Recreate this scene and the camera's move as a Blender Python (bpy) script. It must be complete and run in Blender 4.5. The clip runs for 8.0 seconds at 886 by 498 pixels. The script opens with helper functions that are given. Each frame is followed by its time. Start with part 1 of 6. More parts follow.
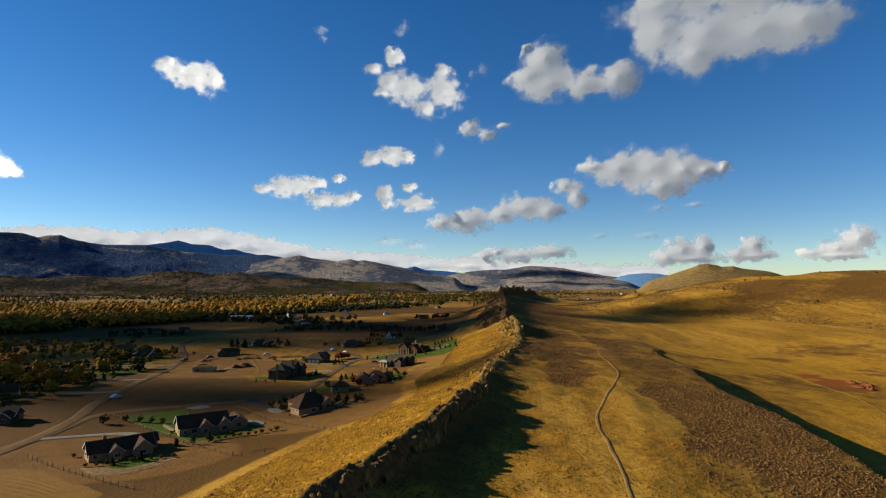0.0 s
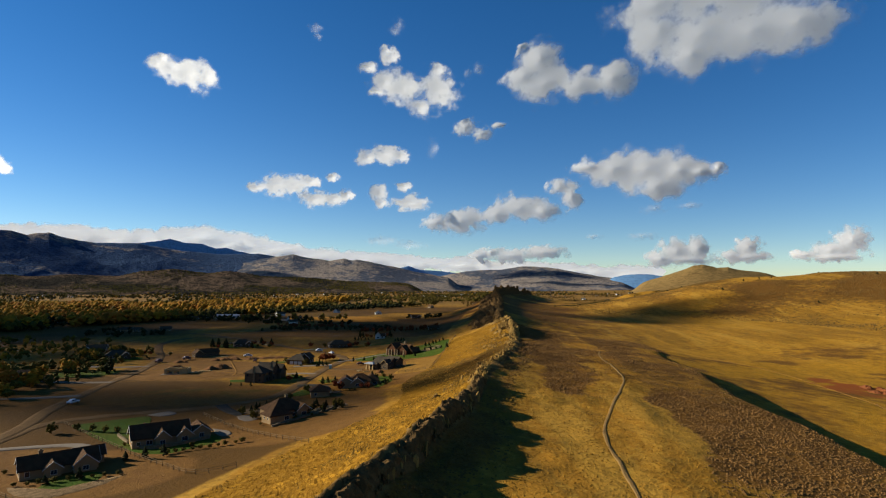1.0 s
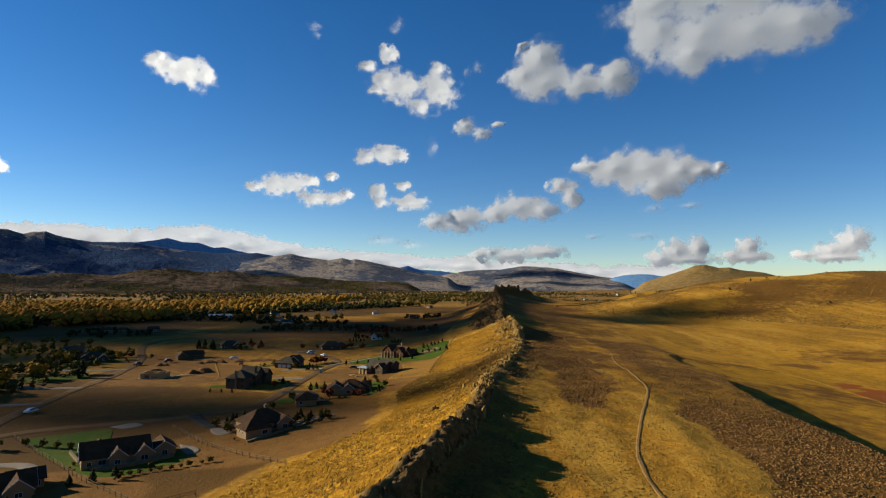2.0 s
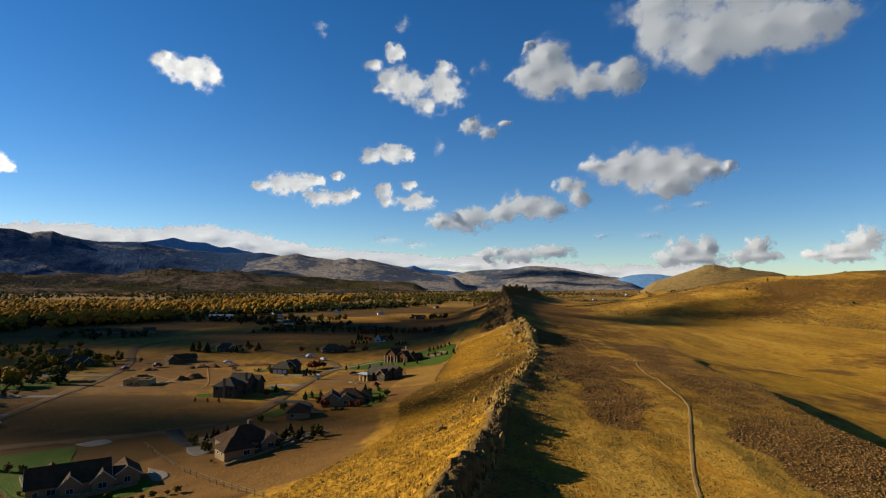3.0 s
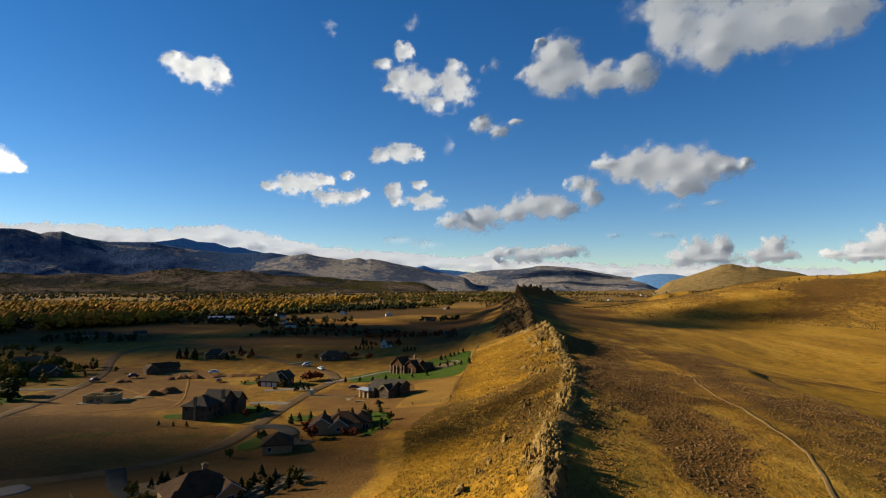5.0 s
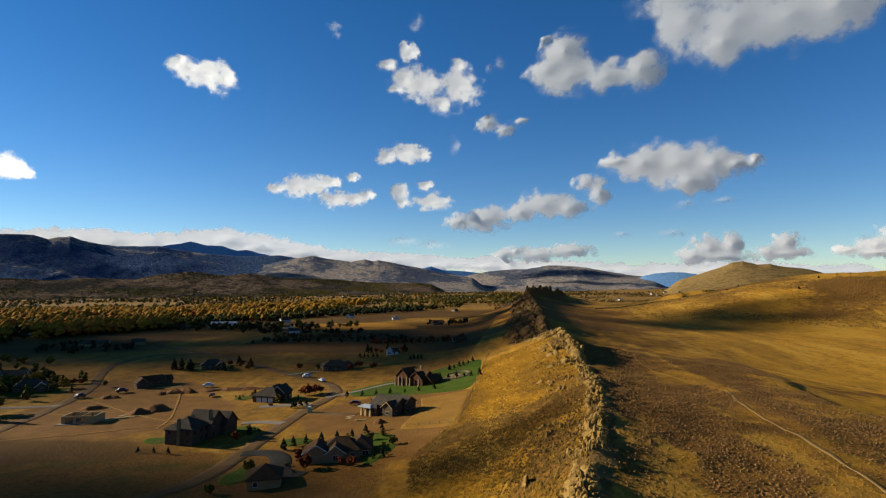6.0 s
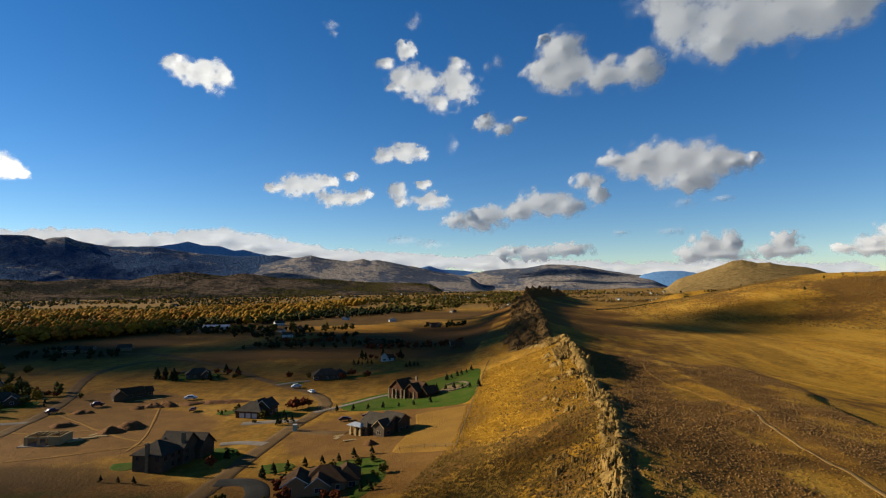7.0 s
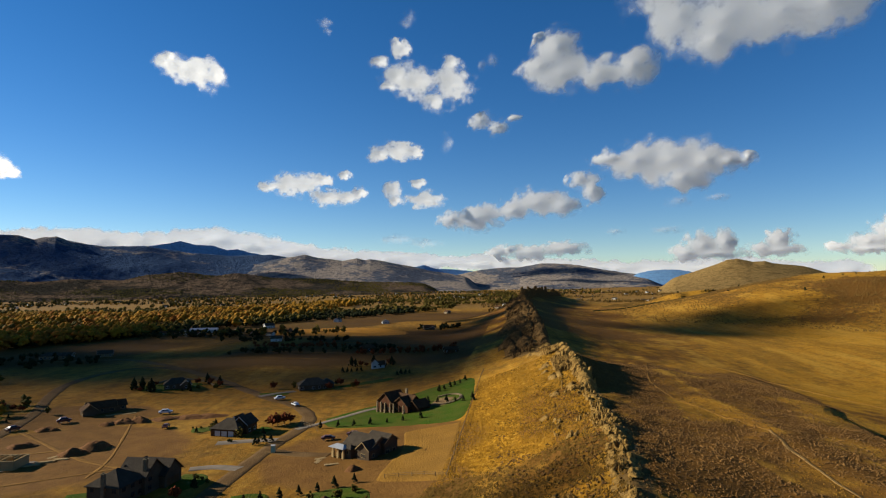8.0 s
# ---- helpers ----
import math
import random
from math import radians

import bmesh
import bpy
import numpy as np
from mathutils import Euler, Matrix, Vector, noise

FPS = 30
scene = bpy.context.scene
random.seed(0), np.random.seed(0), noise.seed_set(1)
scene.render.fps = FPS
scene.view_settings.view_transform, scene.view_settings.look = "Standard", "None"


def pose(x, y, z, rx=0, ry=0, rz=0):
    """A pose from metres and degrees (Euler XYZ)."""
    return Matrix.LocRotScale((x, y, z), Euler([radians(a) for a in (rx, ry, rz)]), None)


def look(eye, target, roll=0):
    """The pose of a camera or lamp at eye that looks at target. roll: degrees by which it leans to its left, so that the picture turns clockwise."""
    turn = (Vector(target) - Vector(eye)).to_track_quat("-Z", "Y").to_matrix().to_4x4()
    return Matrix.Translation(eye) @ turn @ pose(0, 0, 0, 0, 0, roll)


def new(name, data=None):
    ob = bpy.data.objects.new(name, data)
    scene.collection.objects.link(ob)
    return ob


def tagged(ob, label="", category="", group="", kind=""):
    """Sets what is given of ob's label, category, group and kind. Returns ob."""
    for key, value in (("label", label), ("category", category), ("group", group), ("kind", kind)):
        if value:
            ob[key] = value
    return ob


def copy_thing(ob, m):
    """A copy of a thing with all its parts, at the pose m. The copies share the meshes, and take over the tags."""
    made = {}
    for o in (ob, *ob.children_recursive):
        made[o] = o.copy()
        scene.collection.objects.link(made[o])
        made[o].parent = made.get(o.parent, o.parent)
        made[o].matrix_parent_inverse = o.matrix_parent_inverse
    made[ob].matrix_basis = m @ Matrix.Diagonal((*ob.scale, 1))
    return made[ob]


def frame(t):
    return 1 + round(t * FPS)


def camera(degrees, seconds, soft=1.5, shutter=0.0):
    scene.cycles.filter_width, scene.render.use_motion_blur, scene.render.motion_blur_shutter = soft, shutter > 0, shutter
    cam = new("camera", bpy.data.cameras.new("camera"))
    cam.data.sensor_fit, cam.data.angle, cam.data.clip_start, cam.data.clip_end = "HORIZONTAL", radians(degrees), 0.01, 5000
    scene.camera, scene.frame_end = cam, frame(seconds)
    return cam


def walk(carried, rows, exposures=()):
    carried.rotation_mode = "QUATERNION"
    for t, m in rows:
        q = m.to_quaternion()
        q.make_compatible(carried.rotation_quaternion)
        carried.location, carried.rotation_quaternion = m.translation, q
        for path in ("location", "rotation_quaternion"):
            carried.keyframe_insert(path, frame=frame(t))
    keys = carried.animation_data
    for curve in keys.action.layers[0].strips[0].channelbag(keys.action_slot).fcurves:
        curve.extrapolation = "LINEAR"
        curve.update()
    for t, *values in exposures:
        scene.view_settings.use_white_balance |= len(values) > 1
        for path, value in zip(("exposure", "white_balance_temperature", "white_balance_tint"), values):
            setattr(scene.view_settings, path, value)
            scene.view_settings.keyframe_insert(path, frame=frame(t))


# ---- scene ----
cam = camera(75.36, 8.0, soft=1.15)
PATH = [
    (0.0, pose(0.00, 0.00, 50.00, 93.342, 0.039, -0.533)),
    (0.5, pose(1.37, 9.38, 49.24, 93.362, -0.117, -1.039)),
    (1.0, pose(2.34, 19.84, 48.31, 93.366, -0.213, -1.086)),
    (1.5, pose(2.69, 30.93, 47.53, 93.373, -0.308, -1.242)),
    (3.0, pose(2.68, 64.57, 46.88, 93.350, -0.328, -0.545)),
    (3.5, pose(2.31, 74.50, 46.61, 93.343, -0.387, -0.113)),
    (4.0, pose(1.90, 84.43, 46.15, 93.324, -0.443, -0.016)),
    (4.5, pose(1.51, 94.54, 46.15, 93.335, -0.460, 0.133)),
    (6.0, pose(1.33, 122.80, 48.66, 93.413, 0.325, 1.223)),
    (6.5, pose(1.39, 131.03, 50.13, 93.361, 0.494, 1.401)),
    (7.0, pose(1.80, 138.70, 51.44, 93.314, 0.520, 1.058)),
    (7.5, pose(2.49, 146.60, 52.96, 93.284, 0.602, 0.801)),
    (8.0, pose(2.99, 153.85, 54.38, 93.188, 0.652, 0.566)),
]
walk(cam, PATH, ((0.0, 1.06), (8.0, 1.06)))

# ---- world, sun ----
SUN_AZ, SUN_EL = -76.0, 20.0
sun_dir = Vector((math.sin(radians(SUN_AZ)) * math.cos(radians(SUN_EL)), math.cos(radians(SUN_AZ)) * math.cos(radians(SUN_EL)), math.sin(radians(SUN_EL))))
world = bpy.data.worlds.new("sky")
scene.world = world
world.use_nodes = True
wt = world.node_tree
sky = wt.nodes.new("ShaderNodeTexSky")
sky.sky_type, sky.sun_disc = "NISHITA", False
sky.sun_elevation, sky.sun_rotation = radians(SUN_EL), radians(SUN_AZ)
sky.altitude, sky.air_density, sky.dust_density, sky.ozone_density = 1800, 1.0, 0.0, 2.6
vivid = wt.nodes.new("ShaderNodeHueSaturation")
vivid.inputs["Saturation"].default_value = 1.31
vivid.inputs["Hue"].default_value = 0.506
wt.links.new(sky.outputs[0], vivid.inputs["Color"])
wt.links.new(vivid.outputs[0], wt.nodes["Background"].inputs[0])
wt.nodes["Background"].inputs[1].default_value = 0.056
sun = new("sun", bpy.data.lights.new("sun", "SUN"))
sun.data.energy, sun.data.angle, sun.data.color = 5.0, radians(0.55), (1.0, 0.935, 0.80)
sun.matrix_world = look(sun_dir * 100, (0, 0, 0))


# ---- materials ----
def node(tree, kind, **values):
    n = tree.nodes.new(kind)
    for key, value in values.items():
        n.inputs[key].default_value = value
    return n


def noise_of(tree, place, size, detail=4.0, rough_=0.55):
    n = node(tree, "ShaderNodeTexNoise", Scale=1.0 / size, Detail=detail, Roughness=rough_)
    tree.links.new(place, n.inputs["Vector"])
    return n.outputs[0]


def blend(tree, fac, a, b):
    """A mix of two colours; each is a colour or a socket."""
    n = tree.nodes.new("ShaderNodeMix")
    n.data_type = "RGBA"
    for value, socket in ((fac, n.inputs[0]), (a, n.inputs[6]), (b, n.inputs[7])):
        if isinstance(value, bpy.types.NodeSocket):
            tree.links.new(value, socket)
        elif isinstance(value, (int, float)):
            socket.default_value = value
        else:
            socket.default_value = (*value[:3], 1)
    return n.outputs[2]


def ramp(tree, value, low, high):
    n = node(tree, "ShaderNodeMapRange")
    n.interpolation_type = "SMOOTHSTEP"
    n.inputs[1].default_value, n.inputs[2].default_value = low, high
    tree.links.new(value, n.inputs[0])
    return n.outputs[0]


def calc(tree, kind, a, b=0.0):
    n = tree.nodes.new("ShaderNodeMath")
    n.operation = kind
    for value, socket in ((a, n.inputs[0]), (b, n.inputs[1])):
        if isinstance(value, (int, float)):
            socket.default_value = value
        else:
            tree.links.new(value, socket)
    return n.outputs[0]


def fresh(name):
    m = bpy.data.materials.new(name)
    m.use_nodes = True
    t = m.node_tree
    place = t.nodes.new("ShaderNodeTexCoord").outputs["Object"]
    return m, t, t.nodes["Principled BSDF"], place


def raise_(tree, shader, value, strength, distance):
    n = node(tree, "ShaderNodeBump", Strength=strength, Distance=distance)
    tree.links.new(value, n.inputs["Height"])
    tree.links.new(n.outputs[0], shader.inputs["Normal"])


def plain(name, a, b, size=1.0, fine=0.1, roughness=0.8, bump=0.3, metal=0.0, vary=0.0):
    """A surface of two tones at two scales, with grain; vary: how much single pieces differ."""
    m, t, s, place = fresh(name)
    big = ramp(t, noise_of(t, place, size), 0.35, 0.65)
    small = noise_of(t, place, fine, 3.0)
    colour = blend(t, big, a, b)
    dark = tuple(0.72 * c for c in a)
    colour = blend(t, calc(t, "MULTIPLY", ramp(t, small, 0.45, 0.7), 0.5), colour, dark)
    if vary:
        piece = t.nodes.new("ShaderNodeNewGeometry").outputs["Random Per Island"]
        colour = blend(t, calc(t, "MULTIPLY", piece, vary), colour, tuple(0.35 * c for c in b))
    t.links.new(colour, s.inputs["Base Color"])
    s.inputs["Roughness"].default_value, s.inputs["Metallic"].default_value = roughness, metal
    s.inputs["Specular IOR Level"].default_value = 0.03 if roughness >= 0.8 else 0.3
    if bump:
        raise_(t, s, small, bump, fine)
    return m


def ground_material():
    m, t, s, place = fresh("dry grassland")
    cover, tint = (t.nodes.new("ShaderNodeAttribute") for _ in range(2))
    cover.attribute_name, tint.attribute_name = "cover", "tint"
    c, k = (t.nodes.new("ShaderNodeSeparateColor") for _ in range(2))
    t.links.new(cover.outputs["Color"], c.inputs[0])
    t.links.new(tint.outputs["Color"], k.inputs[0])
    wide, mid, fine = noise_of(t, place, 70, 5), noise_of(t, place, 7, 5), noise_of(t, place, 0.9, 4, 0.65)

    def broken(value, by=0.5):
        return ramp(t, calc(t, "ADD", value, calc(t, "MULTIPLY", calc(t, "SUBTRACT", mid, 0.5), by)), 0.3, 0.7)

    grass = blend(t, ramp(t, wide, 0.35, 0.65), (0.246, 0.112, 0.011), (0.300, 0.138, 0.014))
    grass = blend(t, calc(t, "MULTIPLY", ramp(t, mid, 0.45, 0.7), 0.7), grass, (0.154, 0.082, 0.011))
    gold = blend(t, ramp(t, mid, 0.3, 0.7), (0.358, 0.170, 0.011), (0.273, 0.132, 0.009))
    long_ = t.nodes.new("ShaderNodeMapping")
    long_.inputs["Rotation"].default_value, long_.inputs["Scale"].default_value = (0, 0, 0.12), (1.0, 0.16, 1.0)
    t.links.new(place, long_.inputs["Vector"])
    streak = noise_of(t, long_.outputs[0], 4.5, 5, 0.65)
    grass = blend(t, calc(t, "MULTIPLY", ramp(t, streak, 0.5, 0.68), 0.55), grass, (0.135, 0.079, 0.012))
    grass = blend(t, calc(t, "MULTIPLY", ramp(t, streak, 0.5, 0.3), 0.35), grass, (0.377, 0.217, 0.031))
    sweep = noise_of(t, long_.outputs[0], 20, 5, 0.6)
    grass = blend(t, calc(t, "MULTIPLY", ramp(t, sweep, 0.5, 0.62), 0.35), grass, (0.139, 0.075, 0.011))
    grass = blend(t, calc(t, "MULTIPLY", ramp(t, sweep, 0.48, 0.38), 0.7), grass, (0.359, 0.193, 0.027))
    grass = blend(t, k.outputs[2], grass, gold)
    grass = blend(t, calc(t, "MULTIPLY", ramp(t, streak, 0.52, 0.66), 0.2), grass, (0.144, 0.079, 0.011))
    speck = noise_of(t, place, 1.9, 3, 0.6)
    grass = blend(t, calc(t, "MULTIPLY", ramp(t, speck, 0.52, 0.66), 0.35), grass, (0.125, 0.071, 0.011))
    grass = blend(t, calc(t, "MULTIPLY", ramp(t, speck, 0.46, 0.34), 0.45), grass, (0.377, 0.217, 0.033))
    field = blend(t, ramp(t, wide, 0.35, 0.65), (0.089, 0.043, 0.008), (0.064, 0.032, 0.007))
    earth = blend(t, broken(c.outputs[1], 0.3), grass, field)
    dirt = blend(t, ramp(t, mid, 0.3, 0.7), (0.148, 0.071, 0.016), (0.117, 0.055, 0.013))
    earth = blend(t, broken(tint.outputs["Alpha"], 0.4), earth, dirt)
    worn = noise_of(t, place, 3.2, 5, 0.65)
    earth = blend(t, calc(t, "MULTIPLY", ramp(t, worn, 0.5, 0.68), 0.3), earth, (0.066, 0.033, 0.008))
    earth = blend(t, calc(t, "MULTIPLY", ramp(t, sweep, 0.5, 0.66), 0.15), earth, (0.066, 0.033, 0.008))
    earth = blend(t, broken(k.outputs[0], 0.4), earth, (0.056, 0.044, 0.007))
    earth = blend(t, broken(k.outputs[1], 0.6), earth, (0.203, 0.058, 0.012))
    scrub = blend(t, ramp(t, fine, 0.3, 0.7), (0.084, 0.038, 0.007), (0.163, 0.074, 0.014))
    earth = blend(t, broken(c.outputs[0], 0.9), earth, scrub)
    stone = blend(t, ramp(t, mid, 0.35, 0.65), (0.095, 0.053, 0.016), (0.168, 0.100, 0.030))
    earth = blend(t, broken(c.outputs[2], 0.5), earth, stone)
    earth = blend(t, calc(t, "MULTIPLY", ramp(t, fine, 0.5, 0.72), 0.22), earth, (0.039, 0.021, 0.005))
    t.links.new(earth, s.inputs["Base Color"])
    s.inputs["Roughness"].default_value, s.inputs["Specular IOR Level"].default_value = 0.95, 0.03
    raise_(t, s, calc(t, "ADD", fine, mid), 0.6, 0.5)
    return m


def mountain_material(name, forest, slope, share, relief=0.8):
    """Far slopes: dark forest and paler open ground, broken by rock; any haze is in the colours given."""
    m, t, s, place = fresh(name)
    big, mid, fine = noise_of(t, place, 430, 8, 0.68), noise_of(t, place, 70, 5, 0.65), noise_of(t, place, 17, 4, 0.7)
    where = calc(t, "ADD", calc(t, "MULTIPLY", big, 0.7), calc(t, "MULTIPLY", mid, 0.3))
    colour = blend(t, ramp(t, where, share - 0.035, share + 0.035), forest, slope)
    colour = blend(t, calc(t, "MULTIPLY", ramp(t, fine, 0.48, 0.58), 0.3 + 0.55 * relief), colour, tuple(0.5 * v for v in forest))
    t.links.new(colour, s.inputs["Base Color"])
    s.inputs["Roughness"].default_value, s.inputs["Specular IOR Level"].default_value = 1.0, 0.0
    raise_(t, s, calc(t, "ADD", mid, fine), relief, 22)
    return m


def cloud_material(name, cover, grain=60.0, low=0.3, high=0.6):
    """Bright vapour that lets light through; cover below one: a torn, see-through edge."""
    m, t, s, place = fresh(name)
    s.inputs["Base Color"].default_value = (0.76, 0.76, 0.76, 1)
    s.inputs["Roughness"].default_value, s.inputs["Specular IOR Level"].default_value = 1.0, 0.0
    white = node(t, "ShaderNodeBsdfDiffuse", Color=(0.76, 0.76, 0.76, 1))
    through_ = node(t, "ShaderNodeBsdfTranslucent", Color=(0.76, 0.76, 0.76, 1))
    mix = node(t, "ShaderNodeMixShader", Fac=0.5)
    t.links.new(white.outputs[0], mix.inputs[1])
    t.links.new(through_.outputs[0], mix.inputs[2])
    if cover == 1:
        t.links.new(mix.outputs[0], t.nodes["Material Output"].inputs["Surface"])
        return m
    veil = t.nodes.new("ShaderNodeMixShader")
    t.links.new(calc(t, "MULTIPLY", ramp(t, noise_of(t, place, grain, 5, 0.62), low, high), cover), veil.inputs[0])
    # warm tint added to turn the shade cast on the land browner
    t.links.new(node(t, "ShaderNodeBsdfTransparent", Color=(1.0, 0.978, 0.945, 1)).outputs[0], veil.inputs[1])
    t.links.new(mix.outputs[0], veil.inputs[2])
    t.links.new(veil.outputs[0], t.nodes["Material Output"].inputs["Surface"])
    return m


def vapour_material(name, cover, white_=0.80):
    """Cumulus vapour: scatters light both ways from a woolly skin, and thins out with its depth, torn by eddies."""
    m, t, s, place = fresh(name)
    t.nodes.remove(s)
    deep = t.nodes.new("ShaderNodeAttribute")
    deep.attribute_name = "depth"
    torn = calc(t, "SUBTRACT", noise_of(t, place, 85, 6, 0.6), 0.42)
    cut = calc(t, "ADD", deep.outputs["Fac"], calc(t, "MULTIPLY", torn, 1.15))
    rim = ramp(t, deep.outputs["Fac"], -0.05, 0.6)
    wool = node(t, "ShaderNodeTexNoise", Scale=1 / 2.2, Detail=1.0)
    t.links.new(place, wool.inputs["Vector"])
    off, spread, lean = (t.nodes.new("ShaderNodeVectorMath") for _ in range(3))
    off.operation, spread.operation, lean.operation = "SUBTRACT", "MULTIPLY_ADD", "NORMALIZE"
    off.inputs[1].default_value, spread.inputs[1].default_value = (0.5, 0.5, 0.5), (0.8, 0.8, 0.8)
    t.links.new(wool.outputs["Color"], off.inputs[0])
    t.links.new(off.outputs[0], spread.inputs[0])
    bent = t.nodes.new("ShaderNodeVectorMath")
    bent.operation = "MULTIPLY_ADD"
    bent.inputs[1].default_value, bent.inputs[2].default_value = (1.0, 1.0, 1.0), (0.0, 0.0, 0.0)
    t.links.new(t.nodes.new("ShaderNodeNewGeometry").outputs["Normal"], bent.inputs[0])
    t.links.new(bent.outputs[0], spread.inputs[2])
    t.links.new(spread.outputs[0], lean.inputs[0])
    white = node(t, "ShaderNodeBsdfDiffuse", Color=(white_, white_, white_, 1))
    through_ = node(t, "ShaderNodeBsdfTranslucent", Color=(white_, white_, white_, 1))
    for n in (white, through_):
        t.links.new(lean.outputs[0], n.inputs["Normal"])
    mix, veil = node(t, "ShaderNodeMixShader", Fac=0.52), t.nodes.new("ShaderNodeMixShader")
    t.links.new(white.outputs[0], mix.inputs[1])
    t.links.new(through_.outputs[0], mix.inputs[2])
    t.links.new(calc(t, "MULTIPLY", calc(t, "MULTIPLY", ramp(t, cut, 0.0, 0.82), rim), cover), veil.inputs[0])
    t.links.new(t.nodes.new("ShaderNodeBsdfTransparent").outputs[0], veil.inputs[1])
    t.links.new(mix.outputs[0], veil.inputs[2])
    t.links.new(veil.outputs[0], t.nodes["Material Output"].inputs["Surface"])
    return m


def glass_material():
    m, t, s, place = fresh("window glass")
    t.links.new(blend(t, ramp(t, noise_of(t, place, 2.0), 0.3, 0.7), (0.012, 0.014, 0.016), (0.031, 0.035, 0.039)), s.inputs["Base Color"])
    s.inputs["Roughness"].default_value = 0.08
    return m


GROUND = ground_material()
RED_ROCK = plain("red rock", (0.179, 0.061, 0.021), (0.117, 0.038, 0.013), 2.5, 0.5, 0.95, 1.0)
ROCK = plain("sandstone", (0.262, 0.154, 0.042), (0.150, 0.087, 0.024), 1.6, 0.35, 0.95, 1.0)
# brown rock, darkened further to carry shade on the cliff and far ridge
ROCK_SHADED = plain("dark sandstone toned down for shade", (0.130, 0.074, 0.026), (0.072, 0.042, 0.016), 1.6, 0.35, 0.95, 1.0)
ROAD = plain("packed gravel road", (0.117, 0.067, 0.025), (0.087, 0.048, 0.017), 8, 0.5, 0.95, 0.4)
ASPHALT = plain("asphalt drive", (0.036, 0.032, 0.024), (0.026, 0.023, 0.017), 4, 0.2, 0.9, 0.3)
FAINT = plain("worn bare earth", (0.190, 0.095, 0.020), (0.150, 0.074, 0.016), 3, 0.3, 0.95, 0.5)
CONCRETE = plain("pale concrete", (0.176, 0.140, 0.101), (0.144, 0.115, 0.082), 3, 0.3, 0.9, 0.2)
TRAIL = plain("trodden trail", (0.199, 0.118, 0.040), (0.165, 0.095, 0.030), 3, 0.3, 0.95, 0.5)
LAWN = plain("mown lawn", (0.034, 0.062, 0.004), (0.058, 0.066, 0.008), 7, 0.5, 0.95, 0.6)
SOIL = plain("turned soil", (0.149, 0.068, 0.024), (0.106, 0.047, 0.017), 2, 0.4, 0.95, 0.9)
FURROW = plain("dark furrow soil", (0.178, 0.091, 0.020), (0.150, 0.076, 0.017), 3, 0.4, 0.95, 0.6)
TILLED = plain("tilled dry soil", (0.205, 0.103, 0.017), (0.168, 0.084, 0.014), 8, 0.6, 0.95, 0.6)
HAY = plain("cut orange-gold hay", (0.330, 0.149, 0.018), (0.250, 0.110, 0.014), 22, 1.2, 0.95, 0.5)
MULCH = plain("rocky garden bed", (0.191, 0.121, 0.057), (0.116, 0.073, 0.030), 1.5, 0.4, 0.95, 0.8)
STUCCO = plain("tan stucco", (0.257, 0.168, 0.080), (0.226, 0.147, 0.070), 3, 0.15, 0.9, 0.2)
SIDING = plain("grey-brown siding", (0.086, 0.061, 0.036), (0.069, 0.048, 0.029), 3, 0.2, 0.85, 0.3)
TIMBER = plain("brown timber", (0.103, 0.055, 0.024), (0.072, 0.038, 0.017), 2, 0.15, 0.8, 0.4)
REDWOOD = plain("dark red-brown logs", (0.078, 0.032, 0.014), (0.050, 0.021, 0.010), 2, 0.2, 0.8, 0.5)
STONE = plain("cream stone cladding", (0.183, 0.134, 0.074), (0.136, 0.098, 0.055), 0.8, 0.25, 0.9, 0.7)
SHINGLE = plain("dark brown shingles", (0.076, 0.041, 0.020), (0.055, 0.030, 0.015), 2, 0.3, 0.9, 0.7)
SLATE = plain("grey shingles", (0.061, 0.047, 0.031), (0.045, 0.035, 0.024), 2, 0.3, 0.85, 0.7)
TRIM = plain("off-white trim", (0.464, 0.438, 0.385), (0.411, 0.385, 0.332), 1, 0.1, 0.6, 0.05)
LUMBER = plain("fresh lumber", (0.319, 0.220, 0.098), (0.283, 0.192, 0.082), 1, 0.1, 0.8, 0.2)
METAL = plain("pale metal roof", (0.365, 0.365, 0.352), (0.318, 0.318, 0.305), 2, 0.3, 0.45, 0.1, 0.4)
POST = plain("weathered fence wood", (0.154, 0.105, 0.055), (0.113, 0.077, 0.039), 0.6, 0.1, 0.9, 0.4)
BARK = plain("grey bark", (0.072, 0.050, 0.027), (0.051, 0.036, 0.020), 0.6, 0.1, 0.95, 0.8)
GLASS = glass_material()
RUBBER = plain("tyre rubber", (0.013, 0.012, 0.010), (0.020, 0.019, 0.015), 0.4, 0.1, 0.9, 0.2)
PAINT_WHITE = plain("white car paint", (0.497, 0.497, 0.484), (0.464, 0.464, 0.451), 1, 0.3, 0.3, 0.0)
PAINT_DARK = plain("dark red paint", (0.083, 0.026, 0.018), (0.062, 0.020, 0.016), 1, 0.3, 0.4, 0.0)
PLASTIC_GREEN = plain("pale green plastic", (0.186, 0.345, 0.265), (0.165, 0.311, 0.239), 1, 0.3, 0.5, 0.0)
LEAF_GOLD = plain("golden leaves", (0.282, 0.132, 0.010), (0.204, 0.106, 0.013), 30, 0.8, 0.9, 0.3, 0, 0.25)
LEAF_ORANGE = plain("orange leaves", (0.246, 0.091, 0.010), (0.185, 0.072, 0.010), 30, 0.8, 0.9, 0.3, 0, 0.25)
LEAF_OLIVE = plain("olive leaves", (0.103, 0.073, 0.011), (0.065, 0.051, 0.010), 30, 0.8, 0.9, 0.3, 0, 0.5)
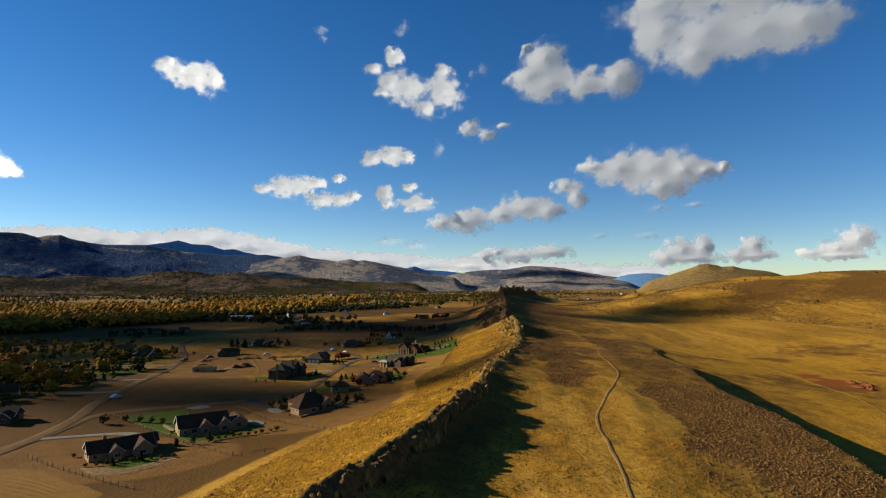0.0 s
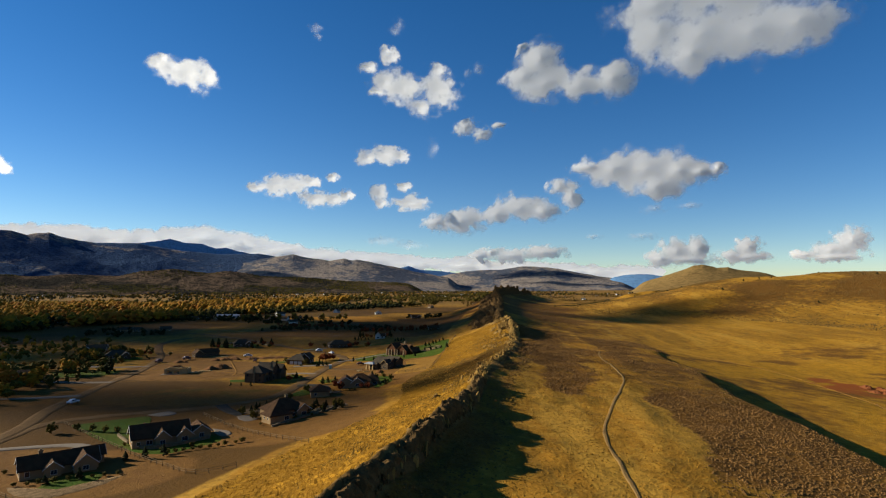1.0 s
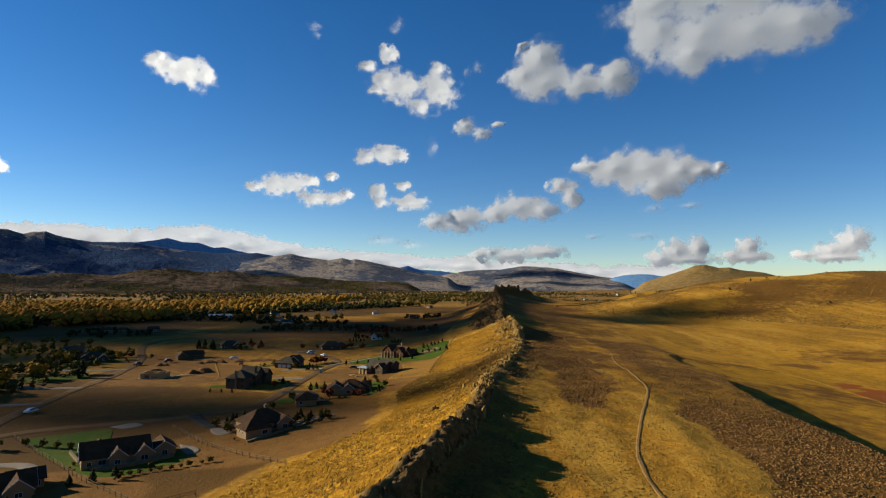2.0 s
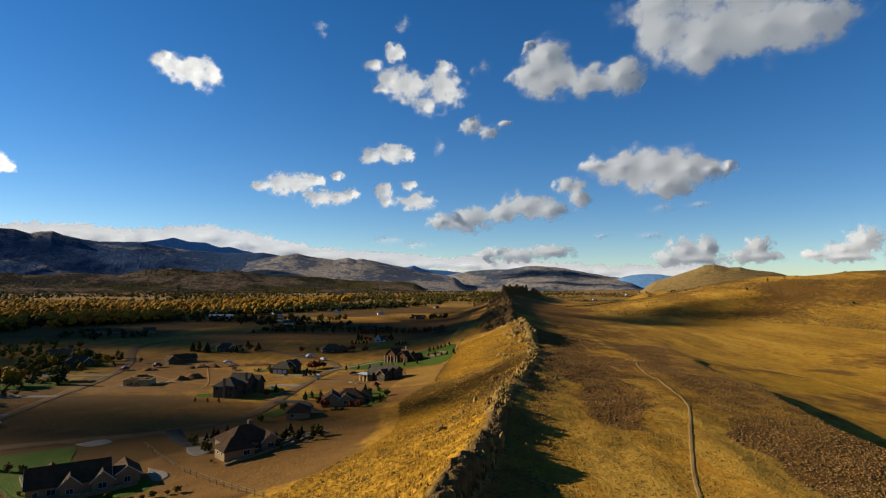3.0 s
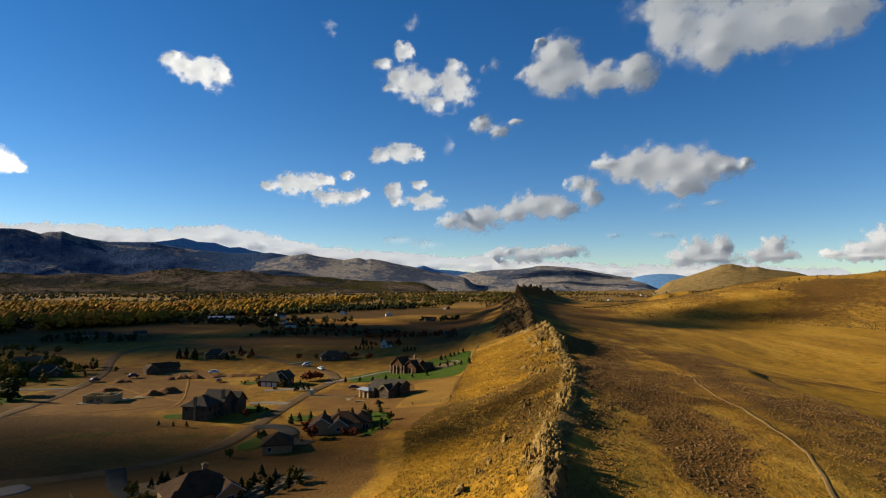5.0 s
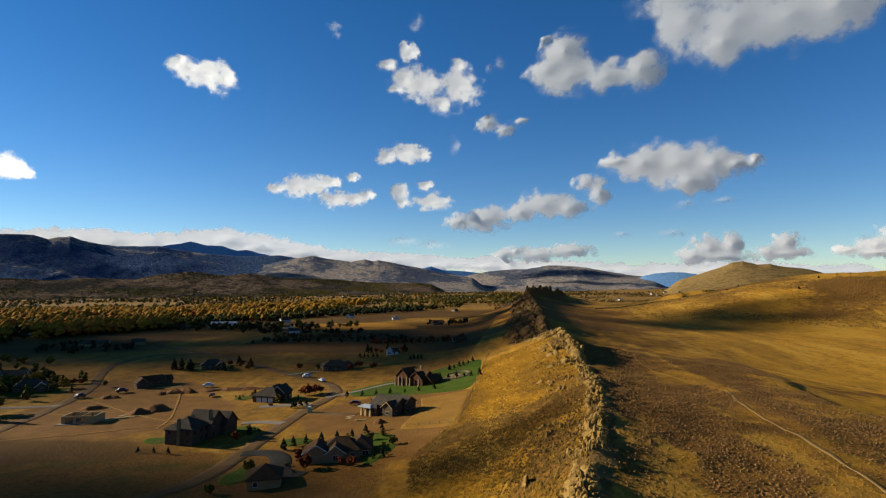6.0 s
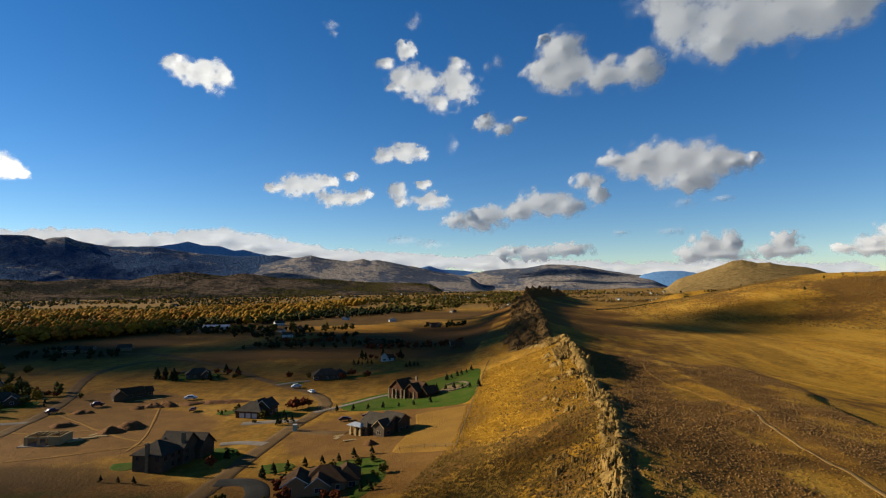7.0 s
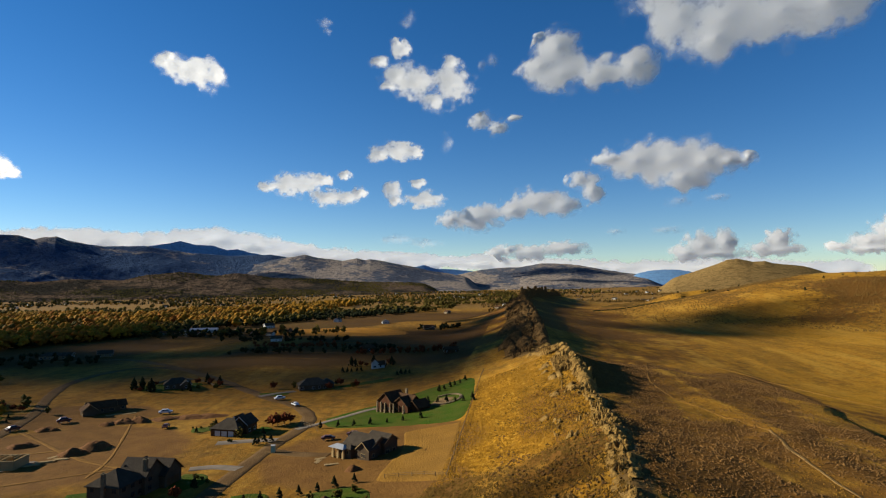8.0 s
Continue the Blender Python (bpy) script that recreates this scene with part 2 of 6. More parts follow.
LEAF_DARK = plain("dark evergreen needles", (0.028, 0.032, 0.010), (0.020, 0.022, 0.008), 2, 0.4, 0.9, 0.6, 0, 0.6)
LEAF_RED = plain("rust-red leaves", (0.172, 0.040, 0.012), (0.126, 0.032, 0.010), 2, 0.4, 0.9, 0.6, 0, 0.6)
BUSH = plain("brown sagebrush", (0.172, 0.088, 0.026), (0.118, 0.062, 0.020), 5, 0.4, 0.95, 0.8, 0, 0.3)
SCRUB = plain("olive-tan scrub", (0.164, 0.094, 0.024), (0.115, 0.065, 0.018), 5, 0.4, 0.95, 0.5, 0, 0.4)
TUFT = plain("dry golden grass", (0.248, 0.121, 0.012), (0.196, 0.095, 0.010), 6, 0.4, 0.95, 0.5, 0, 0.1)
TUFT_DULL = plain("dry tan grass", (0.224, 0.111, 0.014), (0.186, 0.091, 0.012), 6, 0.4, 0.95, 0.5, 0, 0.2)
# olive grass tone, with passing cloud shade put into the colour
TUFT_SHADED = plain("olive-brown grass darkened for cloud shade", (0.128, 0.072, 0.014), (0.098, 0.055, 0.011), 6, 0.4, 0.95, 0.5, 0, 0.25)
# blue in the forest tone stands in for distance haze
RANGE_DARK = mountain_material("forested range with haze tint", (0.041, 0.066, 0.115), (0.224, 0.190, 0.162), 0.58)
# forest tone lifted towards grey-blue to imitate haze
RANGE_TAN = mountain_material("open range with haze tint", (0.072, 0.080, 0.098), (0.245, 0.196, 0.152), 0.48, 0.6)
# distance haze painted as pale blue into both slope colours
RANGE_HAZE = mountain_material("far range in haze blue", (0.110, 0.215, 0.355), (0.150, 0.255, 0.385), 0.6, 0.15)
RANGE_BROWN = mountain_material("brown foothills", (0.030, 0.026, 0.020), (0.100, 0.068, 0.043), 0.50)
RANGE_GOLD = mountain_material("golden hill", (0.056, 0.036, 0.014), (0.187, 0.119, 0.042), 0.42, 0.25)
CLOUD, CLOUD_WISP, CLOUD_BANK = vapour_material("cloud", 0.96), vapour_material("cloud wisp", 0.30), vapour_material("bright cloud bank", 1.0, 0.95)
CLOUD_DENSE, CLOUD_SHADE = cloud_material("dense cloud", 0.09, 90, 0.0, 0.4), cloud_material("thin cloud", 0.22, 90, 0.2, 0.5)


# ---- the lie of the land: valley, hogback ridge, terrace, hills ----
def smooth(a, b, v):
    s = np.clip((v - a) / (b - a), 0, 1)
    return s * s * (3 - 2 * s)


def table(ys, vs):
    """A smooth curve through a few known values."""
    g = np.arange(-900.0, 5200.0, 4.0)
    v = np.interp(g, ys, vs)
    k = np.hanning(11)
    v = np.convolve(np.pad(v, 5, mode="edge"), k / k.sum(), mode="valid")
    return lambda y: np.interp(y, g, v)


crest_x = table((-900, 20, 70, 111, 159, 201, 222, 247, 283, 353, 400, 450, 490, 520, 560, 620, 700, 800, 900, 980, 1080, 1220, 1320, 1450, 5000),
                (-200, -32, -18, -4, 10, 18, 25, 32, 40, 50, 55, 55, 58.5, 62, 66.5, 74, 83.5, 94, 103, 111, 137, 199, 245, 310, 700))
crest_z = table((-900, 68, 111, 142, 168, 201, 247, 283, 340, 385, 415, 455, 490, 560, 620, 700, 800, 900, 960, 1060, 1240, 1300, 1380, 1480, 5000),
                (23.6, 23.6, 23.2, 23.0, 21.4, 21, 22, 21, 18.5, 21.5, 24, 17.5, 19, 23, 23, 23, 24, 27, 30, 30, 25.5, 20, 9, 0, 0))
edge_d = table((-900, 100, 198, 240, 310, 350, 420, 600, 5000), (90, 88, 83, 73, 70, 76, 90, 120, 120))
terrace_z = table((-900, 240, 300, 360, 430, 520, 5000), (15.6, 15.6, 14.2, 12.3, 9.6, 8.0, 8.0))
edge_drop = table((-900, 180, 235, 300, 390, 480, 5000), (8.6, 8.8, 6.0, 3.0, 1.8, 0.4, 0.0))


def lattice(ix, iy, seed):
    h = (ix * 374761393 + iy * 668265263 + seed * 974711) & 0xFFFFFFFF
    h = ((h ^ (h >> 13)) * 1274126177) & 0xFFFFFFFF
    return ((h ^ (h >> 16)) & 0xFFFF) / 32767.5 - 1


def wave(x, y, size, seed=0):
    """Smooth noise from -1 to 1 with features of that size."""
    u, v = np.asarray(x, float) / size, np.asarray(y, float) / size
    i, j = np.floor(u).astype(np.int64), np.floor(v).astype(np.int64)
    a, b = u - i, v - j
    a, b = a * a * (3 - 2 * a), b * b * (3 - 2 * b)
    low = lattice(i, j, seed) * (1 - a) + lattice(i + 1, j, seed) * a
    high = lattice(i, j + 1, seed) * (1 - a) + lattice(i + 1, j + 1, seed) * a
    return low * (1 - b) + high * b


def rough(x, y, size, octaves=4, seed=0):
    return sum(wave(x, y, size / 2.03 ** k, seed + k) / 2 ** k for k in range(octaves))


def creased(x, y, size, octaves=5, seed=0):
    """Ridged noise, 0 to about 1: sharp crests and gullies."""
    return sum((1 - np.abs(wave(x, y, size / 2.1 ** k, seed + k))) ** 2 / 2 ** k for k in range(octaves)) / 1.9


def height(x, y):
    x, y = np.asarray(x, float), np.asarray(y, float)
    cz, d = crest_z(y), x - crest_x(y)
    far = smooth(420, 560, y)
    wide = smooth(215, 330, y)
    left = cz * np.exp(-(np.maximum(-d, 0) / (30 + 13 * wide + 2 * far)) ** (1 + 0.4 * wide + 0.2 * far))
    # the eastern side: a rock step, a sagebrush slope, a terrace edge, a broad grassy trough
    gentle = smooth(150, 205, y)
    flat = terrace_z(y)
    near = np.where(d < 45, flat, flat - (d - 45) * 0.11) + (np.minimum(cz, 22) - 22) * 0.4 * smooth(85, 35, d)
    near = near + (cz - flat - (np.minimum(cz, 22) - 22) * 0.4) * ((0.42 - 0.4 * gentle) * np.exp(-np.maximum(d, 0) / 1.3) + (0.58 + 0.4 * gentle) * np.exp(-np.maximum(d, 0) / (12 + 15 * gentle)))
    e = edge_d(y) + 3.2 * rough(y * 0 + 3.0, y, 34, 3, 63)
    drop = smooth(e + 4, e + 13, d)
    trough = -4.5 + 4.5 * smooth(330, 620, y) + 0.012 * np.maximum(d - 160, 0)
    near = near * (1 - smooth(e - 8, e + 135, d)) + trough * smooth(e - 8, e + 135, d) - edge_drop(y) * drop * (1 - smooth(e + 20, e + 75, d)) * 0.75
    away = trough + (cz - trough) * np.exp(-np.maximum(d, 0) / 75)
    right = near * (1 - far) + away * far
    z = np.where(d < 0, left, right)
    r2 = ((x - 640) / 320) ** 2 + ((y - 915) / 235) ** 2
    east = smooth(0, 120, d)
    z = z + east * (7 * np.exp(-((x - 375) / 90) ** 2 - ((y - 800) / 90) ** 2) + 58 * np.exp(-r2 ** 1.5) + 34 * np.exp(-((x - 760) / 300) ** 2 - ((y - 560) / 190) ** 2)
                    + 40 * np.exp(-((x - 1250) / 420) ** 2 - ((y - 1250) / 420) ** 2))
    z = z + east * smooth(150, 400, d) * (3.4 * rough(x, y, 120, 4, 5) + 7.0 * smooth(8, 30, z) * (creased(x, y, 190, 5, 15) - 0.55))
    # a dark earth scarp along the hill's near shoulder, and a pointed red knoll further on
    z = z + east * 13 * np.exp(-((x - 440) / 85) ** 2 - ((y - 1215) / 130) ** 2)
    scarp = 1130 + 0.55 * (x - 400) + 14 * rough(x, y, 50, 3, 17)
    z = z + east * 9 * smooth(355, 400, x) * smooth(560, 470, x) * smooth(-9, 9, y - scarp) * smooth(170, 40, y - scarp)
    z = z + east * 26 * np.exp(-np.hypot((x - 775) / 46, (y - 1180) / 70) ** 1.3)
    z = z + smooth(20, 120, np.abs(d)) * 0.5 * rough(x, y, 60, 3, 9) * smooth(2500, 1500, y)
    slope = smooth(-45, -6, d) * smooth(8, 2, d)
    z = z + slope * 0.7 * rough(x, y, 7, 3, 21) + smooth(0, 10, d) * smooth(100, 60, d) * 0.35 * rough(x, y, 9, 3, 31)
    return z


foot_d = table((-900, 150, 175, 200, 214, 240, 260, 280, 292, 350, 417, 5000), (52, 50, 46, 34, 31, 37, 45, 46, 40, 42, 39, 40))
patch_low = table((-900, 178, 198, 216, 232, 262, 300, 430, 5000), (27, 27, 21, 17, 11, 3, 2, 2, 2))
patch_high = table((-900, 178, 187, 210, 232, 283, 320, 370, 430, 5000), (28, 28, 31, 37, 35, 28, 25, 30, 46, 46))
band_low = table((-900, 150, 200, 237, 324, 390, 5000), (50, 54, 50, 44, 45, 44, 44))


def sage_at(x, y):
    """How thick the sagebrush stands east of the crest, 0 to 1: along the terrace edge, in a brown patch up the slope,
    and at the crest's foot, where it also deepens the shadow.
    """
    d, e = x - crest_x(y), edge_d(y)
    n = rough(x, y, 26, 4, 41)
    wob = 3.5 * rough(x, y, 14, 3, 43)
    band = smooth(-4, 4, d + wob - band_low(y)) * smooth(e + 21, e + 13, d) * (0.66 + 0.42 * n)
    slope_ = smooth(-3, 3, d + wob - patch_low(y)) * smooth(3, -3, d + wob - patch_high(y)) * smooth(176, 192, y) * (0.72 + 0.35 * n)
    thin_ = smooth(16, 26, d) * smooth(245, 290, y) * (0.36 + 0.45 * n)
    # brush below the crest, thickened so its dark colour deepens the cast shadow
    foot = smooth(0.5, 2.5, d) * smooth(15 + 8 * smooth(190, 150, y), 8, d) * (0.66 + 0.3 * n) * (1 - 0.45 * smooth(150, 175, y) * smooth(225, 205, y))
    return np.maximum(np.maximum(np.maximum(band, slope_), foot), thin_) * smooth(560, 420, y)


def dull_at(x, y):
    """Where the flank's olive grass is also darkened to stand for cloud shade, 0 to 1: a broad belt across the slope,
    and under the crest.
    """
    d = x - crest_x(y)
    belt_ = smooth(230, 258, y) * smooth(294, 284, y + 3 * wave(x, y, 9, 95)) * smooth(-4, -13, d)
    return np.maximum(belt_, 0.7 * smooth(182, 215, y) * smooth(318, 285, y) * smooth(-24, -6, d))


# ---- mesh helpers ----
def mesh_of(name, verts, faces, materials, shades=None, smooth_=False):
    """A mesh from arrays of points and of triangles or quads; shades: each face's material."""
    verts, faces = np.asarray(verts, np.float32), np.asarray(faces, np.int32)
    me = bpy.data.meshes.new(name)
    n, k = faces.shape
    me.vertices.add(len(verts))
    me.vertices.foreach_set("co", verts.ravel())
    me.loops.add(n * k)
    me.loops.foreach_set("vertex_index", faces.ravel())
    me.polygons.add(n)
    me.polygons.foreach_set("loop_start", np.arange(0, n * k, k, dtype=np.int32))
    for m in materials:
        me.materials.append(m)
    if shades is not None:
        me.polygons.foreach_set("material_index", np.asarray(shades, np.int32))
    me.polygons.foreach_set("use_smooth", np.full(n, smooth_))
    me.update(calc_edges=True)
    me.validate()
    return me


def part(name, bm, material, parent=None, label="", smooth_=False):
    me = bpy.data.meshes.new(name)
    bm.to_mesh(me)
    bm.free()
    for m in material if isinstance(material, (list, tuple)) else [material]:
        me.materials.append(m)
    if smooth_:
        me.polygons.foreach_set("use_smooth", np.full(len(me.polygons), True))
    ob = new(name, me)
    if parent is not None:
        ob.parent = parent
    return tagged(ob, label)


def thing(name, x, y, turn=0.0, label="", category="", group="", z=None):
    """An Empty at a thing's base, on the ground."""
    ob = new(name)
    ob.empty_display_size = 0.5
    ob.matrix_basis = pose(x, y, float(height(x, y)) if z is None else z, 0, 0, turn)
    return tagged(ob, label, category, group)


def box(bm, x0, y0, z0, x1, y1, z1):
    v = [bm.verts.new((x, y, z)) for z in (z0, z1) for x, y in ((x0, y0), (x1, y0), (x1, y1), (x0, y1))]
    for f in ((3, 2, 1, 0), (4, 5, 6, 7), (0, 1, 5, 4), (1, 2, 6, 5), (2, 3, 7, 6), (3, 0, 4, 7)):
        bm.faces.new([v[i] for i in f])
    return v


def box_mesh(*sizes):
    bm = bmesh.new()
    for s in sizes:
        box(bm, *s)
    return bm


# ---- the ground: one sheet to the horizon ----
def steps(start, stop, first, growth):
    out, s = [start], first
    while out[-1] < stop:
        s *= growth
        out.append(out[-1] + s)
    return np.array(out)


gx = np.concatenate([-steps(200, 4950, 2.5, 1.035)[::-1], np.arange(-198, -70, 2.0), np.arange(-70, 130, 1.1), steps(130, 4950, 1.0, 1.03)])
gy = np.concatenate([-steps(20, 900, 4, 1.15)[::-1], np.arange(-18, 60, 2.5), np.arange(60, 440, 1.2), steps(440, 4950, 1.1, 1.022)])
gX, gY = np.meshgrid(gx, gy)
gZ = height(gX, gY)
nx, ny = len(gx), len(gy)
index = np.arange(nx * ny).reshape(ny, nx)
quads = np.stack([index[:-1, :-1], index[:-1, 1:], index[1:, 1:], index[1:, :-1]], -1).reshape(-1, 4)
ground = new("ground", mesh_of("ground", np.stack([gX, gY, gZ], -1).reshape(-1, 3), quads, [GROUND], smooth_=True))
tagged(ground, "dry golden grassland with brown sagebrush slopes and fields", "ground", kind="structure")

D, E = gX - crest_x(gY), edge_d(gY)
patches = rough(gX, gY, 42, 4, 41)
sage = sage_at(gX, gY)
sage = np.maximum(sage, smooth(150, 260, D) * (0.52 + 0.6 * rough(gX, gY, 110, 4, 47)) * smooth(5, 15, gZ))
sage = np.maximum(sage, smooth(-90, -25, D) * smooth(190, 60, D) * smooth(430, 540, gY) * smooth(1350, 1150, gY) * (0.62 + 0.45 * patches))
sage = np.maximum(sage, smooth(-20, -11, D) * smooth(5, 1, D) * smooth(195, 215, gY) * smooth(325, 275, gY) * (0.66 + 0.4 * patches))
sage = np.maximum(sage, smooth(-27, -19, D) * smooth(4, 0, D) * smooth(285, 312, gY) * smooth(450, 420, gY) * (0.52 + 0.45 * patches))
# darker cover over the belt, part of its painted cloud shade
sage = np.maximum(sage, dull_at(gX, gY) * (0.5 + 0.35 * patches))
brown = smooth(-2, -9, D + foot_d(gY)) * (1 - 0.75 * smooth(950, 1350, gY)) * (0.92 - 0.45 * smooth(0.1, 0.5, rough(gX, gY, 210, 3, 57)))
stone = smooth(-4, -0.5, D) * smooth(6, 1, D) * smooth(1100, 1000, gY)
stone = np.maximum(stone, smooth(-34, -14, D) * smooth(3, 0, D) * smooth(425, 470, gY) * smooth(1100, 1000, gY) * (0.75 + 0.5 * patches))
# tan cover over the far plain mutes its gold in place of haze
stone = np.maximum(stone, 0.55 * smooth(850, 1400, gY) * smooth(40, 10, gZ))
gold = smooth(-3, 3, D + foot_d(gY) + 2.5 * rough(gX, gY, 12, 3, 55)) * smooth(2, -2, D) * smooth(430, 380, gY)
# gold taken out where cloud shade is painted into the grass
gold = gold * (1 - dull_at(gX, gY))
gold = gold * (1 - 0.7 * smooth(285, 312, gY) * smooth(-28, -20, D))
gold = np.maximum(gold, 1.0 * smooth(2, 26, D - E) * smooth(320, 210, D) * smooth(520, 420, gY) * (0.65 + 0.5 * rough(gX, gY, 45, 3, 53)))
gold = np.maximum(gold, 0.35 * smooth(130, 170, D) * (0.5 + rough(gX, gY, 60, 3, 51)))
lots = np.zeros_like(gX)
for cx, cy, rx, ry in ((-125, 340, 42, 38), (-150, 395, 30, 22), (-20, 330, 34, 32), (-12, 290, 20, 22), (-45, 205, 30, 22), (-110, 160, 30, 30), (-85, 165, 28, 22), (-40, 230, 26, 30)):
    lots = np.maximum(lots, smooth(1.25, 0.75, np.hypot((gX - cx) / rx, (gY - cy) / ry)))
green = smooth(1.2, 0.7, np.hypot((gX + 90) / 40, (gY - 268) / 16)) * 0.75
green = np.maximum(green, smooth(-60, -150, gX) * smooth(420, 700, gY) * np.clip(0.25 + 0.5 * rough(gX, gY, 160, 3, 61), 0, 1) * 0.6)
red = smooth(1.1, 0.5, np.hypot((gX - 211) / 21, (gY - 304) / 34)) * (0.75 + 0.7 * rough(gX, gY, 9, 4, 71))
for name, layers in (("cover", (sage, brown, stone, np.ones_like(gX))), ("tint", (green, red, gold, lots))):
    layer = ground.data.attributes.new(name, "FLOAT_COLOR", "POINT")
    layer.data.foreach_set("color", np.clip(np.stack(layers, -1), 0, 1).astype(np.float32).ravel())


# ---- mountains and far hills ----
HUB = Vector((2.0, 84.0, 46.5))


def mountain(name, az, el, near, crest, back, material, label, seed, relief=0.35, size=420):
    """A range that stands along a stretch of the horizon, with its skyline as angles."""
    az, el = np.array(az), np.array(el)
    a = np.linspace(az[0], az[-1], max(90, int((az[-1] - az[0]) * 16)))
    r = np.concatenate([np.linspace(near, crest, 46), np.linspace(crest, back, 8)[1:]])
    A, R = np.meshgrid(np.radians(a), r)
    X, Y = HUB.x + R * np.sin(A), HUB.y + R * np.cos(A)
    line = np.interp(a, az, el)
    k = np.hanning(2 * int(3.5 * len(a) / (a[-1] - a[0])) + 3)
    broad = np.convolve(np.pad(line, len(k) // 2, mode="edge"), k / k.sum(), mode="valid")
    sharp = np.clip((R - near) / (crest - near), 0, 1) ** 8
    top = HUB.z + crest * np.tan(np.radians(broad[None, :] * (1 - sharp) + line[None, :] * sharp))
    u = (R - near) / (crest - near)
    gully = creased(X, Y, size, 5, seed)
    rise = np.where(u <= 1, np.clip(u, 0, 1) ** (0.85 + 0.9 * relief * (1 - gully) * 2), 1 - 0.5 * np.clip((R - crest) / (back - crest), 0, 1))
    Z = -6 + (top + 6) * rise * np.where(u < 1, 1 - relief * np.minimum(1 - u, 0.5) * 1.5 * (gully - 0.45), 1)
    Z = Z + (u >= 0.999) * (u <= 1.001) * 2.2 * rough(X, Y, 60, 4, seed + 3)
    fade = smooth(0, 2.5, a - az[0]) * smooth(0, 2.5, az[-1] - a)
    Z = -6 + (Z + 6) * fade[None, :]
    idx = np.arange(X.size).reshape(X.shape)
    q = np.stack([idx[:-1, :-1], idx[1:, :-1], idx[1:, 1:], idx[:-1, 1:]], -1).reshape(-1, 4)[:, ::-1]
    ob = new(name, mesh_of(name, np.stack([X, Y, Z], -1).reshape(-1, 3), q, [material], smooth_=True))
    return tagged(ob, label, "mountain", kind="structure")


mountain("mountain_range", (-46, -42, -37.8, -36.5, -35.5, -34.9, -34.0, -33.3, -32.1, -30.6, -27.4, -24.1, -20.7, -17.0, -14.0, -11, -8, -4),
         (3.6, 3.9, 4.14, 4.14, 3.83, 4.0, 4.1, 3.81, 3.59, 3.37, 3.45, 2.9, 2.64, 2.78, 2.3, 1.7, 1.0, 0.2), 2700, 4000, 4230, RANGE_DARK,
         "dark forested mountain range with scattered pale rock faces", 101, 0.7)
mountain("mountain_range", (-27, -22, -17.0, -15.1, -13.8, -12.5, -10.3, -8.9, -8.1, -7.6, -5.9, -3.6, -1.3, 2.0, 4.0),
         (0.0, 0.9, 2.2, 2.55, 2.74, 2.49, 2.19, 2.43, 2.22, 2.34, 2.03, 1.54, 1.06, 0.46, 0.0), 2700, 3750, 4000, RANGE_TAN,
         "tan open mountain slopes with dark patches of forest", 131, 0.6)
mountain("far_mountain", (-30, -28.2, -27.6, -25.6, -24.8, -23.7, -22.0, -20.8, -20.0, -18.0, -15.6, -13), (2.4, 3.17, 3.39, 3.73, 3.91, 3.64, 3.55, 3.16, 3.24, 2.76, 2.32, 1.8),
         4250, 4450, 4550, RANGE_HAZE, "hazy blue mountain peak behind the dark range", 151, 0.2)
mountain("far_mountain", (-6, -4.7, -3.6, -2.4, -1.3, 0.9, 3.2, 5), (0.9, 1.2, 1.43, 1.67, 1.34, 1.19, 0.92, 0.4), 4250, 4450, 4550, RANGE_HAZE,
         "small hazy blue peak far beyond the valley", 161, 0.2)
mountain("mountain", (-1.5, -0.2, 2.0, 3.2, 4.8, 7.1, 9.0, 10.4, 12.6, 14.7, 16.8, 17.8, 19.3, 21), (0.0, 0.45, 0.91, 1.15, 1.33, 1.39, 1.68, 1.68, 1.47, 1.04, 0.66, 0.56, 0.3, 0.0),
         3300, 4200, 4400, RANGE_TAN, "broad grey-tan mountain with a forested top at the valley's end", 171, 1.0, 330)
mountain("far_mountain", (15.6, 16.8, 17.8, 18.8, 20.3, 21.5, 22.3, 23.2, 25), (0.0, 0.34, 0.62, 0.83, 0.94, 0.84, 0.74, 0.38, 0.0), 4000, 4120, 4200, RANGE_HAZE,
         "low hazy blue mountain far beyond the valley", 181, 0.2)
mountain("hill", (18.5, 19.8, 20.7, 22.3, 24.2, 25.2, 26.0, 27.2, 28.1, 28.9, 31.2, 32.8, 34.0, 37, 42, 46), (-0.6, -0.17, 0.15, 0.69, 1.31, 1.72, 1.81, 1.5, 1.6, 1.35, 0.95, 0.38, 0.01, -0.3, -0.4, -0.6),
         2000, 2900, 3300, RANGE_GOLD, "golden grassy hill with a rounded dark summit", 191, 0.25, 300)
mountain("foothills", (-46, -37.7, -35.5, -32.0, -29.0, -27.3, -24.6, -21.7, -19.7, -16.7, -12.4, -8.1, -3.6, 0), (0.6, 0.65, 0.45, 0.65, 0.5, 0.95, 1.2, 0.85, 1.1, 0.6, 0.5, 0.15, 0.05, -0.4),
         2250, 3000, 3300, RANGE_BROWN, "reddish-brown scrubby foothills below the mountains", 201, 1.0, 170)


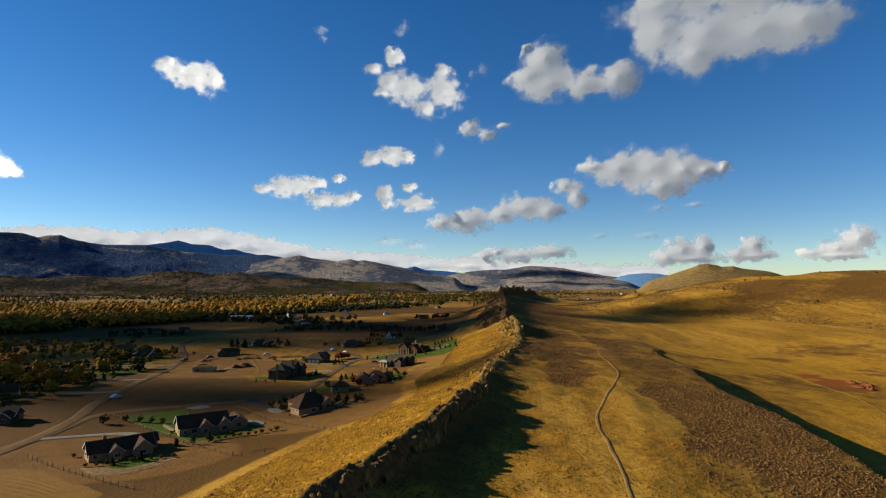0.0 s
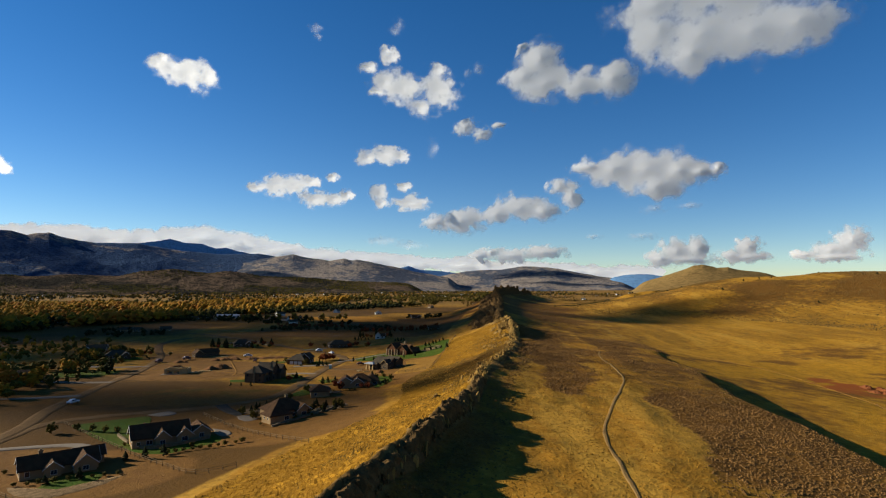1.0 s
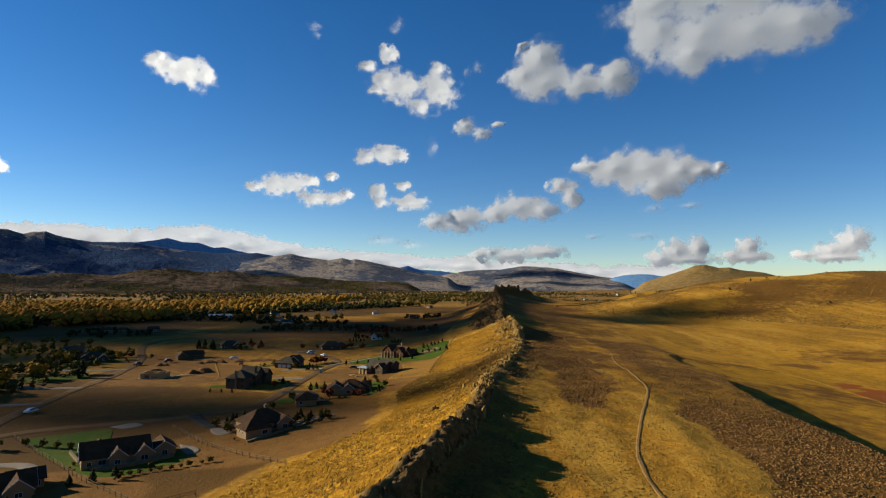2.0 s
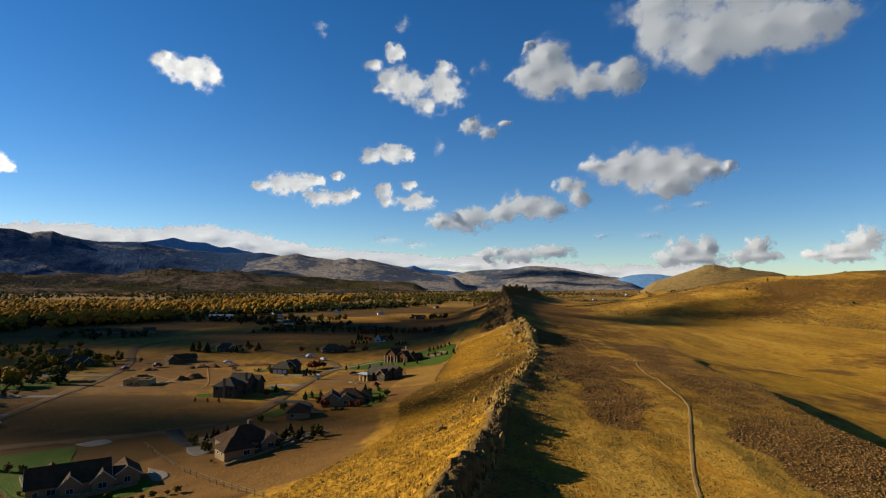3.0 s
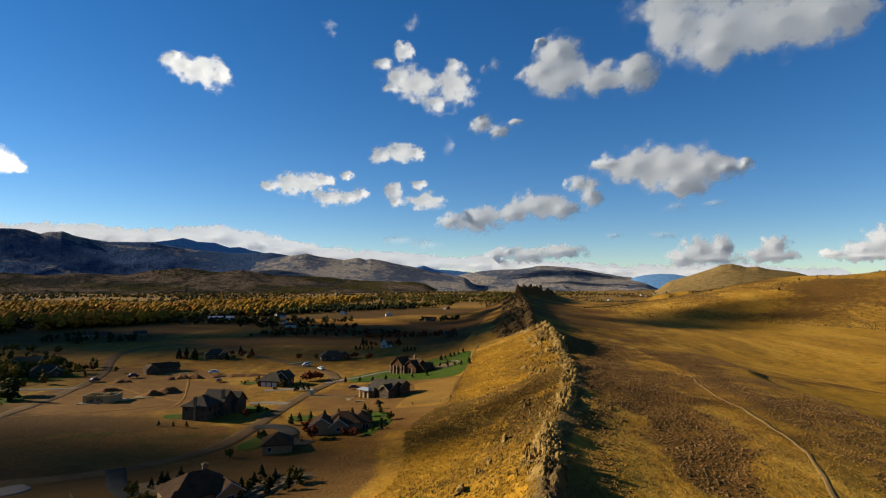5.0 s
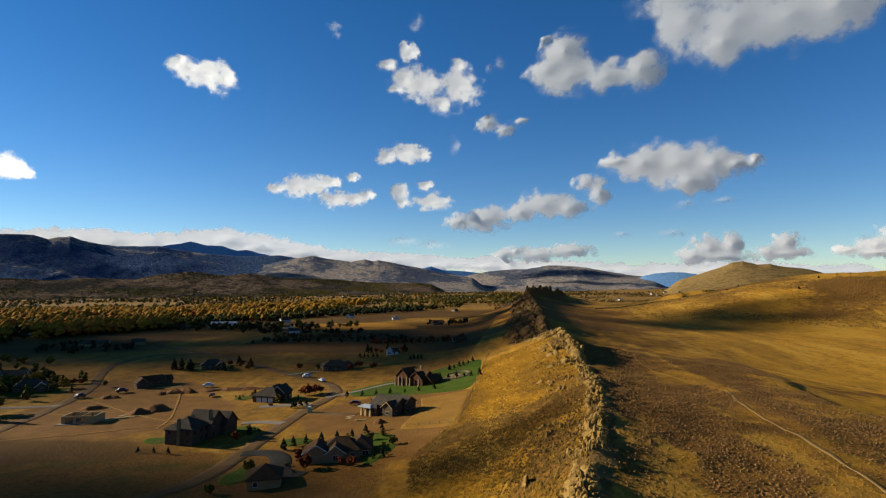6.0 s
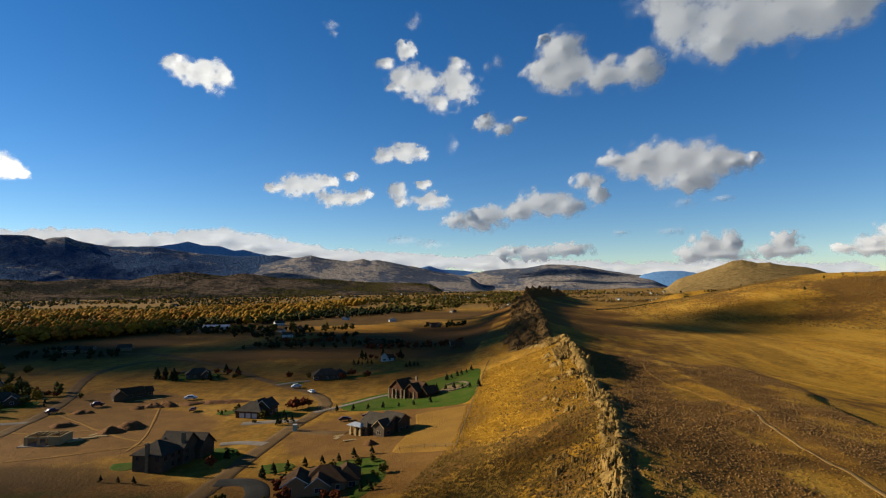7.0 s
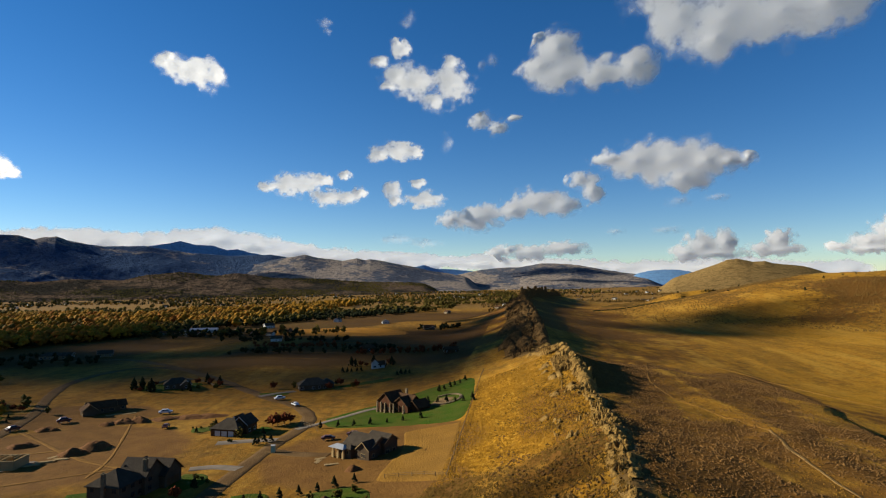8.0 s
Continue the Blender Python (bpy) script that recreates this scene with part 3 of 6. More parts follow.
# ---- clouds ----
def haze3(p, size, octaves, seed):
    """Smooth noise in space, -1 to 1."""
    total = 0
    for k in range(octaves):
        q = p * (2.05 ** k / size) + seed * 7.3 + k * 3.1
        i = np.floor(q).astype(np.int64)
        f = q - i
        f = f * f * (3 - 2 * f)
        value = 0
        for dx in (0, 1):
            for dy in (0, 1):
                for dz in (0, 1):
                    w = (f[..., 0] if dx else 1 - f[..., 0]) * (f[..., 1] if dy else 1 - f[..., 1]) * (f[..., 2] if dz else 1 - f[..., 2])
                    value = value + w * lattice(i[..., 0] + dx + (i[..., 2] + dz) * 131, i[..., 1] + dy, seed + k)
        total = total + value / 1.8 ** k
    return total


CLOUDS = []
# how much nearer than the rest each one drifts, in metres, so that none stands in another one's shade
NEARER = (300, 0, 300, 300, 0, 500, 0, 200, 200, 400, 0, 800, 500, 700, 100, 500, 100, 500, -60, 40, 40, 0, 40, 0, -60, 0)


def cloud(label, lumps, thin=1.0, flat=False, far=4700.0, body=1.0):
    """A cumulus: lumps (bearing, elevation, half width, half height, all in degrees) merged into a shallow lens, shaped
    to fit the camera's view, that thins out towards a torn rim.
    """
    seed = 300 + 17 * len(CLOUDS)
    lump = np.array(lumps, float)
    far = far - NEARER[len(CLOUDS)]
    mid_a, mid_e = lump[:, 0].mean(), lump[:, 1].mean()
    unit = far * radians(1)
    x = (lump[:, 0] - mid_a) * unit * np.cos(np.radians(lump[:, 1]))
    z = (lump[:, 1] - mid_e) * unit
    rx, rz = lump[:, 2] * unit, lump[:, 3] * unit
    grow = 0.6 * np.minimum(rx, rz)
    big = float(np.median(rz))
    cell = float(np.clip(big / 11, 5.5, 12.0))
    X, Z = np.meshgrid(np.arange((x - rx - grow).min(), (x + rx + grow).max(), cell), np.arange((z - rz - grow).min(), (z + rz + grow).max(), cell), indexing="ij")
    wx, wz = (rough(X, Z, big * 0.9, 4, seed + s) for s in (1, 2))

    def heap(u, w, k, reach):
        q = [np.sqrt(((u - x[i]) / rx[i]) ** 2 + ((w - z[i]) / rz[i]) ** 2) for i in range(len(lump))]
        return np.log(sum(np.exp(k * (reach - v)) for v in q)) / k

    ragged = heap(X + 0.26 * big * wx, Z + 0.2 * big * wz, 9, 1.24) + (0.06 if flat else 0.24) * rough(X, Z, big * 0.6, 5, seed + 9)
    full = np.clip(heap(X, Z, 3.2, 1.38), 0.0, 2.0) * (1 + (0.02 if flat else 0.07) * rough(X, Z, big * 1.3, 2, seed + 4))
    thick = (0.4 if flat else 1.0) * float(np.clip(0.27 * np.median(rx), 16, 56)) * np.clip(full, 0, 2.4) ** 0.6
    n, k = X.shape
    index_ = np.arange(n * k).reshape(n, k)
    face = np.stack([index_[:-1, :-1], index_[1:, :-1], index_[1:, 1:], index_[:-1, 1:]], -1).reshape(-1, 4)
    face = face[(full.ravel()[face] > 0.01).all(axis=1) & (ragged.ravel()[face] > -0.1).any(axis=1)]
    face = np.concatenate([face, face[:, ::-1] + n * k])
    used, where = np.unique(face, return_inverse=True)
    # turned so the sun catches its front; X widened to match from HUB
    off_sun = mid_a - SUN_AZ
    turn_ = 0.0 if flat else max(0.0, 103 - off_sun) if off_sun > 78 else -max(0.0, off_sun - 66)
    X = X / math.cos(radians(turn_))
    points = np.concatenate([np.stack([X, -thick, Z], -1).reshape(-1, 3), np.stack([X, 0.7 * thick, Z], -1).reshape(-1, 3)])[used]
    me = mesh_of("cloud", points, where.reshape(-1, 4), [CLOUD_BANK if flat else CLOUD if thin == 1 else CLOUD_WISP], smooth_=True)
    layer = me.attributes.new("depth", "FLOAT", "POINT")
    layer.data.foreach_set("value", np.concatenate([s * body * (1 if thin == 1 else 0.6) * ragged.ravel() for s in (1.0, 0.22)])[used].astype(np.float32))
    ob = new("cloud", me)
    a, e = radians(mid_a), radians(mid_e)
    ob.matrix_basis = Matrix.Translation(HUB + far * Vector((math.sin(a), math.cos(a), math.tan(e)))) @ pose(0, 0, 0, 0, 0, -mid_a - turn_)
    CLOUDS.append(tagged(ob, label, "cloud", "clouds over the valley"))
    return ob


cloud("small bright white cumulus cloud against deep blue sky", ((-26.4, 19.26, 0.91, 0.71), (-25.1, 19.00, 1.39, 1.12), (-23.6, 18.65, 1.90, 1.50), (-22.0, 18.61, 1.21, 1.41), (-26.0, 19.85, 0.46, 0.51),))
cloud("ragged white cumulus cloud with torn edges", ((-6.9, 20.96, 1.06, 0.73), (-5.1, 19.49, 1.40, 1.24), (-5.9, 18.53, 1.12, 0.51), (-3.1, 19.03, 2.36, 1.80), (0.7, 19.08, 2.37, 2.26), (0.7, 21.30, 1.13, 0.79), (-1.3, 17.22, 1.47, 1.13),), body=0.9)
cloud("small torn white cloud scrap", ((3.4, 15.73, 1.35, 1.01), (5.2, 14.84, 1.18, 0.79), (6.8, 15.46, 1.00, 0.39),), body=0.75)
cloud("small torn white cloud scrap", ((-4.3, 21.98, 1.12, 0.96), (-4.9, 22.61, 0.67, 0.67),))
cloud("thin faint cloud wisp in blue sky", ((-3.6, 24.83, 0.67, 1.07), (-4.0, 24.23, 0.67, 0.56),), thin=0.34)
cloud("thin faint cloud wisp in blue sky", ((0.0, 13.56, 0.68, 0.96),), thin=0.34)
cloud("thin faint cloud wisp in blue sky", ((-12.0, 24.19, 0.86, 0.55), (-11.7, 23.30, 0.43, 0.44),), thin=0.34)
cloud("thin faint cloud wisp in blue sky", ((4.8, 20.96, 0.73, 0.73), (3.6, 20.77, 0.45, 0.68),), thin=0.34)
cloud("small flat white cumulus cloud", ((-6.7, 12.39, 1.22, 0.78), (-5.0, 12.82, 1.79, 1.07), (-3.3, 12.70, 1.13, 0.73),))
cloud("large white cumulus cloud with a grey underside", ((9.2, 20.30, 2.09, 1.56), (11.1, 21.91, 2.07, 2.11), (11.4, 19.16, 3.04, 1.88), (15.1, 18.56, 2.84, 1.80), (18.3, 18.80, 1.93, 1.71), (8.8, 23.42, 0.72, 0.56),))
cloud("huge grey-white cumulus cloud with bright edges", ((22.0, 22.96, 3.49, 3.25), (26.1, 21.88, 4.33, 3.14), (30.6, 21.53, 4.81, 2.82), (34.3, 21.61, 3.85, 2.24), (25.1, 20.17, 2.41, 1.74), (21.8, 25.51, 4.62, 2.10), (29.8, 25.58, 8.92, 2.94),))
cloud("large flat grey cumulus cloud with a bright top", ((15.7, 11.48, 2.20, 0.71), (18.1, 11.09, 3.16, 1.61), (21.1, 10.76, 3.93, 2.32), (22.0, 9.04, 2.67, 1.57), (24.1, 10.45, 2.64, 1.70), (25.9, 10.21, 1.46, 0.76), (27.4, 10.35, 0.67, 0.55),))
cloud("thin faint cloud wisp in blue sky", ((21.7, 7.08, 1.17, 0.58), (24.9, 7.19, 1.30, 0.36),), thin=0.34)
cloud("small grey-white cloud puff", ((12.9, 9.54, 1.29, 0.94), (14.1, 8.53, 1.06, 1.37),))
cloud("low-lying white cumulus cloud group", ((-17.3, 9.04, 1.03, 0.59), (-15.4, 9.41, 1.57, 1.14), (-13.8, 9.49, 1.92, 1.10), (-12.1, 9.94, 0.97, 0.66), (-10.0, 10.41, 0.71, 0.50),))
cloud("small white cumulus puff", ((-11.7, 8.21, 1.73, 0.83), (-10.0, 8.16, 1.20, 0.72), (-8.6, 8.70, 0.83, 0.67),))
cloud("small white cumulus puffs close together", ((-5.3, 8.95, 0.95, 0.96), (-2.9, 9.72, 0.96, 0.51), (-2.2, 8.05, 1.92, 0.90), (-5.2, 7.95, 0.84, 0.73),))
cloud("long low white cumulus cloud", ((0.4, 6.33, 1.69, 0.85), (3.0, 6.34, 2.70, 1.30), (6.6, 6.78, 1.89, 1.12), (9.0, 7.32, 2.64, 1.56), (11.2, 6.95, 1.74, 1.11),))
cloud("white cumulus cloud low over the hills", ((22.2, 2.35, 1.31, 0.73), (23.6, 3.01, 1.61, 1.29), (25.4, 3.24, 1.11, 1.17), (24.5, 2.23, 2.90, 0.56),))
cloud("white cumulus cloud low over the hills", ((28.2, 2.58, 1.18, 0.70), (29.5, 3.30, 1.15, 0.98), (29.3, 2.37, 2.23, 0.54),))
cloud("white cumulus cloud low over the hills", ((33.8, 2.48, 1.25, 0.47), (35.7, 2.85, 1.56, 0.87), (37.1, 3.62, 1.36, 1.26), (35.7, 2.26, 2.79, 0.41),))
cloud("small white cloud at the edge of the sky", ((-39.7, 9.6, 1.6, 1.1), (-38.3, 9.35, 1.2, 0.85), (-37.4, 8.9, 0.75, 0.45)))
cloud("thin low cloud streak over the mountains", ((-5.2, 4.25, 1.79, 0.51), (-2.3, 3.83, 1.69, 0.56),), thin=0.34)
cloud("white cumulus cloud low over the mountains", ((4.8, 2.74, 1.35, 0.73), (6.1, 3.08, 1.00, 0.62), (8.3, 2.75, 2.87, 0.78), (11.3, 2.97, 2.06, 0.72),))
cloud("thin low cloud streak over the mountains", ((20.6, 4.48, 1.48, 0.42), (16.1, 4.57, 0.94, 0.33),), thin=0.34)
cloud("long pale cloud bank behind the mountain skyline", ((-37.0, 4.35, 2.88, 1.05), (-34.0, 4.25, 3.11, 1.05), (-30.7, 4.0, 2.92, 1.0), (-27.3, 4.0, 3.34, 0.95), (-23.6, 4.35, 3.55, 1.05), (-19.7, 3.8, 3.75, 1.05), (-16.1, 3.16, 3.39, 0.92), (-12.4, 2.68, 3.23, 0.77), (-7.4, 2.26, 4.16, 0.84), (-2.4, 2.03, 4.23, 0.73), (2.7, 1.89, 3.94, 0.68), (8.3, 1.69, 5.53, 0.67), (14.3, 1.42, 5.30, 0.55), (20.5, 1.1, 4.2, 0.8), (26, 1.4, 4.0, 0.8), (31, 1.3, 4.0, 0.9), (36, 0.9, 4.0, 0.9), (41, 0.9, 4.0, 0.9), (-39.8, 4.25, 2.67, 1.0), (-42.6, 4.3, 2.9, 1.0),), flat=True, body=1.8)


# ---- roads, drives, the trail, lawns: thin sheets on the ground ----
def resample(points, step):
    p = np.array(points, float)
    for _ in range(3):
        q = np.empty((2 * len(p) - 2, p.shape[1]))
        q[0::2], q[1::2] = 0.75 * p[:-1] + 0.25 * p[1:], 0.25 * p[:-1] + 0.75 * p[1:]
        p = np.vstack([p[:1], q, p[-1:]])
    along = np.concatenate([[0], np.cumsum(np.hypot(*(p[1:, :2] - p[:-1, :2]).T))])
    t = np.linspace(0, along[-1], max(3, int(along[-1] / step)))
    return np.stack([np.interp(t, along, p[:, k]) for k in range(p.shape[1])], 1)


def ribbon(name, points, width, material, label, category, lift=0.14, step=2.0, wobble=0.15, kind="structure"):
    p = resample(points, step)
    d = np.gradient(p, axis=0)
    side = np.stack([d[:, 1], -d[:, 0]], 1) / np.hypot(d[:, 0], d[:, 1])[:, None]
    across = np.array([-0.56, -0.5, -0.2, 0.2, 0.5, 0.56])
    w = width * (1 + wobble * rough(p[:, 0], p[:, 1], 9, 2, 81))
    xy = p[:, None, :] + side[:, None, :] * (across[None, :, None] * w[:, None, None])
    z = height(xy[..., 0], xy[..., 1]) + lift + np.array([-0.22, 0.0, 0.02, 0.02, 0.0, -0.22])[None, :]
    n, k = xy.shape[:2]
    idx = np.arange(n * k).reshape(n, k)
    q = np.stack([idx[:-1, :-1], idx[:-1, 1:], idx[1:, 1:], idx[1:, :-1]], -1).reshape(-1, 4)
    ob = new(name, mesh_of(name, np.dstack([xy, z]).reshape(-1, 3), q, [material], smooth_=True))
    return tagged(ob, label, category, kind=kind)


def patch(name, outline, material, label, category, lift=0.1, rings=9, ragged=0.6):
    """A piece of ground cover inside an outline, lying on the land."""
    p = resample(list(outline) + [outline[0]], 1.5)[:-1]
    c = p.mean(axis=0)
    out = p - c
    p = c + out * (1 + ragged * rough(p[:, 0], p[:, 1], 4, 2, 91) / np.maximum(np.hypot(*out.T), 1))[:, None]
    s = np.linspace(0.04, 1, rings)
    xy = c + (p - c)[None] * s[:, None, None]
    z = height(xy[..., 0], xy[..., 1]) + lift
    z[-1] -= lift + 0.25
    n, k = xy.shape[:2]
    idx = np.arange(n * k).reshape(n, k)
    q = np.stack([idx[:-1], np.roll(idx[:-1], -1, 1), np.roll(idx[1:], -1, 1), idx[1:]], -1).reshape(-1, 4)[:, ::-1]
    me = mesh_of(name, np.dstack([xy, z]).reshape(-1, 3), q, [material], smooth_=True)
    return tagged(new(name, me), label, category, kind="structure")


MAIN = ((-129, 176), (-128, 199), (-131, 222), (-103, 235), (-80, 242), (-62, 258), (-59.5, 275), (-58.5, 301), (-56, 345), (-51.5, 364), (-51.5, 383), (-62, 405), (-86, 430), (-119, 472), (-158, 513), (-207, 560), (-240, 575), (-300, 560))
LOOP = ((-129, 160), (-129, 185), (-132, 215), (-142, 242), (-151, 300), (-155, 330), (-160, 356), (-171, 396), (-190, 430), (-208, 470), (-212, 500), (-206, 526), (-190, 536), (-168, 520))
ribbon("road", MAIN, 5.4, ROAD, "pale gravel residential road through the fields", "road", 0.08)
ribbon("road", LOOP, 5.2, ROAD, "pale gravel road curving past the building plots", "road", 0.1)
ribbon("road", ((-129, 190), (-135, 150), (-150, 90), (-170, 20)), 5.2, ROAD, "pale gravel road leading out of the settlement", "road", 0.06)
ribbon("driveway", ((-127, 188), (-115, 192), (-100, 194.5), (-92, 184)), 3.2, CONCRETE, "pale concrete driveway to a house", "driveway", 0.13)
ribbon("driveway", ((-53, 365), (-42, 377), (-30, 392), (-24, 394)), 2.8, CONCRETE, "curved pale concrete driveway on a lawn", "driveway", 0.13)
ribbon("driveway", ((-58, 322), (-66, 325), (-73, 323)), 4.0, CONCRETE, "short pale concrete driveway", "driveway", 0.13)
ribbon("driveway", ((-59, 286), (-50, 287), (-45, 278), (-44, 268), (-36, 264)), 5.0, ASPHALT, "dark asphalt driveway beside a garage", "driveway", 0.13)
ribbon("driveway", ((-55, 340), (-45, 334), (-34, 331)), 4.0, ROAD, "dirt track to an unfinished house", "driveway", 0.13)
ribbon("driveway", ((-79, 246), (-71.5, 233), (-64.5, 226.5)), 4.0, ASPHALT, "dark asphalt driveway to a garage", "driveway", 0.13)
ribbon("driveway", ((-88, 430), (-80, 438), (-74, 442)), 3.5, CONCRETE, "short pale driveway up to a house", "driveway", 0.13)
ribbon("driveway", ((-56, 352), (-64, 352), (-76, 350)), 4.5, CONCRETE, "pale concrete driveway in front of a garage", "driveway", 0.13)
ribbon("driveway", ((-160, 356), (-180, 352), (-196, 356)), 4.0, CONCRETE, "pale driveway among dark trees", "driveway", 0.13)
ribbon("driveway", ((-150, 300), (-172, 300), (-190, 306)), 4.0, CONCRETE, "pale driveway among dark trees", "driveway", 0.13)
ribbon("driveway", ((-146, 268), (-166, 262), (-182, 258)), 4.0, CONCRETE, "pale driveway among dark trees", "driveway", 0.13)
ribbon("farm_track", ((-128, 395), (-110, 352), (-101, 330), (-99, 316)), 1.0, FAINT, "narrow bare track between fields", "track", 0.05, 2.0, 0.4)
ribbon("farm_track", ((-165, 345), (-140, 337), (-112, 352)), 1.2, FAINT, "bare track across a building plot", "track", 0.05, 2.0, 0.4)
for k in range(6):
    ribbon("farm_track", ((-262 + 8 * k, 588 + 38 * k), (-170 + 6 * k, 580 + 36 * k), (-95, 566 + 35 * k), (-38 + 6 * k, 556 + 33 * k)), 0.9, FAINT, "faint straight track across the dark fields", "track", 0.1, 4.0, 0.3)
ribbon("farm_track", ((-160, 372), (-135, 352), (-108, 330), (-84, 322)), 1.3, FAINT, "worn wheel track across the building plots", "track", 0.05, 2.0, 0.4)
ribbon("farm_track", ((-150, 300), (-126, 306), (-104, 318), (-80, 336)), 1.1, FAINT, "worn wheel track across the building plots", "track", 0.05, 2.0, 0.4)
ribbon("trail", ((24, 60), (31, 94), (34.6, 110), (38, 138), (41.5, 152), (54, 182), (65.5, 208), (69, 222), (71, 238), (76, 274), (84, 300), (86, 306)), 0.8, TRAIL,
       "narrow pale footpath winding along the sagebrush slope", "trail", 0.07, 1.0, 0.3)
ribbon("trail", ((86, 306), (82, 330), (78, 352), (80, 380), (92, 415), (110, 470)), 0.6, FAINT, "faint narrow footpath on the slope", "trail", 0.07, 1.0, 0.3)
ribbon("trail", ((150, 190), (179, 231), (195, 290), (200, 328), (190, 372), (170, 420), (150, 490)), 0.45, FAINT, "faint pale track across the grassy trough", "trail", 0.12, 2.0, 0.25)
patch("lawn", ((-121.6, 218.7), (-120, 220), (-106, 228.7), (-98, 233), (-92, 216), (-76, 207), (-64, 202), (-55, 192.6), (-64, 182.5), (-72, 177.5), (-90, 190), (-105, 204)), LAWN, "green lawn around a house", "lawn")
patch("lawn", ((-88, 153), (-88.5, 162), (-86, 168), (-78, 168), (-76, 161), (-78, 151.5), (-84, 151)), LAWN, "small green lawn beside a house", "lawn")
patch("lawn", ((-47, 379), (-38, 392), (-20, 406), (-7, 426), (14, 440), (16, 412), (12.5, 380), (8, 349), (-1, 353), (-22, 360), (-45, 364)), LAWN, "large green lawn with young trees around a timber house", "lawn", 0.12, 16)
patch("garden_bed", ((-6, 386), (-2, 398), (4, 396), (5, 386), (0, 380)), MULCH, "rocky garden bed ringed with pale stones", "garden", 0.2)
patch("lawn", ((-73, 320), (-64, 319), (-62, 309), (-68, 303), (-73, 308)), LAWN, "green lawn patch beside a driveway", "lawn")
patch("lawn", ((-96, 303), (-86, 306), (-86, 297), (-93, 297)), LAWN, "green lawn patch behind a house", "lawn")
patch("lawn", ((-34, 299), (-26, 303), (-17, 299), (-14, 284), (-18, 268), (-23, 264), (-20, 280), (-28, 290)), LAWN, "green lawn curving around a low house", "lawn", 0.14)
patch("lawn", ((-55, 275), (-47, 276), (-47, 264), (-52, 258), (-57, 262)), LAWN, "green lawn beside a road", "lawn", 0.14)
patch("lawn", ((-53, 300), (-44, 302), (-40, 296), (-48, 290)), LAWN, "green lawn beside a drive", "lawn", 0.14)
patch("lawn", ((-94, 372), (-85, 376), (-84, 366), (-92, 364)), LAWN, "green lawn patch with shrubs", "lawn")
patch("lawn", ((-68, 372), (-61, 368), (-64, 360), (-69, 362)), LAWN, "green lawn patch beside a house", "lawn")
patch("lawn", ((-92, 437), (-76, 443), (-74, 431), (-86, 430)), LAWN, "green lawn in front of a house", "lawn")
patch("lawn", ((-58, 452), (-40, 470), (-27, 480), (-26, 468), (-42, 456), (-52, 448)), LAWN, "long green lawn behind a house", "lawn")
patch("lawn", ((-165, 462), (-140, 476), (-125, 466), (-140, 446), (-158, 446)), LAWN, "dull green lawn inside a road loop", "lawn")
patch("lawn", ((-200, 330), (-165, 345), (-162, 322), (-190, 312)), LAWN, "dull green lawn among dark trees", "lawn")
patch("lawn", ((-215, 385), (-180, 400), (-178, 380), (-205, 368)), LAWN, "dull green lawn among dark trees", "lawn")
patch("field", ((7, 350.5), (6.9, 346), (4.5, 322), (1.6, 293.5), (1.2, 291), (0.4, 291.2), (-8, 295.7), (-16.3, 300.6), (-17, 301.6), (-15.5, 312), (-11, 330), (-13, 349), (-12, 351), (0, 351.5)), TILLED, "tilled tan soil with curved furrows", "field", 0.1, 14, 0.2)
patch("patio", ((-100, 231), (-94, 238), (-88.5, 233), (-93, 227)), CONCRETE, "pale concrete patio behind a lawn", "patio", 0.15)
patch("parking_pad", ((-68, 208.5), (-61.5, 205), (-57.5, 199), (-61.5, 197), (-65, 203)), CONCRETE, "pale concrete parking pad beside a gabled garage", "driveway", 0.16)
patch("parking_pad", ((-66, 225), (-61, 227), (-55.5, 218.5), (-60.5, 215.5)), CONCRETE, "pale concrete parking pad beside a garage wing", "driveway", 0.14)
patch("gravel_bed", ((-68, 234), (-60, 240), (-50, 236), (-54, 228), (-62, 226)), MULCH, "rocky garden bed with young shrubs", "garden", 0.14)
patch("gravel_bed", ((-42, 232), (-32, 240), (-26, 236), (-34, 224), (-40, 222)), MULCH, "rocky garden bed with low stones", "garden", 0.14)
patch("gravel_bed", ((-97, 157), (-89, 149), (-79, 147.5), (-72, 157), (-71, 166), (-74.5, 160), (-79, 150), (-88, 151.5)), MULCH, "pale gravel border with round shrubs", "garden", 0.13)
patch("field", ((-122, 160), (-106, 158), (-96, 150), (-80, 139), (-72, 132), (-86, 120), (-104, 128), (-118, 142)), FURROW, "bare brown plot with faint tilled rows", "field", 0.06, 12, 0.8)
patch("field", ((-222, 790), (-160, 842), (-90, 850), (-48, 800), (-30, 742), (-80, 730), (-150, 742), (-205, 756)), HAY, "long orange-gold hayfield in front of the woods", "field", 0.08, 14, 4)
for k in range(9):
    ribbon("furrow", ((-117 + 1.2 * k, 154 - 3.0 * k), (-104 + 1.6 * k, 149 - 2.9 * k), (-90 + 1.4 * k, 140 - 2.4 * k)), 0.28, TILLED, "thin pale row on a bare plot", "furrow", 0.1, 2.0, 0.4)
for k in range(24):
    ribbon("furrow", ((-10.5 + 0.62 * k, 299 - 0.1 * k), (-9.5 + 0.62 * k, 318), (-9 + 0.62 * k, 336), (-10 + 0.7 * k, 347 - 0.05 * k)), 0.26, FURROW, "shallow dark furrow in tilled soil", "furrow", 0.085, 2.0, 0.3)


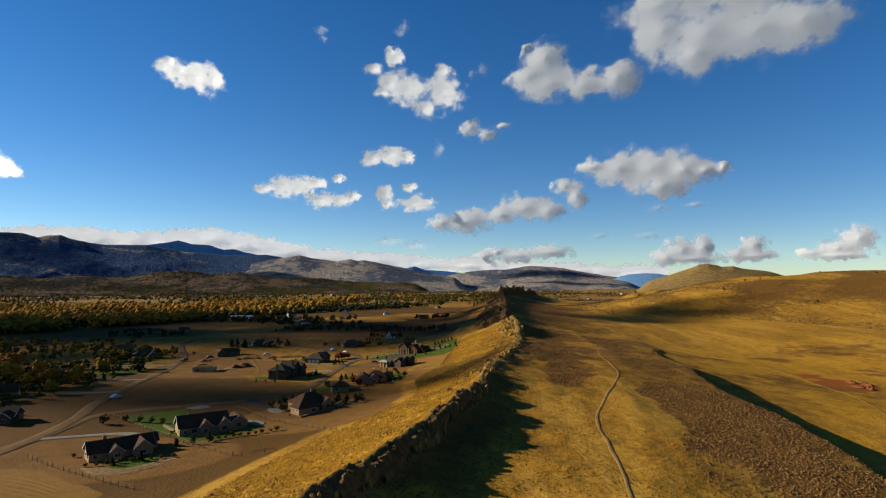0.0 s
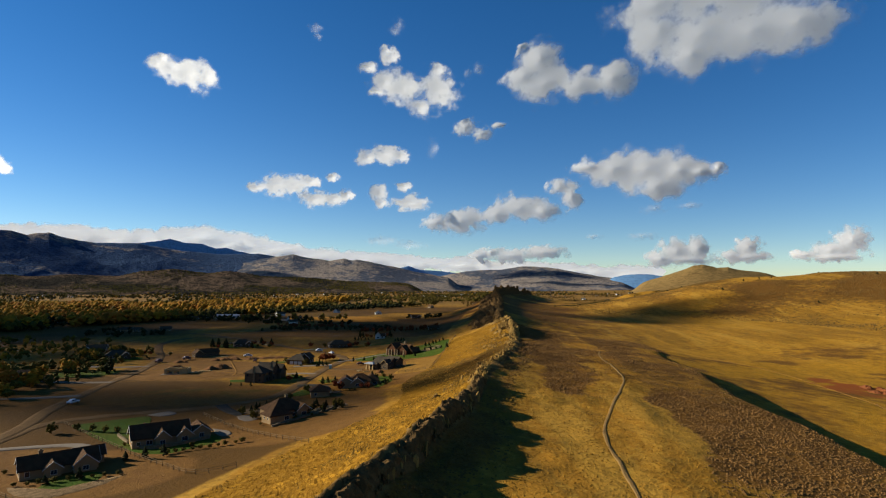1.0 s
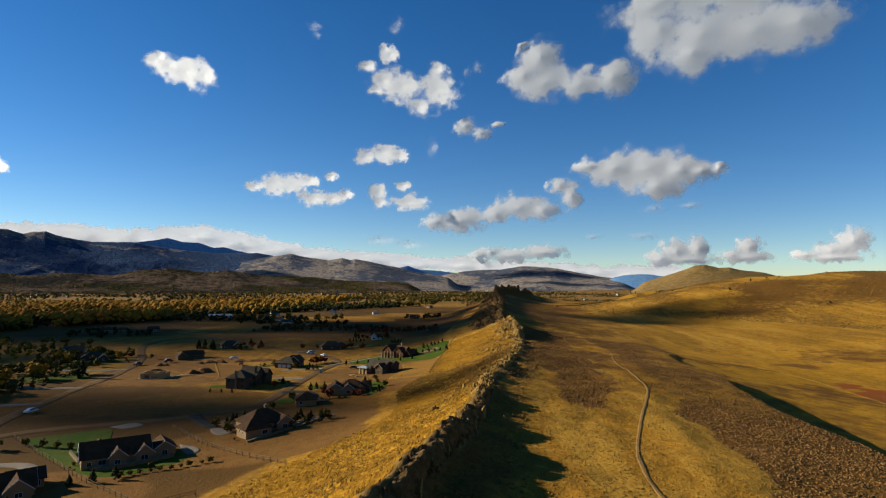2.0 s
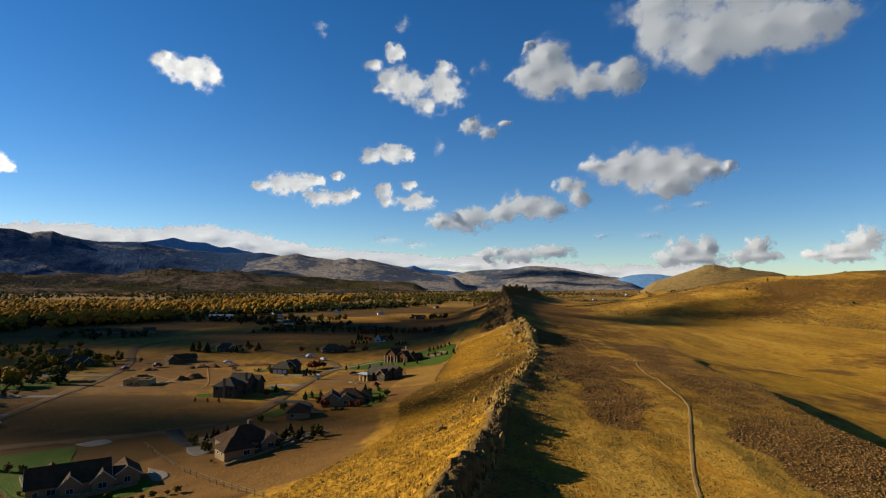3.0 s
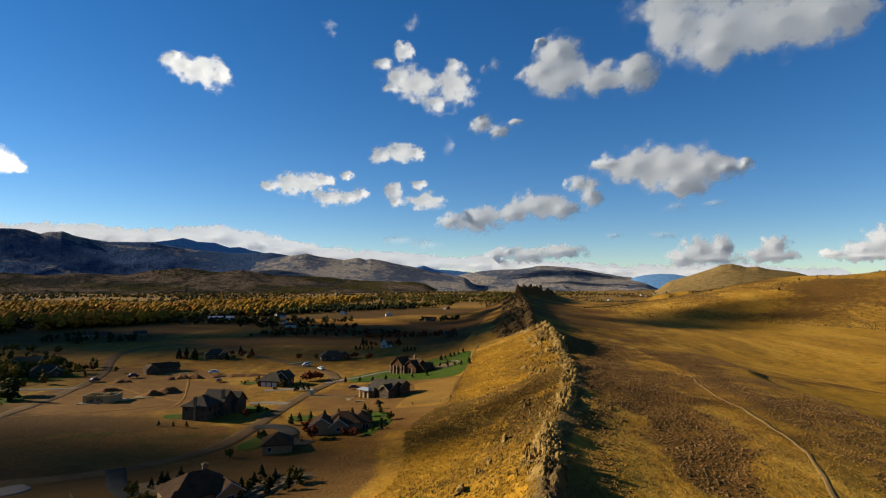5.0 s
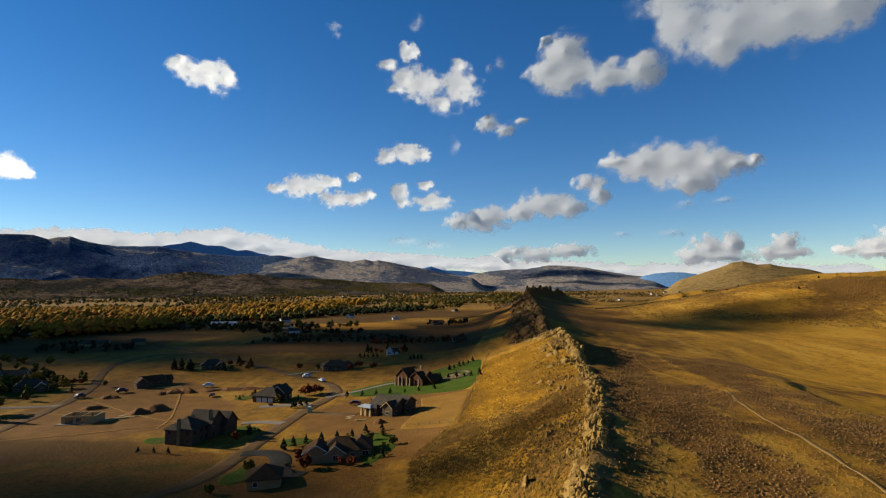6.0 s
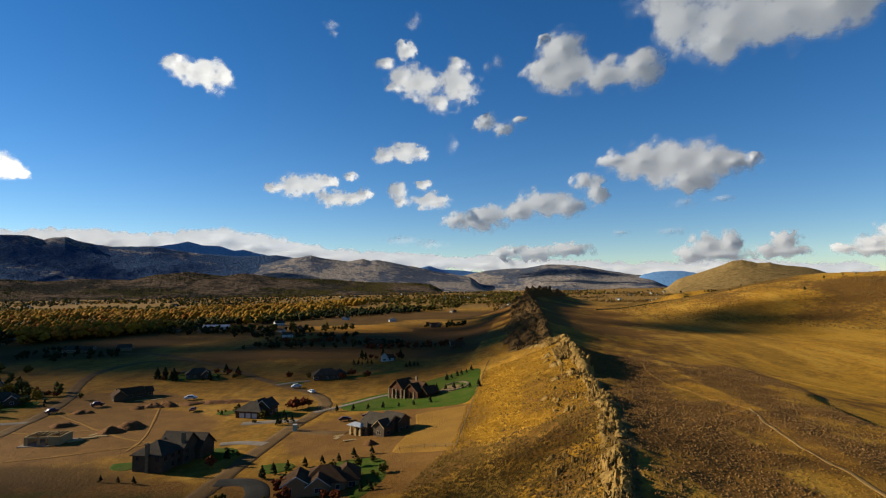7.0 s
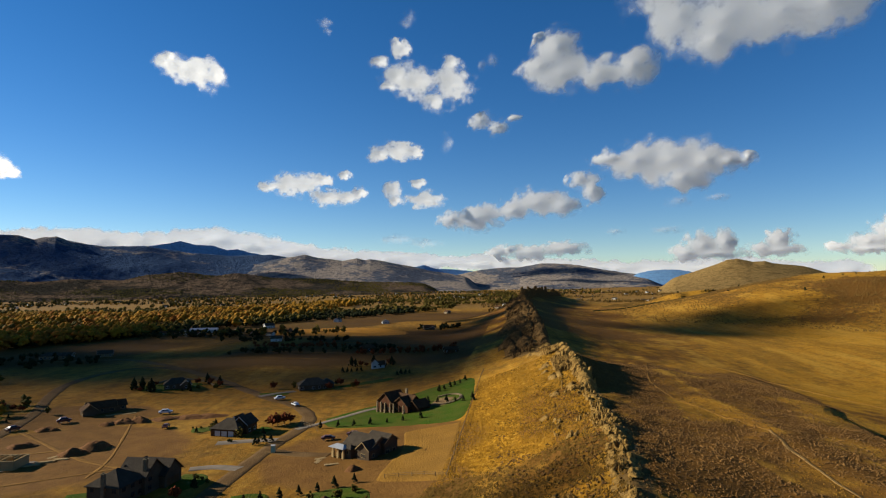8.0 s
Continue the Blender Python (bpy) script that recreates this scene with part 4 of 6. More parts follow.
# ---- houses ----
def wing_walls(bm, x, y, w, d, h, roof, rise):
    """Outer walls of one block; gable ends run up to the roof."""
    x0, x1, y0, y1 = x - w / 2, x + w / 2, y - d / 2, y + d / 2
    box(bm, x0, y0, -1.0, x1, y1, h)
    if roof == "gable_x":
        for xa in (x0, x1 - 0.25):
            a = [bm.verts.new((xx, yy, zz)) for xx in (xa, xa + 0.25) for yy, zz in ((y0, h), (y1, h), (y, h + rise))]
            for f in ((0, 1, 2), (5, 4, 3), (0, 3, 4, 1), (1, 4, 5, 2), (2, 5, 3, 0)):
                bm.faces.new([a[i] for i in f])
    if roof == "gable_y":
        for ya in (y0, y1 - 0.25):
            a = [bm.verts.new((xx, yy, zz)) for yy in (ya, ya + 0.25) for xx, zz in ((x0, h), (x1, h), (x, h + rise))]
            for f in ((2, 1, 0), (3, 4, 5), (1, 4, 3, 0), (2, 5, 4, 1), (0, 3, 5, 2)):
                bm.faces.new([a[i] for i in f])


def wing_roof(x, y, w, d, h, roof, rise, over=0.6, thick=0.22):
    bm = bmesh.new()
    hw, hd = w / 2 + over, d / 2 + over
    drop = rise * over / ((d if roof == "gable_x" else w) / 2)
    z0, z1 = h - drop + 0.03, h + rise + 0.03
    if roof == "gable_x":
        ring = [(-hw, -hd, z0), (hw, -hd, z0), (hw, 0, z1), (-hw, 0, z1), (-hw, hd, z0), (hw, hd, z0)]
        faces = ((0, 1, 2, 3), (3, 2, 5, 4))
    elif roof == "gable_y":
        ring = [(-hw, -hd, z0), (-hw, hd, z0), (0, hd, z1), (0, -hd, z1), (hw, -hd, z0), (hw, hd, z0)]
        faces = ((3, 2, 1, 0), (4, 5, 2, 3))
    else:
        s = min(hw, hd) * 0.92
        ring = [(-hw, -hd, z0), (hw, -hd, z0), (hw, hd, z0), (-hw, hd, z0)]
        if hw > hd:
            ring += [(-hw + s, 0, z1), (hw - s, 0, z1)]
            faces = ((0, 1, 5, 4), (1, 2, 5), (2, 3, 4, 5), (3, 0, 4))
        else:
            ring += [(0, -hd + s, z1), (0, hd - s, z1)]
            faces = ((0, 1, 4), (1, 2, 5, 4), (2, 3, 5), (3, 0, 4, 5))
    top = [bm.verts.new((x + a, y + b, c + thick)) for a, b, c in ring]
    low = [bm.verts.new((x + a, y + b, c)) for a, b, c in ring]
    sides = {}
    for f in faces:
        bm.faces.new([top[i] for i in f])
        bm.faces.new([low[i] for i in reversed(f)])
        for a, b in zip(f, f[1:] + f[:1]):
            sides[(a, b)] = True
    for a, b in sides:
        if (b, a) not in sides:
            bm.faces.new((top[a], low[a], low[b], top[b]))
    return bm


def opening(parent, name, x, y, z, w, h, face, material, frame_material, label=""):
    """A window or door set proud on a wall; face: which way it looks."""
    turn = {"front": 0, "right": 90, "back": 180, "left": 270}[face]
    bm = box_mesh((-w / 2 - 0.09, -0.07, -0.09, -w / 2, 0.02, h + 0.09), (w / 2, -0.07, -0.09, w / 2 + 0.09, 0.02, h + 0.09),
                  (-w / 2, -0.07, h, w / 2, 0.02, h + 0.09), (-w / 2, -0.1, -0.09, w / 2, 0.02, 0))
    if name == "window" and w > 1.3:
        box(bm, -0.03, -0.06, 0, 0.03, 0.02, h)
    ob = part(name, bm, frame_material, parent, label)
    ob.matrix_basis = pose(x, y, z, 0, 0, turn)
    pane = "pane" if name == "window" else "door_leaf"
    part(pane, box_mesh((-w / 2, -0.03, 0, w / 2, 0.02, h)), material, ob)
    return ob


def house(label, x, y, turn, wings, walls, roofs, chimneys=(), trim=TRIM, garage=None, seed=0, z=None):
    """wings: (x, y, width, depth, wall height, roof form, roof rise), in the house's own metres."""
    rnd = random.Random(seed)
    home = thing("house", x, y, turn, label, "house", z=z)
    home.matrix_basis = home.matrix_basis @ Matrix.Scale(0.82, 4)
    for wx, wy, w, d, h, roof, rise in wings:
        bm = bmesh.new()
        wing_walls(bm, wx, wy, w, d, h, roof, rise)
        part("wall", bm, walls, home)
        top = part("roof", wing_roof(wx, wy, w, d, h, roof, rise), roofs, home)
        if roof != "hip":
            a, b = (w / 2 + 0.62, d / 2 + 0.6) if roof == "gable_x" else (d / 2 + 0.62, w / 2 + 0.6)
            run = rise / ((d if roof == "gable_x" else w) / 2)
            for end in (-1, 1):
                bm = bmesh.new()
                for s in (-1, 1):
                    pts = [(0, s * b, h - run * (b - (d if roof == "gable_x" else w) / 2) - 0.12), (0, 0, h + rise - 0.12), (0, 0, h + rise + 0.2), (0, s * b, h - run * (b - (d if roof == "gable_x" else w) / 2) + 0.2)]
                    vs = [bm.verts.new((wx + end * a + t, wy + p[1], p[2]) if roof == "gable_x" else (wx + p[1], wy + end * a + t, p[2])) for t in (-0.06, 0.06) for p in pts]
                    for f in ((0, 1, 2, 3), (7, 6, 5, 4), (0, 4, 5, 1), (1, 5, 6, 2), (2, 6, 7, 3), (3, 7, 4, 0)):
                        bm.faces.new([vs[i] for i in f])
                part("bargeboard", bm, trim, top)
        for face, length, ox, oy in (("front", w, 0, -d / 2), ("back", w, 0, d / 2), ("left", d, -w / 2, 0), ("right", d, w / 2, 0)):
            n = int(length // 3.4)
            for storey in range(max(1, int(h // 2.7))):
                for k in range(n):
                    off = (k + 0.5) / n * length - length / 2 + rnd.uniform(-0.2, 0.2)
                    px, py = (wx + off, wy + oy) if face in ("front", "back") else (wx + ox, wy + off)
                    inside = any(o != (wx, wy, w, d, h, roof, rise) and abs(px - o[0]) < o[2] / 2 + 0.3 and abs(py - o[1]) < o[3] / 2 + 0.3 for o in wings)
                    if inside or rnd.random() < 0.15 or (garage and garage[0] == face and (wx, wy) == tuple(garage[1:3]) and storey == 0):
                        continue
                    opening(home, "window", px, py, 0.95 + 2.8 * storey, rnd.choice((1.1, 1.5, 1.9)), rnd.choice((1.2, 1.4)), face, GLASS, trim)
    if garage:
        face, wx, wy, span, count = garage
        w, d = next((o[2], o[3]) for o in wings if (o[0], o[1]) == (wx, wy))
        for k in range(count):
            off = (k + 0.5) / count * span - span / 2
            px, py = {"front": (wx + off, wy - d / 2), "back": (wx + off, wy + d / 2), "left": (wx - w / 2, wy + off), "right": (wx + w / 2, wy + off)}[face]
            opening(home, "garage_door", px, py, 0.1, span / count - 0.6, 2.2, face, trim, TIMBER)
    for cx, cy, cz in chimneys:
        bm = box_mesh((cx - 0.55, cy - 0.45, 0, cx + 0.55, cy + 0.45, cz), (cx - 0.7, cy - 0.6, cz, cx + 0.7, cy + 0.6, cz + 0.25), (cx - 0.2, cy - 0.2, cz + 0.25, cx + 0.2, cy + 0.2, cz + 0.6))
        part("chimney", bm, STONE, home, "stone chimney")
    return home


def columns(home, spots, h, material=STONE):
    for cx, cy in spots:
        part("column", box_mesh((cx - 0.5, cy - 0.5, -0.8, cx + 0.5, cy + 0.5, 1.3), (cx - 0.32, cy - 0.32, 1.3, cx + 0.32, cy + 0.32, h)), material, home)


house("long single-storey tan stucco house with dark brown roof", -91.5, 169, 39, ((0, 0, 20, 9, 3.0, "gable_x", 2.9), (6.2, -3.4, 6, 7, 3.0, "gable_y", 2.6), (-2.0, -4.6, 4.2, 3.2, 3.0, "gable_y", 1.7), (8.5, 4.5, 8, 7, 2.9, "gable_x", 2.0)),
      STUCCO, SHINGLE, ((-4.5, 1.6, 6.6),), seed=1)
house("tan stucco house with dark roof and a side garage", -78.3, 194.5, 33, ((0, 0, 18.5, 10.5, 3.4, "gable_x", 3.6), (0.2, -4.8, 4.6, 3.6, 3.4, "gable_y", 2.1), (13.5, 0.0, 6.5, 8, 3.0, "gable_y", 2.3), (7.6, -3.5, 5, 5, 3.2, "gable_y", 2.2), (-4, 5.5, 6, 5, 3.2, "gable_y", 2.4)),
      STUCCO, SHINGLE, seed=2)
cream = house("cream house with grey-brown hip roofs and garage wing", -49, 222.5, 41, ((0, 0, 15, 12, 3.6, "hip", 3.8), (-6.0, -6.6, 9.5, 8, 3.2, "hip", 2.6), (5.5, -5.0, 6, 5, 3.4, "gable_y", 2.2)), STUCCO, SHINGLE, ((2.5, 2.5, 8.0),), garage=("left", -6.0, -6.6, 6.5, 0), seed=3)
for off in (-1.6, 1.4):
    opening(cream, "window", -10.75, -6.6 + off, 1.5, 0.9, 0.8, "left", GLASS, TRIM)
manor = house("two-storey grey-brown house with steep gables and tall chimneys", -79.5, 304, -10, ((-1, -5, 11, 11, 5.6, "hip", 3.4), (1.0, 3.5, 9.5, 9, 5.8, "gable_x", 4.0), (3.4, 10, 8.5, 8.5, 4.2, "gable_x", 3.8), (-3, 6, 7, 9, 4.8, "gable_y", 3.2)),
              SIDING, SLATE, ((-0.6, -10.8, 9.2), (4.8, 0.4, 10.4)), TIMBER, garage=("right", 3.4, 10, 6.4, 2), seed=4)
house("brown house with hip roof and three garage doors", -76, 363, -12, ((0, 0, 13, 10.5, 3.2, "hip", 3.4), (4.6, 3.5, 7, 8, 4.4, "gable_y", 3.0), (0.5, 5.0, 6, 6, 4.0, "gable_y", 2.9)), TIMBER, SLATE, garage=("front", 0, 0, 9.6, 3), seed=5)
unfinished = house("unfinished grey house with covered porch on bare soil", -22, 329, -36, ((0, 0, 13, 10, 4.2, "gable_x", 2.8), (-4.8, -4.2, 7, 6, 3.1, "hip", 1.5), (3.5, 4.0, 9, 7, 5.0, "gable_x", 2.2), (4.5, -4.6, 5.5, 4.5, 4.0, "gable_y", 2.2)), SIDING, SLATE, trim=LUMBER, seed=6)
columns(unfinished, ((-9.4, -8.0), (-6.8, -8.0), (-4.2, -8.0)), 3.0, LUMBER)
part("porch_roof", wing_roof(-6.8, -7.0, 6.5, 3.4, 3.0, "hip", 0.8), METAL, unfinished, "pale metal porch roof")
lodge = house("dark timber lodge with stone columns and steep gables", -18.5, 386, -42, ((-3.5, 0.5, 10, 9.5, 4.6, "gable_y", 4.2), (6.0, 1.5, 10, 9, 4.0, "gable_y", 3.6), (1.5, 3.0, 17, 8, 4.4, "gable_x", 3.6), (-8.5, 3.0, 6, 7, 3.6, "gable_x", 2.8), (11.5, 4.0, 7, 8, 3.4, "gable_y", 2.8)), REDWOOD, SHINGLE, ((1.5, 5.5, 9.6),), TIMBER, seed=7)
columns(lodge, ((-7.6, -5.6), (-4.8, -5.6), (-2.0, -5.6), (0.6, -4.6), (3.0, -4.6), (9.6, -4.4)), 4.4, STONE)
house("sprawling low house with tan-brown hip roofs", -29.5, 279, 8, ((0, 0, 12, 10, 3.2, "hip", 3.0), (-7.5, -2.5, 8, 8, 3.0, "gable_y", 2.4), (6.2, 1.5, 7, 10, 3.2, "hip", 2.6), (-1.5, -5.2, 6, 4, 3.0, "gable_y", 2.2)), STUCCO, SHINGLE, seed=8)
house("detached garage with a dark hip roof", -43.5, 259, 14, ((0, 0, 9, 9, 3.0, "hip", 2.6),), STUCCO, SHINGLE, garage=("back", 0, 0, 6.5, 2), seed=9)
framed = house("unfinished house with grey sheathing on a bare plot", -147, 402, 42, ((0, 0, 13, 8, 3.2, "gable_x", 2.6), (-6, -3.0, 6, 7, 3.2, "gable_y", 2.6), (8, 1, 7, 7, 3.0, "gable_x", 2.2)), SIDING, SHINGLE, trim=LUMBER, seed=10)
house("house with a grey roof among dense dark trees", -140, 457, 25, ((0, 0, 15, 9, 3.2, "hip", 3.2), (5, -4.5, 6, 5, 3.0, "gable_y", 2.4)), SIDING, SLATE, seed=11)
house("low grey house with broad hip roof", -67, 449, 20, ((0, 0, 17, 11, 3.2, "hip", 3.4), (9, 3, 8, 8, 3.0, "hip", 2.6)), SIDING, SLATE, seed=12)
house("small white house beside dark trees", -44, 517, 10, ((0, 0, 5, 5, 4.2, "gable_y", 2.6), (4.5, 1.5, 6, 5, 3.0, "gable_x", 2.2)), TRIM, SHINGLE, seed=13)
house("grey-roofed house behind dark trees", -196, 388, 30, ((0, 0, 15, 10, 3.2, "hip", 3.2), (6, -5, 6, 5, 3.0, "gable_y", 2.4)), SIDING, SLATE, seed=14)
house("grey-roofed house behind dark trees", -222, 412, 15, ((0, 0, 14, 9, 3.4, "gable_x", 3.2), (-5, -4, 6, 5, 3.0, "gable_y", 2.4)), STUCCO, SLATE, seed=15)
house("shaded house with pale walls among trees", -196, 306, 20, ((0, 0, 15, 10, 3.2, "hip", 3.0), (5, -5, 7, 6, 3.0, "gable_y", 2.4)), STUCCO, SHINGLE, seed=16)
house("shaded house with pale walls among trees", -190, 255, 35, ((0, 0, 14, 9, 3.2, "gable_x", 3.0), (-4, -4, 6, 5, 3.0, "gable_y", 2.2)), STUCCO, SHINGLE, seed=17)
house("shaded house beside the gravel road", -158, 212, 12, ((0, 0, 14, 9, 3.2, "gable_x", 3.0), (4, -4.5, 6, 5, 3.0, "gable_y", 2.2)), SIDING, SHINGLE, seed=18)
house("dull house with low roofs in the fields", -290, 578, 10, ((0, 0, 18, 10, 3.2, "hip", 2.6), (12, 2, 8, 8, 3.0, "gable_x", 2.2)), STONE, SLATE, seed=19)
house("dull house with low roofs in the fields", -258, 590, 30, ((0, 0, 12, 9, 3.2, "gable_x", 2.6),), STONE, SLATE, seed=20)
house("long white building at the edge of the woods", -268, 790, 8, ((0, 0, 34, 11, 4.0, "gable_x", 2.2),), TRIM, METAL, seed=21)
house("low pale house in a row of trees", -158, 690, 15, ((0, 0, 12, 8, 3.4, "gable_x", 2.6),), TRIM, SLATE, seed=22)
house("small white house at the edge of the woods", -80, 905, 15, ((0, 0, 11, 9, 3.6, "gable_y", 3.2),), TRIM, SLATE, seed=23)
house("dark-roofed house on the far field", -20, 800, 15, ((0, 0, 14, 9, 3.4, "gable_x", 3.0), (4, -4, 6, 5, 3, "gable_y", 2.2)), SIDING, SHINGLE, seed=24)
house("dark-roofed house among trees", -62, 610, 10, ((0, 0, 15, 9, 3.4, "hip", 3.0),), SIDING, SHINGLE, seed=25)
house("low dark house beside hay bales", 4, 560, 10, ((0, 0, 12, 7, 3.0, "gable_x", 2.2),), TIMBER, SHINGLE, seed=26)

def low_wall(points, tall, wide, label, step=2.4):
    """A dry-stone garden wall: a course of uneven capped blocks along a line."""
    p = resample(points, step)
    ob = thing("garden_wall", p[0, 0], p[0, 1], 0, label, "wall")
    base, r_ = ob.matrix_basis.translation, random.Random(int(abs(p[0, 0]) * 10))
    for a, b in zip(p[:-1], p[1:]):
        mid, run = (a + b) / 2, b - a
        half, h = float(np.hypot(*run)) / 2 + 0.02, tall * r_.uniform(0.85, 1.1)
        bm = box_mesh((-half, -wide / 2, -0.5, half, wide / 2, h), (-half + 0.03, -wide / 2 - 0.06, h, half - 0.03, wide / 2 + 0.06, h + 0.09))
        block = part("block", bm, STONE, ob)
        block.matrix_basis = Matrix.Translation(Vector((*mid, float(height(*mid)))) - base) @ pose(0, 0, 0, 0, 0, math.degrees(math.atan2(run[1], run[0])))
    return ob


low_wall(((-95, 203), (-90.5, 197.5), (-87, 193.5)), 0.9, 0.4, "low cream stone wall beside a lawn")
low_wall(((-82, 188.5), (-77, 185.5), (-70.5, 190), (-64, 196)), 1.0, 0.45, "low cream stone wall around a house's patio")
low_wall(((-158, 464), (-155, 478), (-146, 482), (-132, 474), (-122, 461)), 0.8, 0.5, "low pale curved wall around a garden")
low_wall(((-48.5, 206.5), (-43.5, 213.5), (-39.5, 220), (-35.5, 225), (-32.8, 231.5), (-33, 241)), 0.5, 0.5, "low pale stone wall curving around a terraced garden", 1.8)
low_wall(((-42.0, 219.5), (-39.5, 224.5), (-36.8, 230), (-37, 238)), 0.5, 0.5, "upper pale stone wall of a terraced garden", 1.8)
low_wall(tuple((1.5 + 6.5 * math.cos(a), 391 + 9 * math.sin(a)) for a in (3.6, 4.4, 5.2, 6.0, 6.8, 7.6, 8.4)), 0.45, 0.9, "ring of pale stones around a garden", 1.4)

# walls without a roof on the building plot, and what lies about it
shell = thing("house_shell", -131, 327, 5, "roofless timber house walls under construction", "building")
for ox, oy, w, d in ((0, -3.5, 11, 0.3), (0, 3.5, 11, 0.3), (-5.5, 0, 0.3, 7), (5.5, 0, 0.3, 7), (1.0, 0, 0.2, 7)):
    if (ox, oy) == (0, -3.5):
        bm = box_mesh((-5.5, -3.65, -0.5, -4.4, -3.35, 2.8), (-1.6, -3.65, -0.5, -0.8, -3.35, 2.8), (2.0, -3.65, -0.5, 5.5, -3.35, 2.8), (-4.4, -3.65, 2.2, 2.0, -3.35, 2.8))
    else:
        bm = box_mesh((ox - w / 2, oy - d / 2, -0.5, ox + w / 2, oy + d / 2, 2.8))
    part("wall", bm, LUMBER, shell)
for k in range(8):
    part("stud", box_mesh((-5.3 + 1.45 * k, -0.06, 2.6, -5.2 + 1.45 * k, 3.4, 2.8)), LUMBER, shell)
part("slab", box_mesh((-7, -5, -0.6, 7, 5, 0.12)), CONCRETE, shell, "pale concrete slab")


# ---- the rocky crest of the ridge ----
def outcrop(name, y, length, tall, wide, label, seed, lean=0.0, side=0.0, down=4.0, group="rocks along the ridge crest", material=ROCK):
    """A broken sandstone fin that follows the crest, with slabs, notches and a ragged top."""
    rnd = np.random.RandomState(seed)
    n, k = max(16, int(min(length * 3.4, 84))), 22
    s = np.linspace(-0.5, 0.5, n)
    yy = y + s * length
    cx = crest_x(yy) + side
    base = height(cx - 0.5, yy)
    hug = 0.35 if side > -3 else 0.0
    notch = 0.62 + 0.5 * creased(yy, yy * 0 + seed, 5.0, 4, seed) - 0.25 * (np.abs(wave(yy, yy * 0, 1.7, seed + 5)) > 0.72)
    notch = notch * (1 + 0.28 * np.round(2 * wave(yy, yy * 0, 1.1, seed + 8)) / 2)
    top = tall * np.clip(notch, 0.15, 1.4) * np.clip((0.5 - np.abs(s)) * 7, 0.12, 1) ** 0.6
    p = np.linspace(0, 1, k)
    across = np.interp(p, (0, 0.22, 0.40, 0.5, 0.60, 0.80, 1), (-1.25, -0.8, -0.42, -0.05, 0.30, 0.62, 1.0))
    up = np.interp(p, (0, 0.22, 0.40, 0.5, 0.60, 0.80, 1), (-0.25, 0.42, 0.88, 1.0, 0.86, 0.2, -0.5))
    Y = np.repeat(yy[:, None], k, 1)
    X = cx[:, None] + wide * across[None, :] + lean * up[None, :]
    Z = hug * base[:, None] + (1 - hug) * height(X, Y) + np.where(up >= 0, top[:, None] * up[None, :], down * up[None, :])
    P = np.stack([X, Y, Z], -1)
    crack = np.stack([haze3(P * np.array([1, 1, 0.4]), 1.7, 4, seed + 11), haze3(P * np.array([1, 1, 0.35]), 1.3, 3, seed + 12), haze3(P, 1.5, 3, seed + 13)], -1)
    crack = np.round(crack * 3.0) / 3.0 * 0.6 + crack * 0.4
    P = P + crack * np.array([0.50, 0.32, 0.32]) * min(1.6, 0.45 + 0.12 * tall)
    grain = max(1.0, length / 14)
    slab = haze3(P * np.array([1, 1, 0.16]), 1.1 * grain, 2, seed + 21)
    P = P + (np.round(slab * 2.2) / 2.2)[..., None] * np.array([0.30, 0.10, 0.08]) * grain
    idx = np.arange(n * k).reshape(n, k)
    q = np.stack([idx[:-1, :-1], idx[1:, :-1], idx[1:, 1:], idx[:-1, 1:]], -1).reshape(-1, 4)[:, ::-1]
    o = np.array([cx.mean(), y, base.mean()])
    ob = new(name, mesh_of(name, P.reshape(-1, 3) - o, q, [material]))
    ob.matrix_basis = Matrix.Translation(o)
    return tagged(ob, label, "rock", group)


y_at, turn = 44.0, random.Random(5)
while y_at < 470:
    size, low = turn.uniform(6, 13), 1.0 + 1.3 * turn.random()
    if y_at < 182:
        outcrop("rock_outcrop", y_at + size / 2, size * 1.2, (1.15 if y_at < 150 else 0.8) * low, turn.uniform(1.2, 1.9), "ragged dark sandstone outcrop on the ridge crest", 400 + int(y_at), turn.uniform(0.0, 0.6), turn.uniform(1.0, 1.9), 7.0, material=ROCK_SHADED)
    elif y_at < 345:
        size *= 0.6
        for k in range(2):
            outcrop("rock_outcrop", y_at + turn.uniform(0, size), turn.uniform(3.0, 7.0), turn.uniform(0.25, 0.8), turn.uniform(0.7, 1.4), "broken tan sandstone slab on the ridge crest", 400 + int(y_at * 3) + k, turn.uniform(-0.4, 0.3), turn.uniform(-2.5, 1.5), 2.5)
        if turn.random() < 0.12:
            outcrop("rock_outcrop", y_at + turn.uniform(0, 8), turn.uniform(2, 5), turn.uniform(0.6, 1.8), turn.uniform(0.6, 1.2), "low tan sandstone slab on the grassy flank", 700 + int(y_at), 0.2, -turn.uniform(5, 16), 2.0)
    else:
        size *= 1.7
        outcrop("rock_outcrop", y_at + size / 2, size * 1.35, (1.2 if y_at < 428 else 0.7) * low, turn.uniform(2.2, 3.2), "tall fractured tan sandstone crag on the ridge crest", 400 + int(y_at), turn.uniform(-0.4, 0.5), turn.uniform(-0.5, 0.5), 5)
        for k in range(2):
            outcrop("rock_outcrop", y_at + turn.uniform(0, 8), turn.uniform(5, 9), turn.uniform(0.5, 1.3), turn.uniform(1.0, 1.9), "fractured tan sandstone slab below the crest", 760 + int(y_at) + k, 0.6, -turn.uniform(2.5, 14), 3.0)
    y_at += size * turn.uniform(0.72, 0.95)
